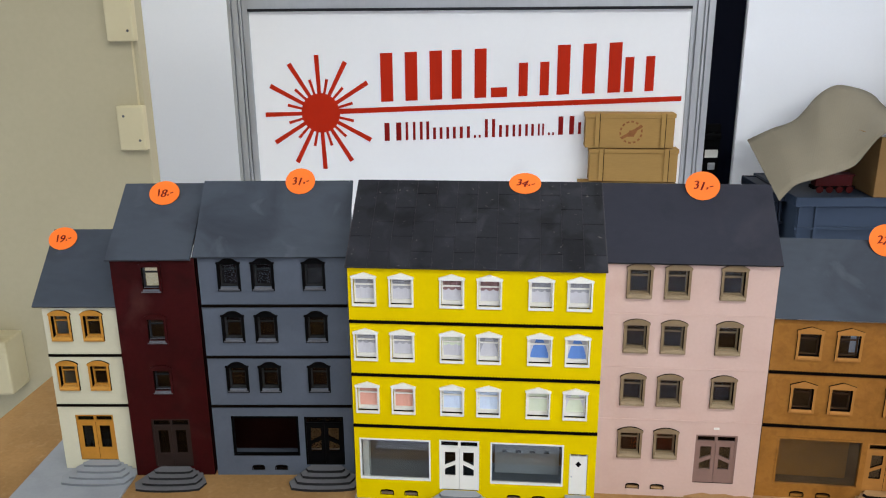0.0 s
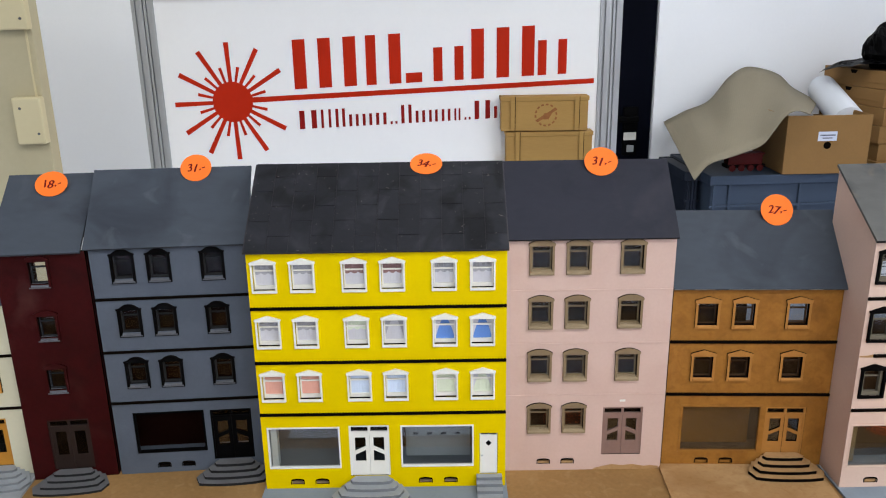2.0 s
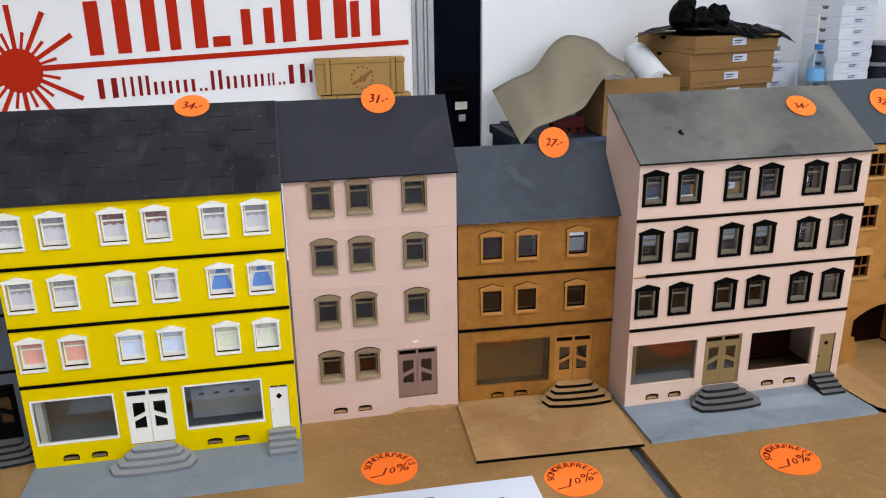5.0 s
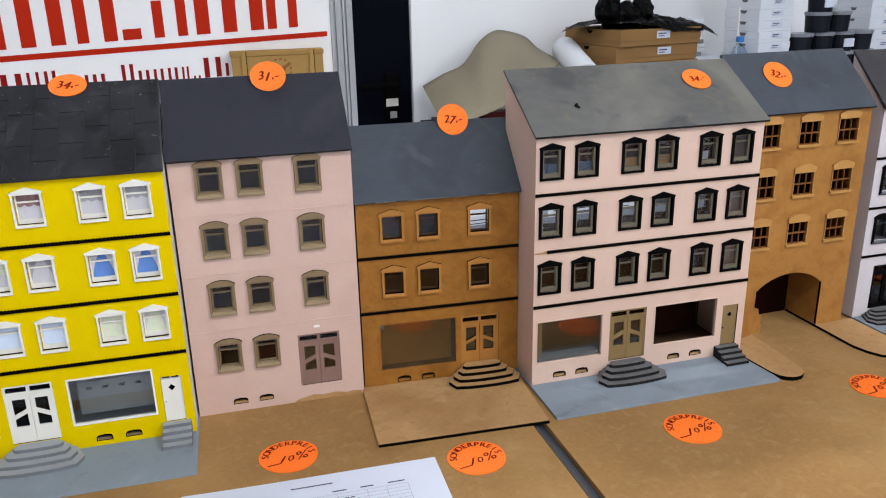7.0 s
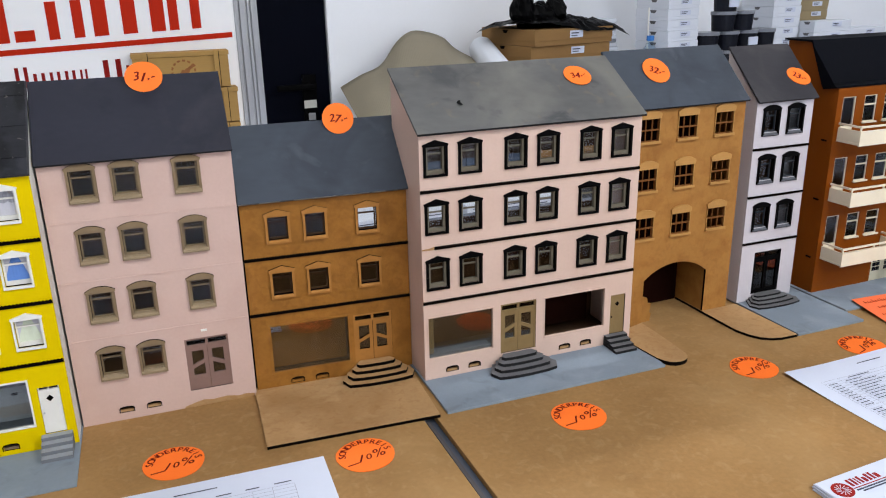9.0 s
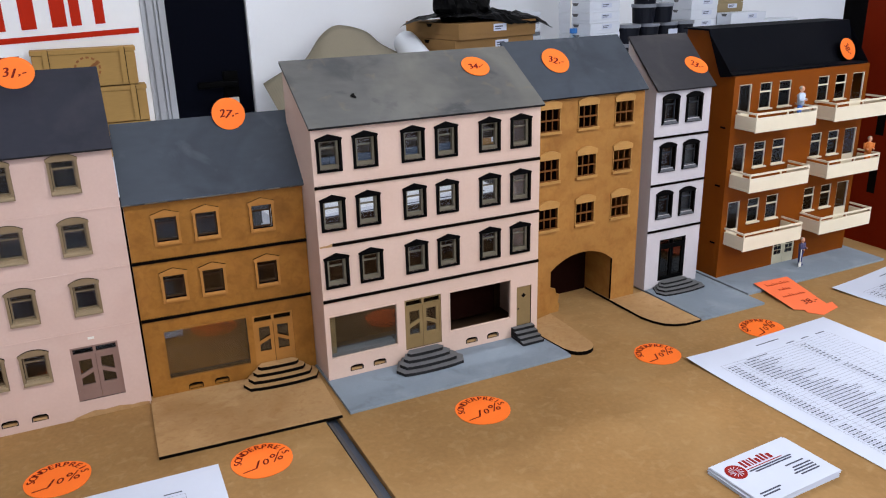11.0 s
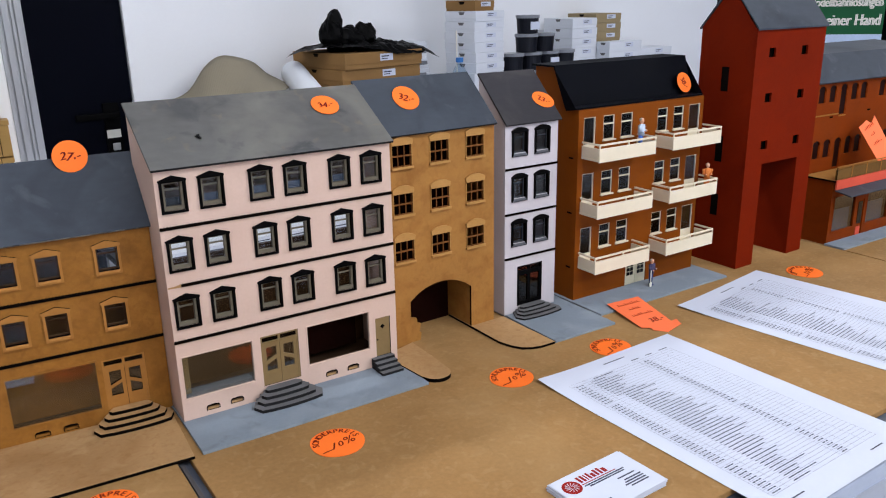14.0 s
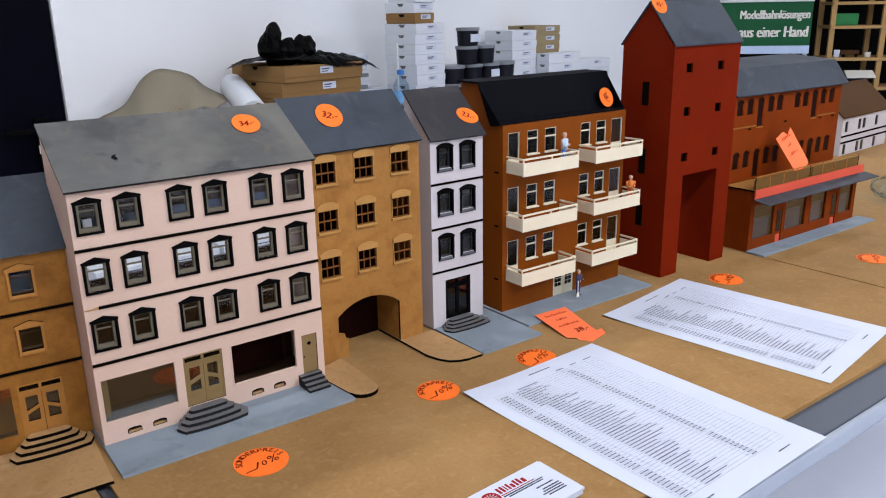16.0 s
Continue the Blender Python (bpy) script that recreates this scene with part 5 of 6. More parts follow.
# upper storeys: two rows of narrow arched windows
Y, WR = 0.052, 0.0100
hol2 = []
for row, tall, head in ((0.2220, 0.2000, 0.2492), (0.1308, 0.1110, 0.1606)):
    for k, x in enumerate((0.0232, 0.0525, 0.0832, 0.1135, 0.1408, 0.1965, 0.2235, 0.2545, 0.2832, 0.3125)):
        z0 = tall if k in (2, 7) else row
        hol2.append((round(x - WR, 5), z0, round(x + WR, 5), head))
        wn = Shape()
        for side in (-1, 1):
            for a in range(5):
                a0, a1 = radians(18 * a), radians(18 * (a + 1))
                p = [(side * WR * math.cos(a0), -0.0088 + 0.0090 * math.sin(a0)), (side * WR, -0.0088 + 0.0090 * math.sin(a0)), (side * WR, -0.0088 + 0.0090 * math.sin(a1)), (side * WR * math.cos(a1), -0.0088 + 0.0090 * math.sin(a1))]
                wn.prism(p[::side], 0.0001, 0.0029)
        wn.box(-WR, 0.0006, z0 - head, -WR + 0.0022, 0.0026, -0.008).box(WR - 0.0022, 0.0006, z0 - head, WR, 0.0026, -0.008)
        win = part("window", wn.mesh("window", M_STATION), stn, (x, Y, head))
        part("pane", Shape().box(-WR + 0.0022, 0.0018, z0 - head, WR - 0.0022, 0.0022, -0.0004).mesh("pane", M_PANE_B), win)
part("upper_wall", Shape().wall(0, W, TOP + 0.0035, 0.257, Y, Y + 0.003, hol2).mesh("upper_wall", M_STATION), stn)
for x0, x1, z in ((0.004, 0.0735, 0.2016), (0.0735, 0.0935, 0.1978), (0.2445, 0.2650, 0.1978), (0.2650, 0.3300, 0.2010)):
    part("string_course", Shape().box(x0, Y - 0.0010, z - 0.0010, x1, Y - 0.0002, z + 0.0012).mesh("string_course", M_MDF), stn)
for x, z in ((0.050, 0.1975), (0.158, 0.2010), (0.275, 0.1965), (0.318, 0.1970)):
    part("slot", Shape().box(x, Y - 0.0006, z - 0.0015, x + 0.0085, Y - 0.0001, z + 0.0010).mesh("slot", M_BURNT), stn)
for x in (0, W - 0.003):
    part("side_wall", Shape().box(x, Y + 0.0032, 0.0, x + 0.003, Y + 0.11, 0.257).mesh("side_wall", M_STATION), stn)
part("back_wall", Shape().box(0.004, Y + 0.09, 0.0, W - 0.004, Y + 0.093, 0.257).mesh("back_wall", M_INNER), stn)
part("roof", Shape().prism([(Y - 0.010, 0.2560), (Y + 0.022, 0.2980), (Y + 0.115, 0.3060), (Y + 0.115, 0.2575), (Y - 0.008, 0.2540)][::-1], -0.002, W + 0.006, "x").mesh("roof", M_ROOF, 0.0005), stn)
part("base_plate", Shape().box(-0.004, -0.034, 0.0001, W + 0.02, -0.0002, 0.0032).mesh("base_plate", M_SLAB), stn)


# ---- things on the table ----
def sonder(x, y, ang, sx=1.0, sy=1.0):
    """Discount sticker: printed word round the top, percentage by hand below."""
    r = 0.0255
    st = thing("discount_sticker", pose(x, y, TABLE_Z + 0.0004, 0, 0, ang), "round neon orange discount sticker lying on the board", "discount sticker", "discount stickers",
               Shape().prism([(p[0] * sx * (1 + 0.025 * math.sin(3 * k * 0.157 + 40 * x)), p[1] * sy * (1 + 0.03 * math.sin(2 * k * 0.157 + 70 * x))) for k, p in enumerate(arc(0, 0, r, 0, 360, 40)[:-1])], -0.0002, 0.0003, "z").mesh("discount_sticker", M_STICK))
    s = Shape()
    word = "SONDERPREIS"
    for k, ch in enumerate(word):
        a = radians(172 - 164 * k / (len(word) - 1))
        write(s, ch, 0.0090, pose(0.0200 * sx * math.cos(a), 0.0198 * sy * math.sin(a), 0.0005, 0, 0, math.degrees(a) - 90), 0, 0.00022)
    part("printed_word", s.mesh("printed_word", M_INK), st)
    s = Shape()
    s.prism([(-0.019, -0.0125), (-0.007, -0.0105), (-0.007, -0.0095), (-0.019, -0.0115)], 0.0004, 0.0006, "z")
    for ch, size, x, y, turn in (("1", 0.0150, -0.0062, -0.0050, -12), ("0", 0.0115, 0.0010, -0.0046, 0), ("%", 0.0165, 0.0105, -0.0020, 12)):
        write(s, ch, size, pose(x, y, 0.0005, 0, 0, turn), 0.2, 0.0001)
    part("handwriting", s.mesh("handwriting", M_INK), st)


sonder(0.301, 0.667, 4)
sonder(0.461, 0.631, 6)
sonder(0.663, 0.636, 3)
sonder(0.876, 0.671, 4, 0.96, 0.92)
sonder(1.019, 0.681, 12, 0.98, 0.9)
sonder(1.434, 0.751, 14)
sonder(1.712, 0.689, 14)


def price_list(x, y, ang, seed, curl=0.006, skew=0.0, label="white price list sheet with a printed table"):
    """A4 sheet, local x along its head, local -y down the page; slightly wavy."""
    rnd = random.Random(seed)
    w, h = 0.210, 0.297
    lift = [rnd.uniform(0.3, 1.0) for _ in range(4)]

    def z(u, v):
        a, b = u / w, -v / h
        corner = max(0, 1 - a / 0.42) ** 2 * max(0, 1 - b / 0.30) ** 2
        wave = (1 + math.sin(9 * b + 3 * a + seed)) * lift[3] * 0.05 * (1 - 0.7 * a) + lift[1] * 0.10 * max(0, b - 0.75) * max(0, a - 0.6) * 8
        return 0.0007 + curl * (corner + wave)

    st = thing("price_list", pose(x, y, TABLE_Z, 0, 0, ang), label, "paper sheet", "price lists")
    NU, NV = 16, 24
    s = Shape()
    P = lambda i, k: (w * i / NU, -h * k / NV, z(w * i / NU, -h * k / NV))
    for i in range(NU):
        for k in range(NV):
            s.face([P(i, k + 1), P(i + 1, k + 1), P(i + 1, k), P(i, k)])
    part("sheet", s.mesh("sheet", M_PAPER, smooth=True), st)

    def bar(s, u0, u1, v0, v1):
        n = max(1, int(abs(u1 - u0) / 0.02))
        for q in range(n):
            a, b = u0 + (u1 - u0) * q / n, u0 + (u1 - u0) * (q + 1) / n
            e = 0.00035
            s.face([(a, v0, z(a, v0) + e), (b, v0, z(b, v0) + e), (b, v1, z(b, v1) + e), (a, v1, z(a, v1) + e)])

    rules = Shape()
    R0, R1, N = -0.030, -0.270, 52
    cols = (0.018, 0.040, 0.122, 0.146, 0.162, 0.180)
    for k in range(N + 1):
        v = R0 + (R1 - R0) * k / N
        bar(rules, cols[0], cols[-1], v - 0.00014, v + 0.00014)
    for c in cols:
        for k in range(20):
            v = R0 + (R1 - R0) * k / 20
            bar(rules, c - 0.00013, c + 0.00013, v + (R1 - R0) / 20, v)
    part("table_grid", rules.mesh("table_grid", M_TONER_L), st)["kind"] = "stuff"
    ink = Shape()
    e = 0.00062
    for k in range(N):
        v = R0 + (R1 - R0) * (k + 0.5) / N
        if k in (0, 11, 27, 40):
            bar(ink, 0.052, 0.052 + rnd.uniform(0.02, 0.035), v - e, v + e)
            continue
        for u in (0.0215, 0.0255, 0.0295):
            bar(ink, u, u + 0.0032, v - e, v + e)
        u = 0.052 if k > 9 else 0.044
        end = u + rnd.uniform(0.020, 0.046) + (0.012 if 18 < k < 34 else 0)
        while u < end:
            q = rnd.uniform(0.003, 0.008)
            bar(ink, u, min(u + q, end), v - e * rnd.uniform(0.7, 1), v + e)
            u += q + 0.0008
        for u in (0.127, 0.1315):
            bar(ink, u, u + 0.0036, v - e, v + e)
    bar(ink, 0.086, 0.120, -0.0146, -0.0132)
    for a, b in ((0.118, 0.130), (0.141, 0.152), (0.164, 0.178)):
        bar(ink, a, b, -0.0266, -0.0252)
    bar(ink, 0.018, 0.045, -0.282, -0.2807)
    bar(ink, 0.150, 0.170, -0.282, -0.2807)
    part("print", ink.mesh("print", M_TONER), st)["kind"] = "stuff"


price_list(0.8945, 0.6478, 7.9, 3, 0.0028)
price_list(1.1750, 0.7380, 14.5, 5, 0.0020)
price_list(0.216, 0.624, 4.2, 8, 0.001)
price_list(-0.007, 0.612, 4.0, 11, 0.001)

# business cards
rnd = random.Random(4)
for k in range(9):
    top = k == 8
    m = pose(0.8385 + rnd.uniform(-0.0012, 0.0012), 0.4585 + rnd.uniform(-0.0015, 0.001), TABLE_Z + 0.0003 + k * 0.00062, 0, 0, 8.3 + rnd.uniform(-1.2, 1.2))
    cd = thing("business_card", m, "white business card with red print on the card stack" if top else "white business card in a loose stack", "card", "stack of cards",
               Shape().box(-0.0430, -0.0272, 0, 0.0430, 0.0272, 0.0005).mesh("business_card", M_PAPER))
    if top:
        s = Shape()
        s.prism(arc(-0.0300, 0.0125, 0.0088, 0, 360, 28)[:-1], 0.00052, 0.0008, "z")
        part("round_mark", s.mesh("round_mark", M_RED_D), cd)
        s = Shape()
        for q in range(12):
            a = math.radians(30 * q)
            s.prism([(-0.0300 + 0.0062 * math.cos(a) + 0.0004 * math.sin(a), 0.0125 + 0.0062 * math.sin(a) - 0.0004 * math.cos(a)), (-0.0300 + 0.0062 * math.cos(a) - 0.0004 * math.sin(a), 0.0125 + 0.0062 * math.sin(a) + 0.0004 * math.cos(a)), (-0.0300 + 0.0015 * math.cos(a + 1), 0.0125 + 0.0015 * math.sin(a + 1))], 0.00082, 0.0010, "z")
        part("mark_rays", s.mesh("mark_rays", M_PAPER), cd)
        s = Shape()
        x = -0.0190
        for wd, hh in ((0.0024, 0.0085), (0.0024, 0.0085), (0.0012, 0.0080), (0.0022, 0.0085), (0.0030, 0.0058), (0.0024, 0.0085), (0.0024, 0.0085), (0.0036, 0.0060)):
            s.box(x, 0.0125, 0.00052, x + wd, 0.0125 + hh, 0.0008)
            x += wd + 0.0017
        s.box(-0.0205, 0.0098, 0.00052, 0.0190, 0.0106, 0.0008)
        part("name_bars", s.mesh("name_bars", M_RED_D), cd)
        s = Shape()
        for x0, x1, y in ((-0.020, 0.0265, 0.0070), (-0.016, 0.0245, 0.0045), (0.0100, 0.0300, -0.0020), (0.0130, 0.0330, -0.0065), (0.0110, 0.0330, -0.0095), (0.0080, 0.0330, -0.0125), (0.0120, 0.0330, -0.0155), (-0.036, -0.014, -0.0170), (-0.036, -0.018, -0.0200)):
            s.box(x0, y, 0.00052, x1, y + 0.0013, 0.0008)
        part("print_bars", s.mesh("print_bars", M_TONER), cd)

# folded neon price tag lying in front of the apartment house
tg = Shape().prism([(-0.0215, 0.036), (-0.0306, -0.040), (-0.020, -0.046), (-0.022, -0.052), (-0.0095, -0.064), (0.0216, -0.0552), (0.0267, -0.0416), (0.0170, -0.0426), (0.0185, -0.034), (0.0327, 0.036)], 0, 0.0005, "z")
tag = thing("price_tag", pose(1.1152, 0.7458, TABLE_Z + 0.0034, 3, 0, 2.2), "crumpled neon orange tag with handwriting", "price tag", me=tg.mesh("price_tag", M_TAG))
s = Shape()
for y, x0, x1 in ((0.021, -0.014, 0.022), (0.006, -0.008, 0.008), (-0.011, -0.018, 0.016)):
    x = x0
    while x < x1:
        q = rnd.uniform(0.003, 0.0075)
        s.prism([(x, y), (x + 0.0008, y), (x + 0.0022, y + q), (x + 0.0014, y + q)], 0.0006, 0.0008, "z")
        s.prism([(x + 0.0014, y + q * 0.5), (x + 0.0030, y), (x + 0.0034, y + 0.0007), (x + 0.0018, y + q * 0.5 + 0.0007)], 0.0006, 0.0008, "z")
        x += rnd.uniform(0.0032, 0.0046)
part("handwriting_bars", s.mesh("handwriting_bars", M_INK_R), tag)
s = Shape()
write(s, "38,-", 0.015, pose(0.002, -0.030, 0.0007, 0, 0, 4), 0.3, 0.0001)
part("handwriting", s.mesh("handwriting", M_INK), tag)
# the same kind of tag standing on the station's terrace
tg = Shape().prism([(-0.019, -0.027), (0.019, -0.027), (0.022, -0.020), (0.022, 0.045), (0.007, 0.038), (0.0, 0.047), (-0.023, 0.045)], -0.0003, 0.0003, "z")
tag = thing("price_tag", stn.matrix_basis @ pose(0.138, 0.012, 0.1475, 66, -20, 0), "neon orange tag leaning on the station wall", "price tag", me=tg.mesh("price_tag", M_TAG))
s = Shape()
for y, x0, x1 in ((0.034, -0.014, 0.012), (0.020, -0.006, 0.004), (0.004, -0.010, 0.010)):
    x = x0
    while x < x1:
        s.box(x, y, 0.0004, x + 0.0016, y + 0.0024 + 0.0012 * ((x * 1e4) % 2), 0.0007)
        x += 0.0038
part("handwriting_bars", s.mesh("handwriting_bars", M_INK_R), tag)


def figure(m, shirt, trouser, label, hair=None):
    """Tiny standing model figure, one plain mesh."""
    s = Shape()
    s.slot = 1
    s.tube(-0.0021, 0, 0.0012, 0.018, 0.0017, 0.0024, 8).tube(0.0021, 0.0008, 0.0012, 0.018, 0.0017, 0.0024, 8)
    s.ball((-0.0021, -0.0014, 0.0010), 0.0019, 0.8, 1.5, 0.6).ball((0.0021, -0.0006, 0.0010), 0.0019, 0.8, 1.5, 0.6)
    s.ball((0, 0, 0.0178), 0.0040, 1.1, 0.75, 0.6)
    s.slot = 0
    s.tube(0, 0, 0.0178, 0.0295, 0.0036, 0.0044, 10).ball((0, 0, 0.0295), 0.0046, 1.15, 0.72, 0.55)
    s.tube(-0.0054, -0.0004, 0.0228, 0.0305, 0.0013, 0.0017, 7).tube(0.0054, -0.0004, 0.0228, 0.0305, 0.0013, 0.0017, 7)
    s.ball((-0.0044, -0.0026, 0.0232), 0.0015, 0.9, 2.0, 1.0).ball((0.0044, -0.0026, 0.0238), 0.0015, 0.9, 2.0, 1.0)
    s.slot = 2
    s.tube(0, 0, 0.030, 0.0335, 0.0013, n=8).ball((0, -0.0002, 0.0356), 0.0027, 0.95, 1, 1.2)
    s.ball((-0.0036, -0.0052, 0.0236), 0.0010).ball((0.0036, -0.0052, 0.0242), 0.0010)
    s.slot = 3
    s.ball((0, 0.0006, 0.0366), 0.0027, 1.0, 1.0, 0.9)
    return thing("model_figure", m, label, "model figure", "model figures", s.mesh("model_figure", [shirt, trouser, M_SKIN, M_HAIR], smooth=True))


BM = pose(1.066, 0.820, TABLE_Z + 0.003, 0, 0, 6.5)
figure(BM @ pose(0.0945, -0.018, 0.1958, 0, 0, 20) @ Matrix.Scale(1.12, 4), M_SHIRT, M_FIG_B, "tiny painted figure in blue standing on a balcony")
figure(BM @ pose(0.2300, -0.022, 0.1223, 0, 0, -30) @ Matrix.Scale(1.05, 4), M_FIG_O, M_FIG_O, "tiny orange painted figure standing on a balcony")
figure(BM @ pose(0.1290, -0.020, 0.0, 0, 0, 10), M_FIG_D, M_TROUSER, "tiny painted figure in dark blue by the entrance door")
thing("model_shovel", BM @ pose(0.1235, -0.024, 0.0, 0, 0, 10), "tiny white snow shovel", "model shovel", me=Shape().box(-0.0028, -0.001, 0, 0.0028, 0.0, 0.006).box(-0.0005, -0.0008, 0.006, 0.0005, 0.0002, 0.024).mesh("model_shovel", M_FRAME_W))

# white model building at the far end
fb = thing("model_house", pose(2.49, 1.27, TABLE_Z, 0, 0, 10), "white model house with black windows and brown roof", "model house", "model houses on the table")
holes = []
for z in (0.002, 0.063):
    for x in (0.018, 0.100, 0.130, 0.212):
        holes.append((x, z, x + 0.019, z + 0.028))
part("front_wall", Shape().wall(0, 0.30, 0, 0.105, 0, 0.004, holes).mesh("front_wall", M_WHITE_P), fb)
for x0, z0, x1, z1 in holes:
    part("window", Shape().box(x0, 0.002, z0, x1, 0.003, z1).mesh("window", M_DOORGLASS), fb)
for z in (0.0500, 0.0330):
    part("cornice", Shape().box(0, -0.002, z, 0.30, 0.0, z + 0.0045).mesh("cornice", M_BURNT), fb)
for x in (0, 0.296):
    part("side_wall", Shape().prism([(0.0042, 0), (0.16, 0), (0.16, 0.105), (0.08, 0.175), (0.0042, 0.105)], x, x + 0.004, "x").mesh("side_wall", M_WHITE_P), fb)
for a, b in (((-0.006, 0.102), (0.08, 0.178)), ((0.166, 0.102), (0.08, 0.178))):
    part("roof", Shape().prism([a, b, (b[0], b[1] + 0.004), (a[0], a[1] + 0.004)], -0.008, 0.31, "x").mesh("roof", M_BROWNROOF), fb)


def crumple(name, m, label, category, mat, r, sx, sy, sz, seed, rough=0.35, n=26):
    s = Shape().ball((0, 0, 0), r, sx, sy, sz, n)
    s.v = [tuple(Vector(v) * (1 + rough * (noise.noise(Vector(v) / r * 1.7 + Vector((seed, 0, 0))) + 0.6 * noise.noise(Vector(v) / r * 4.5 + Vector((0, seed, 0)))))) for v in s.v]
    return thing(name, m, label, category, me=s.mesh(name, mat))


crumple("plastic_bag", pose(2.13, 0.905, TABLE_Z + 0.026, 0, 0, 20), "crumpled clear plastic bag on the board", "plastic bag", M_CLEAR, 0.045, 1.4, 1.0, 0.55, 3)

# ---- framed sign behind the models ----
SG = pose(0, 1.891, 0, 0, 0, 5.04)
sg = thing("framed_sign", SG, "white sign board with red sunburst in an aluminium frame", "sign")
part("sign_board", Shape().box(-0.589, 0, 0.20, 0.414, 0.008, 1.226).mesh("sign_board", M_SIGN), sg)
for x0, x1 in ((-0.6385, -0.5885), (0.4142, 0.4650)):
    wd = x1 - x0
    post = part("post", Shape().box(x0, 0.004, FLOOR_Z, x1, 0.05, 1.68).mesh("post", M_ALU, 0.0012), sg, label="ribbed aluminium post")
    for f0, f1 in ((0.0, 0.16), (0.24, 0.50), (0.56, 0.66), (0.72, 1.0)):
        part("rib", Shape().box(x0 + wd * f0, -0.003, FLOOR_Z, x0 + wd * f1, 0.0038, 1.68).mesh("rib", M_ALU, 0.0008), post)
part("top_rail", Shape().box(-0.588, -0.008, 1.2266, 0.4137, 0.03, 1.284).mesh("top_rail", M_ALU, 0.001), sg)
part("rail_lip", Shape().box(-0.588, -0.012, 1.2262, 0.4137, -0.0082, 1.2325).mesh("rail_lip", M_DARKGREY, 0.001), sg)
part("panel_above", Shape().box(-0.588, 0.004, 1.285, 0.4137, 0.01, 1.66).mesh("panel_above", M_WALL), sg)
cx, cz = -0.4300, 0.9945
part("sun_disc", Shape().prism(arc(cx, cz, 0.0465, 0, 360, 48)[:-1], -0.0012, -0.0002).mesh("sun_disc", M_RED), sg)
for k in range(24):
    if k == 0:
        continue
    a = radians(15 * k + 2.0)
    r1 = 0.1345 if k % 2 == 0 else 0.081
    t0, t1 = (0.0042, 0.0055) if k % 2 == 0 else (0.0027, 0.0034)
    c, q = math.cos(a), math.sin(a)
    s = Shape().prism([(cx + 0.042 * c + t0 * q, cz + 0.042 * q - t0 * c), (cx + r1 * c + t1 * q, cz + r1 * q - t1 * c), (cx + r1 * c - t1 * q, cz + r1 * q + t1 * c), (cx + 0.042 * c - t0 * q, cz + 0.042 * q + t0 * c)], -0.0010, -0.0003)
    part("sun_ray", s.mesh("sun_ray", M_RED), sg)
SL = 0.042
part("red_line", Shape().prism([(-0.390, 0.9922), (0.406, 1.0251), (0.406, 1.0362), (-0.390, 1.0042)], -0.0010, -0.0003).mesh("red_line", M_RED), sg)


def bars_of(word, name, mat, base, hgt):
    """Plain upright bars with the widths and heights of the painted lettering."""
    for u0, u1, f, stems in word:
        s = Shape()
        for k in range(stems):
            wd = (u1 - u0) * (0.20 if stems == 3 else 0.30 if stems == 2 else 0.72)
            x = u0 + ((u1 - u0) - wd) * (k / (stems - 1) if stems > 1 else 0.5)
            zb = base + SL * (x + 0.29)
            s.prism([(x, zb), (x + wd, zb + SL * wd), (x + wd, zb + hgt * f + SL * wd), (x, zb + hgt * f)], -0.0010, -0.0003)
        part(name, s.mesh(name, mat), sg)


bars_of([(-0.284, -0.140, 1.0, 3), (-0.122, -0.090, 1.0, 1), (-0.070, -0.032, 1.0, 1), (-0.034, 0.018, 0.20, 1), (0.037, 0.106, 0.68, 2), (0.124, 0.268, 1.0, 3), (0.276, 0.342, 0.70, 2)], "lettering_bar", M_RED, 1.021, 0.111)
rnd = random.Random(2)
x = -0.278
k = 0
while x < 0.40:
    wd = (0.040, 0.008, 0.008, 0.022, 0.022, 0.022, 0.024, 0.016, 0.024, 0.022, 0.020, 0.020, 0.014, 0.014, 0.036, 0.022, 0.022, 0.022, 0.008, 0.008, 0.022, 0.022, 0.022)[k % 23]
    f = (1, 1, 1, 1, 0.65, 0.65, 0.65, 0.15, 1, 0.65, 0.65, 0.65, 0.65, 0.15, 1, 0.65, 1, 0.65, 1, 1, 1, 0.65, 0.65)[k % 23]
    bars_of([(x, x + wd, f, 2 if wd > 0.012 else 1)], "small_lettering_bar", M_RED_D, 0.9285, 0.0425)
    x += wd + 0.0095
    k += 1

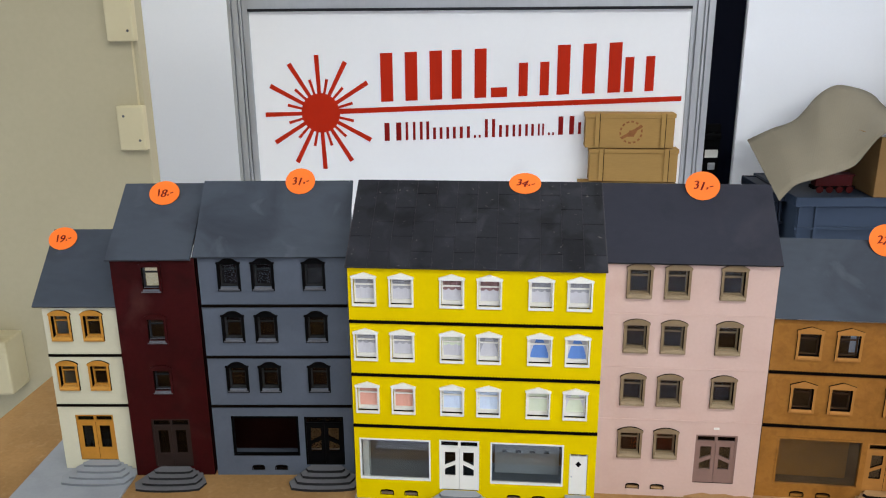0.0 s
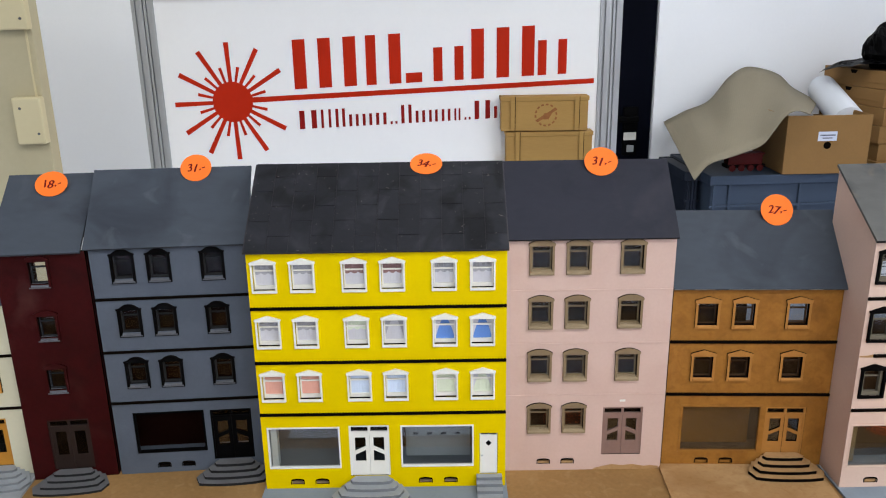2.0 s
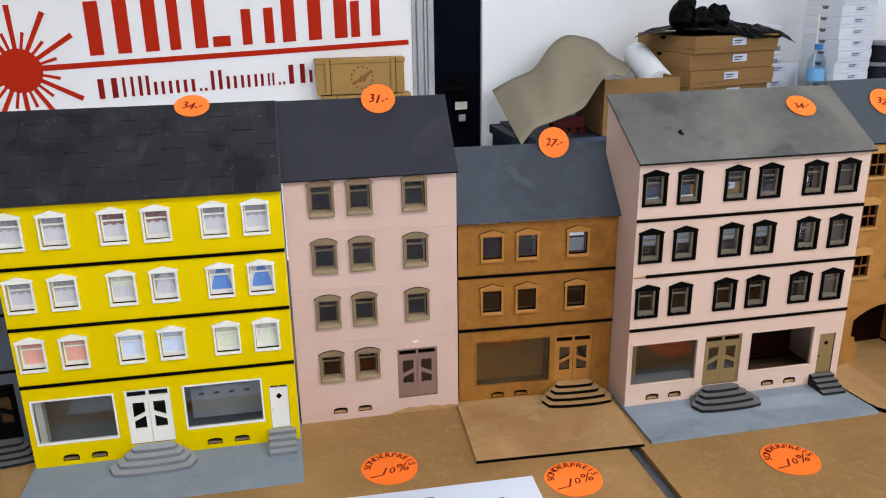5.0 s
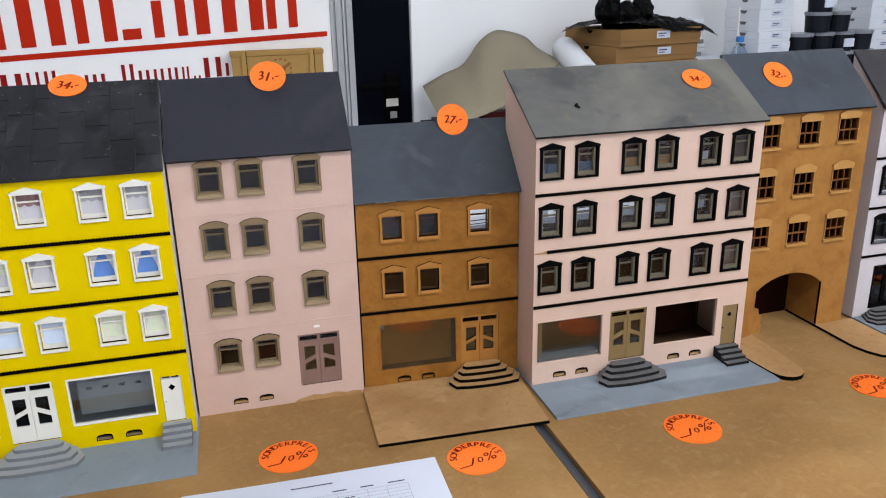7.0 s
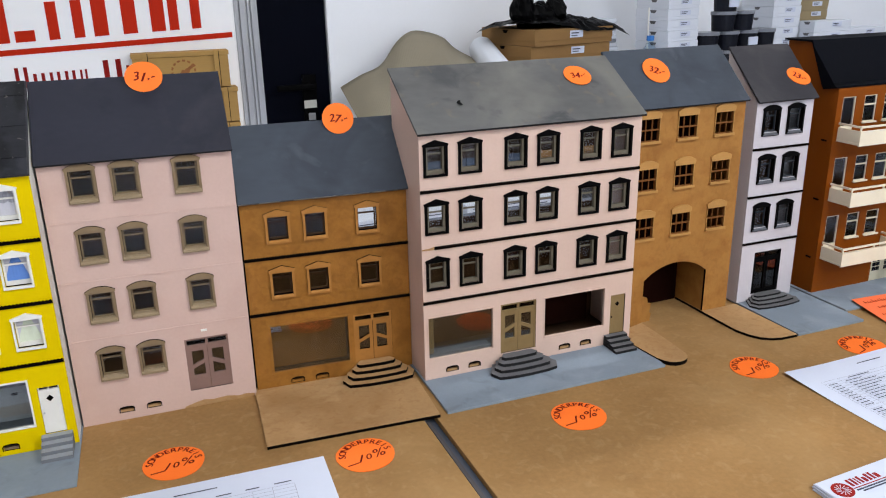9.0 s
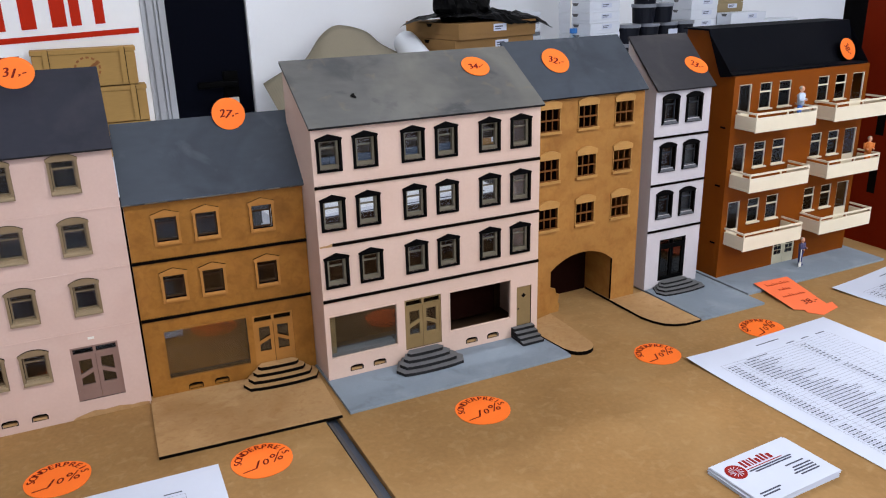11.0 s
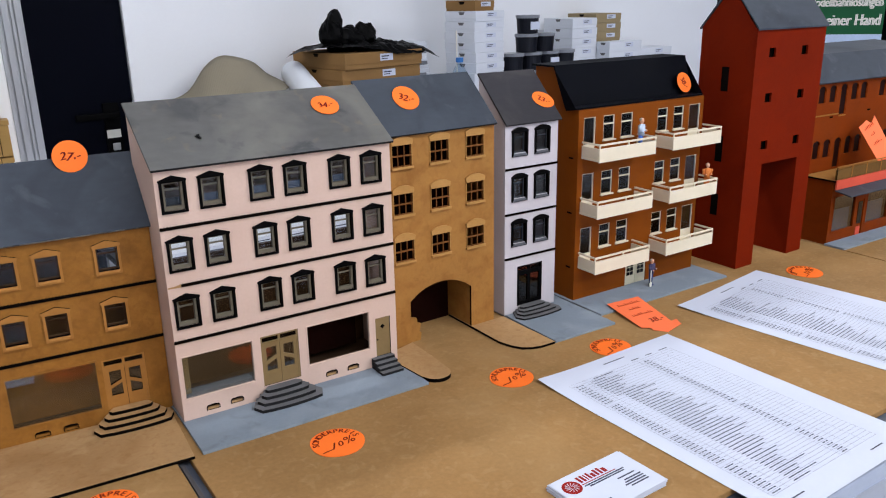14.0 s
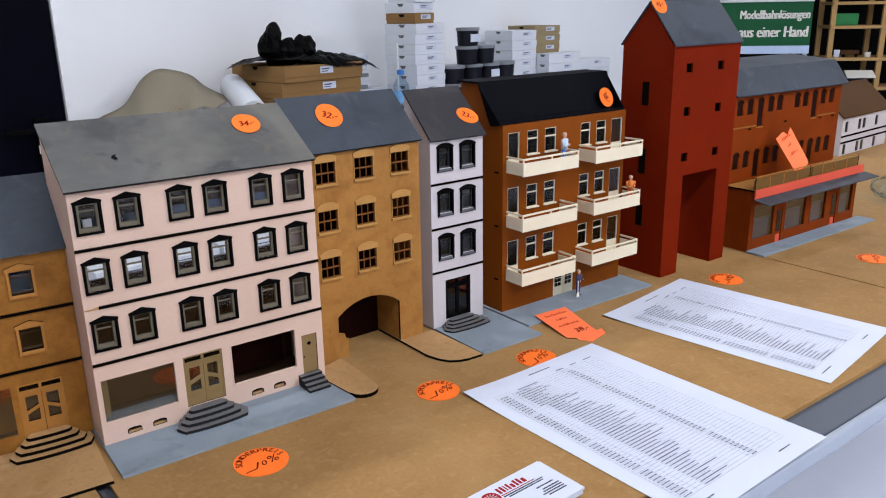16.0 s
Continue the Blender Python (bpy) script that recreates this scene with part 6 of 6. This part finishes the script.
# plywood boxes in front of the sign, on a white plinth
PB = pose(0, 1.845, 0, 0, 0, 5.04)
thing("plinth", PB @ pose(0, 0, 0), "plain white plinth behind the models", "plinth", me=Shape().box(0.165, -0.03, FLOOR_Z, 0.43, 0.041, 0.772).mesh("plinth", M_WBOX, 0.003))
for x0, x1, z0, z1, mark in ((0.185, 0.402, 0.7725, 0.8440, 0), (0.206, 0.4035, 0.8465, 0.9215, 0), (0.194, 0.3915, 0.9240, 1.0015, 1)):
    wbx = thing("plywood_box", PB, "small pale plywood box with straps" + (" and a burnt-in round mark" if mark else ""), "box", "plywood boxes")
    part("box_body", Shape().box(x0, 0, z0, x1, 0.040, z1 - 0.010).mesh("box_body", M_WOODBOX, 0.0012), wbx)
    part("box_lid", Shape().box(x0 - 0.002, -0.002, z1 - 0.0095, x1 + 0.002, 0.041, z1).mesh("box_lid", M_WOODBOX, 0.0012), wbx)
    for f in (0.13, 0.87):
        xx = x0 + (x1 - x0) * f
        part("strap", Shape().box(xx - 0.005, -0.0045, z0 + 0.001, xx + 0.005, -0.0022, z1 + 0.0015).mesh("strap", M_WOODBOX, 0.0006), wbx)
        # black strip laid on beside the strap as its painted shadow
        part("strap_shadow_strip", Shape().box(xx + 0.0052, -0.0026, z0 + 0.001, xx + 0.0066, -0.0021, z1).mesh("strap_shadow", M_BURNT), wbx)
    if mark:
        s = Shape()
        for q in range(14):
            a0, a1 = radians(q * 25.7), radians(q * 25.7 + 15)
            c0, zc = (x0 + x1) / 2 + 0.003, (z0 + z1) / 2 - 0.003
            s.prism([(c0 + 0.022 * math.cos(a0), zc + 0.022 * math.sin(a0)), (c0 + 0.026 * math.cos(a0), zc + 0.026 * math.sin(a0)), (c0 + 0.026 * math.cos(a1), zc + 0.026 * math.sin(a1)), (c0 + 0.022 * math.cos(a1), zc + 0.022 * math.sin(a1))], -0.0006, 0.0001)
        s.prism([(c0 - 0.024, zc - 0.012), (c0 - 0.018, zc - 0.016), (c0 + 0.026, zc + 0.012), (c0 + 0.022, zc + 0.017)], -0.0006, 0.0001)
        s.prism([(c0 - 0.008, zc - 0.010), (c0 + 0.006, zc - 0.010), (c0 + 0.014, zc + 0.004), (c0 - 0.004, zc + 0.004)], -0.0007, 0.0001)
        part("burnt_mark", s.mesh("burnt_mark", M_BURNMARK), wbx)

# ---- rear tables and stored goods along the white wall ----
PLACE = REAR
rt = thing("rear_table", pose(0.9, 2.42, 0, 0, 0, 9), "long low folding table loaded with boxes", "table")
part("tabletop", Shape().box(-0.25, -0.16, 0.325, 3.3, 0.66, 0.35).mesh("tabletop", M_DARKGREY, 0.003), rt)
for lx in (-0.2, 1.5, 3.2):
    for ly in (0.06, 0.60):
        part("leg", Shape().box(lx - 0.015, ly - 0.015, R_FLOOR, lx + 0.015, ly + 0.015, 0.3245).mesh("leg", M_ALU), rt)
rt2 = thing("rear_table", pose(2.05, 3.22, 0, 0, 0, 12), "long low folding table loaded with cartons", "table")
part("tabletop", Shape().box(-0.30, -0.15, 0.325, 2.2, 0.36, 0.35).mesh("tabletop", M_DARKGREY, 0.003), rt2)
for lx in (-0.2, 2.1):
    for ly in (-0.1, 0.30):
        part("leg", Shape().box(lx - 0.015, ly - 0.015, R_FLOOR, lx + 0.015, ly + 0.015, 0.3245).mesh("leg", M_ALU), rt2)


def euro_crate(m, w, d, hgt, mat, label):
    c = thing("storage_crate", m, label, "crate", "storage crates")
    t = 0.006
    part("crate_body", Shape().wall(0.01, w - 0.01, 0, hgt - 0.03, 0.01, 0.01 + t, []).box(0.01, d - 0.016, 0, w - 0.01, d - 0.01, hgt - 0.03).box(0.01, 0.017, 0, 0.016, d - 0.017, hgt - 0.03).box(w - 0.016, 0.017, 0, w - 0.01, d - 0.017, hgt - 0.03).box(0.017, 0.017, 0, w - 0.017, d - 0.017, 0.008).mesh("crate_body", mat, 0.001), c)
    rim = Shape().box(0, 0, hgt - 0.03, w, 0.012, hgt).box(0, d - 0.012, hgt - 0.03, w, d, hgt).box(0, 0.0122, hgt - 0.03, 0.012, d - 0.0122, hgt).box(w - 0.012, 0.0122, hgt - 0.03, w, d - 0.0122, hgt)
    part("rim", rim.mesh("rim", mat, 0.002), c)
    for f in (0.0, 0.09, 0.5, 0.91):
        x = 0.012 + (w - 0.032) * f
        part("rib", Shape().box(x, 0.0, 0, x + 0.008, 0.0098, hgt - 0.031).mesh("rib", mat, 0.001), c)
    part("ledge", Shape().box(0.004, 0.002, hgt - 0.105, w - 0.004, 0.0099, hgt - 0.097).mesh("ledge", mat), c)
    part("lid_board", Shape().box(0.013, 0.013, hgt - 0.008, w - 0.013, d - 0.013, hgt - 0.003).mesh("lid_board", mat), c)
    return c


euro_crate(pose(0.870, 2.605, 0.351, 0, 0, 8), 0.60, 0.40, 0.303, M_CRATE, "blue-grey plastic storage crate with a lid")
euro_crate(pose(0.806, 2.685, 0.351, 0, 0, 8), 0.058, 0.28, 0.300, M_CRATE_D, "navy plastic storage crate")
for x, z in ((0.70, 0.3515), (1.085, 0.3515), (0.705, 0.3985), (1.09, 0.3985)):
    carton_at = pose(x, 2.345 + (x - 0.7) * 0.158, z, 0, 0, 9)
    fc = thing("white_carton", carton_at, "long flat white carton on the low rear table", "carton", "stacked cartons")
    part("carton_body", Shape().box(0, 0, 0, 0.375, 0.16, 0.0455).mesh("carton_body", M_WBOX, 0.0015), fc)
    part("print_bar", Shape().box(0.02, -0.001, 0.009, 0.355, -0.0002, 0.012).box(0.02, -0.001, 0.020, 0.30, -0.0002, 0.023).box(0.02, -0.001, 0.031, 0.34, -0.0002, 0.034).mesh("print_bar", M_TONER), fc)
# open carton
oc = thing("open_carton", pose(1.10, 2.634, 0.6555, 0, 0, 6), "open brown corrugated carton with a small label", "carton", "cartons")
t = 0.005
for nm, q in (("front_panel", (0, 0, 0, 0.27, t, 0.187)), ("back_panel", (0, 0.25, 0, 0.27, 0.25 + t, 0.110)), ("side_panel", (0, t + 0.0002, 0, t, 0.2498, 0.187)), ("side_panel", (0.27 - t, t + 0.0002, 0, 0.27, 0.2498, 0.187)), ("bottom_panel", (t + 0.0002, t + 0.0002, 0, 0.2698 - t, 0.2498, t))):
    part(nm, Shape().box(*q).mesh(nm, M_CARTON, 0.0008), oc)
part("label", Shape().box(0.102, -0.0012, 0.106, 0.162, -0.0002, 0.136).mesh("label", M_PAPER), oc)
part("label_print", Shape().box(0.108, -0.0018, 0.123, 0.156, -0.0013, 0.1265).box(0.116, -0.0018, 0.114, 0.148, -0.0013, 0.117).mesh("label_print", M_TONER), oc)
part("hand_hole", Shape().prism(arc(0.134, 0.092, 0.012, 0, 360, 20)[:-1], -0.001, -0.0002).mesh("hand_hole", M_BURNT), oc)
# white paper roll standing in the carton
thing("paper_roll", look((1.380, 3.135, 0.868), (1.340, 2.74, 0.795)) @ pose(0, 0, 0, 180, 0, 0), "white roll of bubble wrap leaning in the carton", "roll", me=Shape().tube(0, 0, -0.02, 0.36, 0.050, n=32).tube(0, 0, -0.021, -0.0205, 0.02, n=20).mesh("paper_roll", M_WBOX, 0.002, True))
# small dark red toy locomotive on the crate
lc = thing("toy_locomotive", pose(0.935, 2.675, 0.6548, 0, 0, 9), "small dark red toy locomotive under the corrugated sheet", "toy")
part("chassis", Shape().box(0, 0, 0.012, 0.13, 0.04, 0.022).mesh("chassis", M_BLACK, 0.001), lc)
part("cab", Shape().box(0.005, 0.002, 0.0222, 0.120, 0.038, 0.055).box(0.0, -0.002, 0.0552, 0.125, 0.042, 0.060).mesh("cab", M_LOCO, 0.001), lc)
for k in range(4):
    part("wheel", Shape().tube(0, 0, 0, 0.004, 0.011, n=14).mesh("wheel", M_LOCO, m=pose(0.018 + 0.031 * k, 0.0, 0.0115, 90, 0, 0)), lc)

# corrugated sheet draped over the crates: its front and back edges
front = [(0.811, 2.575, 0.650), (0.852, 2.580, 0.699), (0.900, 2.582, 0.718), (0.942, 2.585, 0.731), (1.012, 2.590, 0.760), (1.044, 2.592, 0.803), (1.077, 2.594, 0.851), (1.112, 2.600, 0.866), (1.160, 2.625, 0.852)]
back = [(0.768, 2.880, 0.786), (0.842, 2.890, 0.823), (0.920, 2.900, 0.856), (0.990, 2.940, 0.930), (1.050, 2.970, 0.963), (1.110, 2.980, 0.959), (1.175, 2.980, 0.936), (1.222, 2.965, 0.893), (1.300, 2.935, 0.850)]
back = [tuple(Vector(HUB) + (Vector(p) - Vector(HUB)) * 1.075) for p in back]


def along(pts, f):
    q = f * (len(pts) - 1)
    i = min(int(q), len(pts) - 2)
    p0, p1, p2, p3 = (Vector(pts[max(0, min(len(pts) - 1, i + d))]) for d in (-1, 0, 1, 2))
    t = q - i
    return 0.5 * ((2 * p1) + (p2 - p0) * t + (2 * p0 - 5 * p1 + 4 * p2 - p3) * t * t + (3 * p1 - p0 - 3 * p2 + p3) * t ** 3)


s = Shape()
NA, NB = 240, 10
rows = []
for i in range(NA + 1):
    a, b = along(front, i / NA), along(back, i / NA)
    row = []
    for k in range(NB + 1):
        p = a.lerp(b, k / NB)
        sag = 0.012 * math.sin(math.pi * k / NB) * math.sin(6.28 * i / NA)
        row.append((p.x, p.y, p.z + sag + 0.00045 * math.sin(i * 2.1)))
    rows.append(row)
for i in range(NA):
    for k in range(NB):
        s.face([rows[i][k], rows[i + 1][k], rows[i + 1][k + 1], rows[i][k + 1]])
sheet = thing("corrugated_sheet", Matrix(), "grey-brown corrugated card sheet curled over the crates", "card sheet", me=s.mesh("corrugated_sheet", M_CORR, smooth=True))
so = sheet.modifiers.new("thickness", "SOLIDIFY")
so.thickness = 0.004


def carton(m, w, d, hgt, mat, label, name="flat_carton", tag_at=None, group="stacked cartons", notch=None):
    c = thing(name, m, label, "carton", group)
    part("carton_body", Shape().box(0, 0, 0, w, d, hgt * 0.93).mesh("carton_body", mat, 0.0015), c)
    part("carton_lid", Shape().box(-0.0015, -0.0015, hgt * 0.30, w + 0.0015, d + 0.0015, hgt).mesh("carton_lid", mat, 0.0015), c)
    if tag_at is not None:
        part("label", Shape().box(tag_at - 0.032, -0.0030, hgt * 0.42, tag_at + 0.032, -0.0018, hgt * 0.86).mesh("label", M_PAPER), c)
        part("label_print", Shape().box(tag_at - 0.026, -0.0036, hgt * 0.66, tag_at + 0.012, -0.0031, hgt * 0.74).box(tag_at - 0.026, -0.0036, hgt * 0.52, tag_at + 0.004, -0.0031, hgt * 0.58).mesh("label_print", M_TONER), c)
    if notch:
        part("thumb_notch", Shape().prism([(notch - 0.018, hgt - 0.004), (notch - 0.010, hgt - 0.016), (notch + 0.010, hgt - 0.016), (notch + 0.018, hgt - 0.004)], -0.0006, 0.0004, "x").mesh("thumb_notch", M_STEP if mat is M_WBOX else M_BURNT, m=pose(-0.0018, 0, 0)), c)
    return c


rnd = random.Random(9)
for k in range(10):
    z = 0.3515 + k * 0.0605
    carton(pose(1.486 + rnd.uniform(-0.008, 0.008), 2.862 + rnd.uniform(-0.008, 0.008), z, 0, 0, 18 + rnd.uniform(-3, 3)), 0.385, 0.335, 0.0592, M_CARTON, "flat brown carton with a white label in a stack", tag_at=0.20 + rnd.uniform(-0.03, 0.03), notch=0.18)
# black bin liner on top: a flat creased sheet with drooping tips and a knotted bundle
RIM = [(-0.305, -0.010), (-0.225, -0.105), (-0.135, -0.178), (-0.04, -0.160), (0.10, -0.143), (0.235, -0.094), (0.375, 0.040), (0.23, 0.165), (0.05, 0.185), (-0.14, 0.120)]
s = Shape()
NR, NT = 16, 80


def liner_point(i, k):
    q = k / NT * len(RIM)
    a, b = RIM[int(q) % len(RIM)], RIM[(int(q) + 1) % len(RIM)]
    f = q - int(q)
    x, y = a[0] + (b[0] - a[0]) * f, a[1] + (b[1] - a[1]) * f
    g = i / NR
    x, y = x * g, y * g
    over = max(0, x - 0.245) * 0.45 + max(0, -x - 0.21) * 0.30 + max(0, -y - 0.143 + 0.325 * x) * 0.9
    crease = 0.036 * abs(noise.noise(Vector((x * 13, y * 9, 2)))) + 0.020 * abs(noise.noise(Vector((x * 30, y * 24, 5))))
    return (x, y, 0.004 + crease * (1.35 - g) + 0.022 * max(0, 1 - 3.2 * math.hypot(x + 0.06, y + 0.02)) - over)


for i in range(NR):
    for k in range(NT):
        s.face([liner_point(i, k), liner_point(i + 1, k), liner_point(i + 1, k + 1), liner_point(i, k + 1)])
thing("bin_liner_sheet", pose(1.630, 3.055, 0.9572), "creased black plastic bin liner lying over the cartons", "bin liner", me=s.mesh("bin_liner_sheet", M_BAG))
s = Shape()
for c, r, sx, sy, sz, seed in (((-0.122, -0.040, 0.066), 0.056, 0.86, 0.8, 1.34, 7), ((-0.058, -0.030, 0.040), 0.054, 1.25, 0.9, 0.95, 3), ((0.014, -0.020, 0.050), 0.045, 1.05, 0.9, 1.10, 12)):
    i0 = len(s.v)
    s.ball((0, 0, 0), r, sx, sy, sz, 34)
    for k in range(i0, len(s.v)):
        v = Vector(s.v[k])
        p = v / r
        g = 1 + 0.34 * noise.noise(p * 1.1 + Vector((seed, 0, 0))) + 0.20 * abs(noise.noise(p * 2.6 + Vector((0, seed, 0)))) - 0.04
        s.v[k] = tuple(v * g + Vector(c))
thing("bin_liner_bag", pose(1.630, 3.055, 0.9602), "knotted upright bundle of black bin liner", "bin liner", me=s.mesh("bin_liner_bag", M_BAG))

# stack of pamphlets, white boxes and a water bottle beside the cartons
for k in range(9):
    thing("booklet_pack", pose(1.935 + rnd.uniform(-0.008, 0.008), 3.20, 0.8205 + k * 0.0165, 0, 0, 8 + rnd.uniform(-4, 4)), "thin white booklet pack in a pile", "booklet", "booklet pile", Shape().box(0, 0, 0, 0.070, 0.15, 0.0155).mesh("booklet_pack", M_WBOX if k % 3 else M_LID, 0.001))
for k in range(8):
    carton(pose(1.90 + rnd.uniform(-0.006, 0.006), 3.17, 0.3515 + k * 0.0585, 0, 0, 14), 0.195, 0.15, 0.058, M_WBOX, "small white carton with a label in a stack", "white_carton", 0.10)
bt = thing("water_bottle", pose(2.103, 3.10, 0.7305), "clear plastic water bottle with a blue cap", "bottle")
part("bottle_body", Shape().tube(0, 0, 0, 0.105, 0.034, n=20).tube(0, 0, 0.105, 0.140, 0.034, 0.014, 20).tube(0, 0, 0.14, 0.150, 0.013, n=16).mesh("bottle_body", M_CLEAR, smooth=True), bt)
part("bottle_label", Shape().tube(0, 0, 0.030, 0.078, 0.0345, n=20).mesh("bottle_label", M_BLUELABEL, smooth=False), bt, label="pale blue label band")
part("cap", Shape().tube(0, 0, 0.1502, 0.170, 0.016, n=16).mesh("cap", M_CAP, 0.001), bt)
for k in range(7):
    carton(pose(2.00, 3.04, 0.3515 + k * 0.054, 0, 0, 14), 0.14, 0.12, 0.053, M_WBOX, "small white carton under the bottle", "white_carton", 0.08)

for k in range(21):
    z = 0.3515 + k * 0.0435
    top = k >= 17
    w, d = (0.125, 0.165) if top else (0.19, 0.175)
    m = pose(2.168 + rnd.uniform(-0.004, 0.004), 3.076 + rnd.uniform(-0.004, 0.004), z, 0, 0, 19 + rnd.uniform(-1.5, 1.5))
    carton(m, w, d, 0.0428, M_CARTON if k == 17 else M_WBOX, "brown carton in a tall stack of white cartons" if k == 17 else "white carton with a label in a tall stack", "flat_carton" if k == 17 else "white_carton", w * 0.55, notch=d * 0.45)
thing("plastic_strap", pose(2.098, 3.105, 0.352, -1, 0, 0), "thin white plastic rod leaning on the cartons", "rod", me=Shape().tube(0, 0, 0, 0.66, 0.0035, n=10).mesh("plastic_strap", M_FRAME_W))


def tub(x, y, z, r=0.066, hgt=0.086, label=False):
    t_ = thing("plastic_tub", pose(x, y, z, 0, 0, 10), "dark grey round plastic tub with a clear lid", "tub", "plastic tubs")
    part("tub_body", Shape().tube(0, 0, 0, hgt - 0.014, r * 0.88, r * 0.96, 24).mesh("tub_body", M_TUB, smooth=False), t_)
    part("lid", Shape().tube(0, 0, hgt - 0.0138, hgt, r * 1.03, n=24).mesh("lid", M_LID, 0.001), t_)
    if label:
        part("label", Shape().box(-r * 0.5, -r * 0.985, 0.018, r * 0.5, -r * 0.90, 0.052).mesh("label", M_PAPER), t_)


TUBS = pose(2.503, 3.185, 0, 0, 0, 12)
for u, top_z, tagged_tub in ((0.0, 1.066, True), (-0.006, 0.984, False), (0.104, 0.984, False), (-0.095, 0.902, False), (0.022, 0.902, False), (0.135, 0.902, True), (0.245, 0.902, False)):
    P0 = TUBS @ Vector((u, 0.0, 0))
    tub(P0.x, P0.y, top_z - 0.0815, 0.053, 0.081, tagged_tub)
for k in range(5):
    for u in (-0.10, 0.02, 0.14, 0.26):
        P0 = TUBS @ Vector((u, 0.0, 0))
        tub(P0.x, P0.y, 0.3515 + k * 0.0938, 0.056, 0.0935)
STACKS = ((2.91, 3.40, 0.178, 0.20, 0.3515, 1.036, 14, M_WBOX), (3.095, 3.445, 0.185, 0.18, 0.3515, 0.914, 12, M_WBOX), (3.087, 3.443, 0.188, 0.20, 0.9145, 1.055, 3, M_CARTON_B), (3.105, 3.345, 0.25, 0.085, 0.3515, 0.916, 11, M_WBOX), (3.45, 3.52, 0.28, 0.13, 0.3515, 0.862, 10, M_WBOX))
for x, y, w, d, z0, z1, n, mat in STACKS:
    hh = (z1 - z0) / n
    brown = mat is M_CARTON_B
    for k in range(n):
        carton(pose(x, y, z0 + k * hh, 0, 0, 10 + rnd.uniform(-1, 1)), w, d, hh - 0.0008, mat, "beige carton on top of a stack by the wall" if brown else "white carton with a label in a stack by the wall", "flat_carton" if brown else "white_carton", w * 0.6, notch=d * 0.5)
PLACE = Matrix()

# ---- far stands ----
BN = pose(5.8, 3.95, 0, 0, 0, -40)
bn = thing("banner", BN, "dark green banner with white German lettering on a stand", "banner")
part("cloth", Shape().box(-0.52, 0, 0.78, 0.19, 0.01, 1.152).mesh("cloth", M_BANNER), bn)
part("sky_strip", Shape().box(-0.52, -0.002, 0.78, 0.19, -0.0002, 0.838).mesh("sky_strip", M_SKYB), bn)
s = Shape()
write(s, "Modellbahnlösungen", 0.088, pose(-0.075, -0.003, 1.060) @ FACE_ON, 0.05, 0.0034, 0.49)
part("upper_line", s.mesh("upper_line", M_FRAME_W), bn)
s = Shape()
write(s, "aus einer Hand", 0.110, pose(-0.075, -0.003, 0.935) @ FACE_ON, 0.05, 0.0044, 0.487)
part("lower_line", s.mesh("lower_line", M_FRAME_W), bn)
part("top_truss", Shape().box(-0.52, -0.01, 1.153, 0.19, 0.02, 1.172).mesh("top_truss", M_ALU), bn)
for x in (-0.5, 0.17):
    part("pole", Shape().box(x - 0.012, 0.011, FLOOR_Z, x + 0.012, 0.035, 1.30).mesh("pole", M_ALU), bn)
sh = thing("wooden_shelf", BN, "open pine shelf unit with small goods", "shelf unit")
for x in (0.345, 0.70, 1.05):
    for y in (0.02, 0.34):
        part("upright", Shape().box(x - 0.018, y, FLOOR_Z, x + 0.018, y + 0.03, 1.45).mesh("upright", M_PINE, 0.002), sh)
for z in (0.30, 0.52, 0.735, 0.965, 1.135):
    part("shelf_board", Shape().box(0.33, 0.0, z - 0.011, 1.08, 0.018, z + 0.011).box(0.33, 0.0505, z - 0.011, 1.08, 0.3395, z + 0.011).mesh("shelf_board", M_PINE, 0.002), sh)
thing("green_box", BN @ pose(0.43, 0.06, 0.9765), "small green box on the pine shelf", "box", me=Shape().box(-0.06, 0, 0, 0.10, 0.12, 0.085).mesh("green_box", M_GREENBOX, 0.003))
thing("price_card", BN @ pose(0.41, 0.07, 0.7465), "small white card standing on the shelf", "card", me=Shape().box(-0.02, 0, 0, 0.02, 0.004, 0.055).mesh("price_card", M_PAPER))
lw = thing("toy_wagon", BN @ pose(0.50, 0.08, 0.7465), "small dark toy wagon on the shelf", "toy")
part("wagon_body", Shape().box(-0.06, 0, 0.012, 0.07, 0.05, 0.05).mesh("wagon_body", M_BROWNROOF, 0.002), lw)
for x in (-0.04, 0.05):
    part("wheel", Shape().tube(0, 0, 0, 0.006, 0.012, n=12).mesh("wheel", M_BLACK, m=pose(x, 0, 0.012, 90, 0, 0)), lw)
thing("white_cup", BN @ pose(0.63, 0.08, 0.7465), "small white cup on the shelf", "cup", me=Shape().tube(0, 0, 0, 0.035, 0.02, 0.024, 16).mesh("white_cup", M_FRAME_W))
thing("white_tray", BN @ pose(0.47, -0.04, 0.60, 25, 0, 0), "white slanted display tray", "tray", me=Shape().box(0, 0, 0, 0.20, 0.10, 0.012).mesh("white_tray", M_FRAME_W, 0.003))
part("tray_leg", Shape().box(0.02, 0.08, -0.9, 0.18, 0.095, -0.0002).mesh("tray_leg", M_DARKGREY), bpy.data.objects["white_tray"])
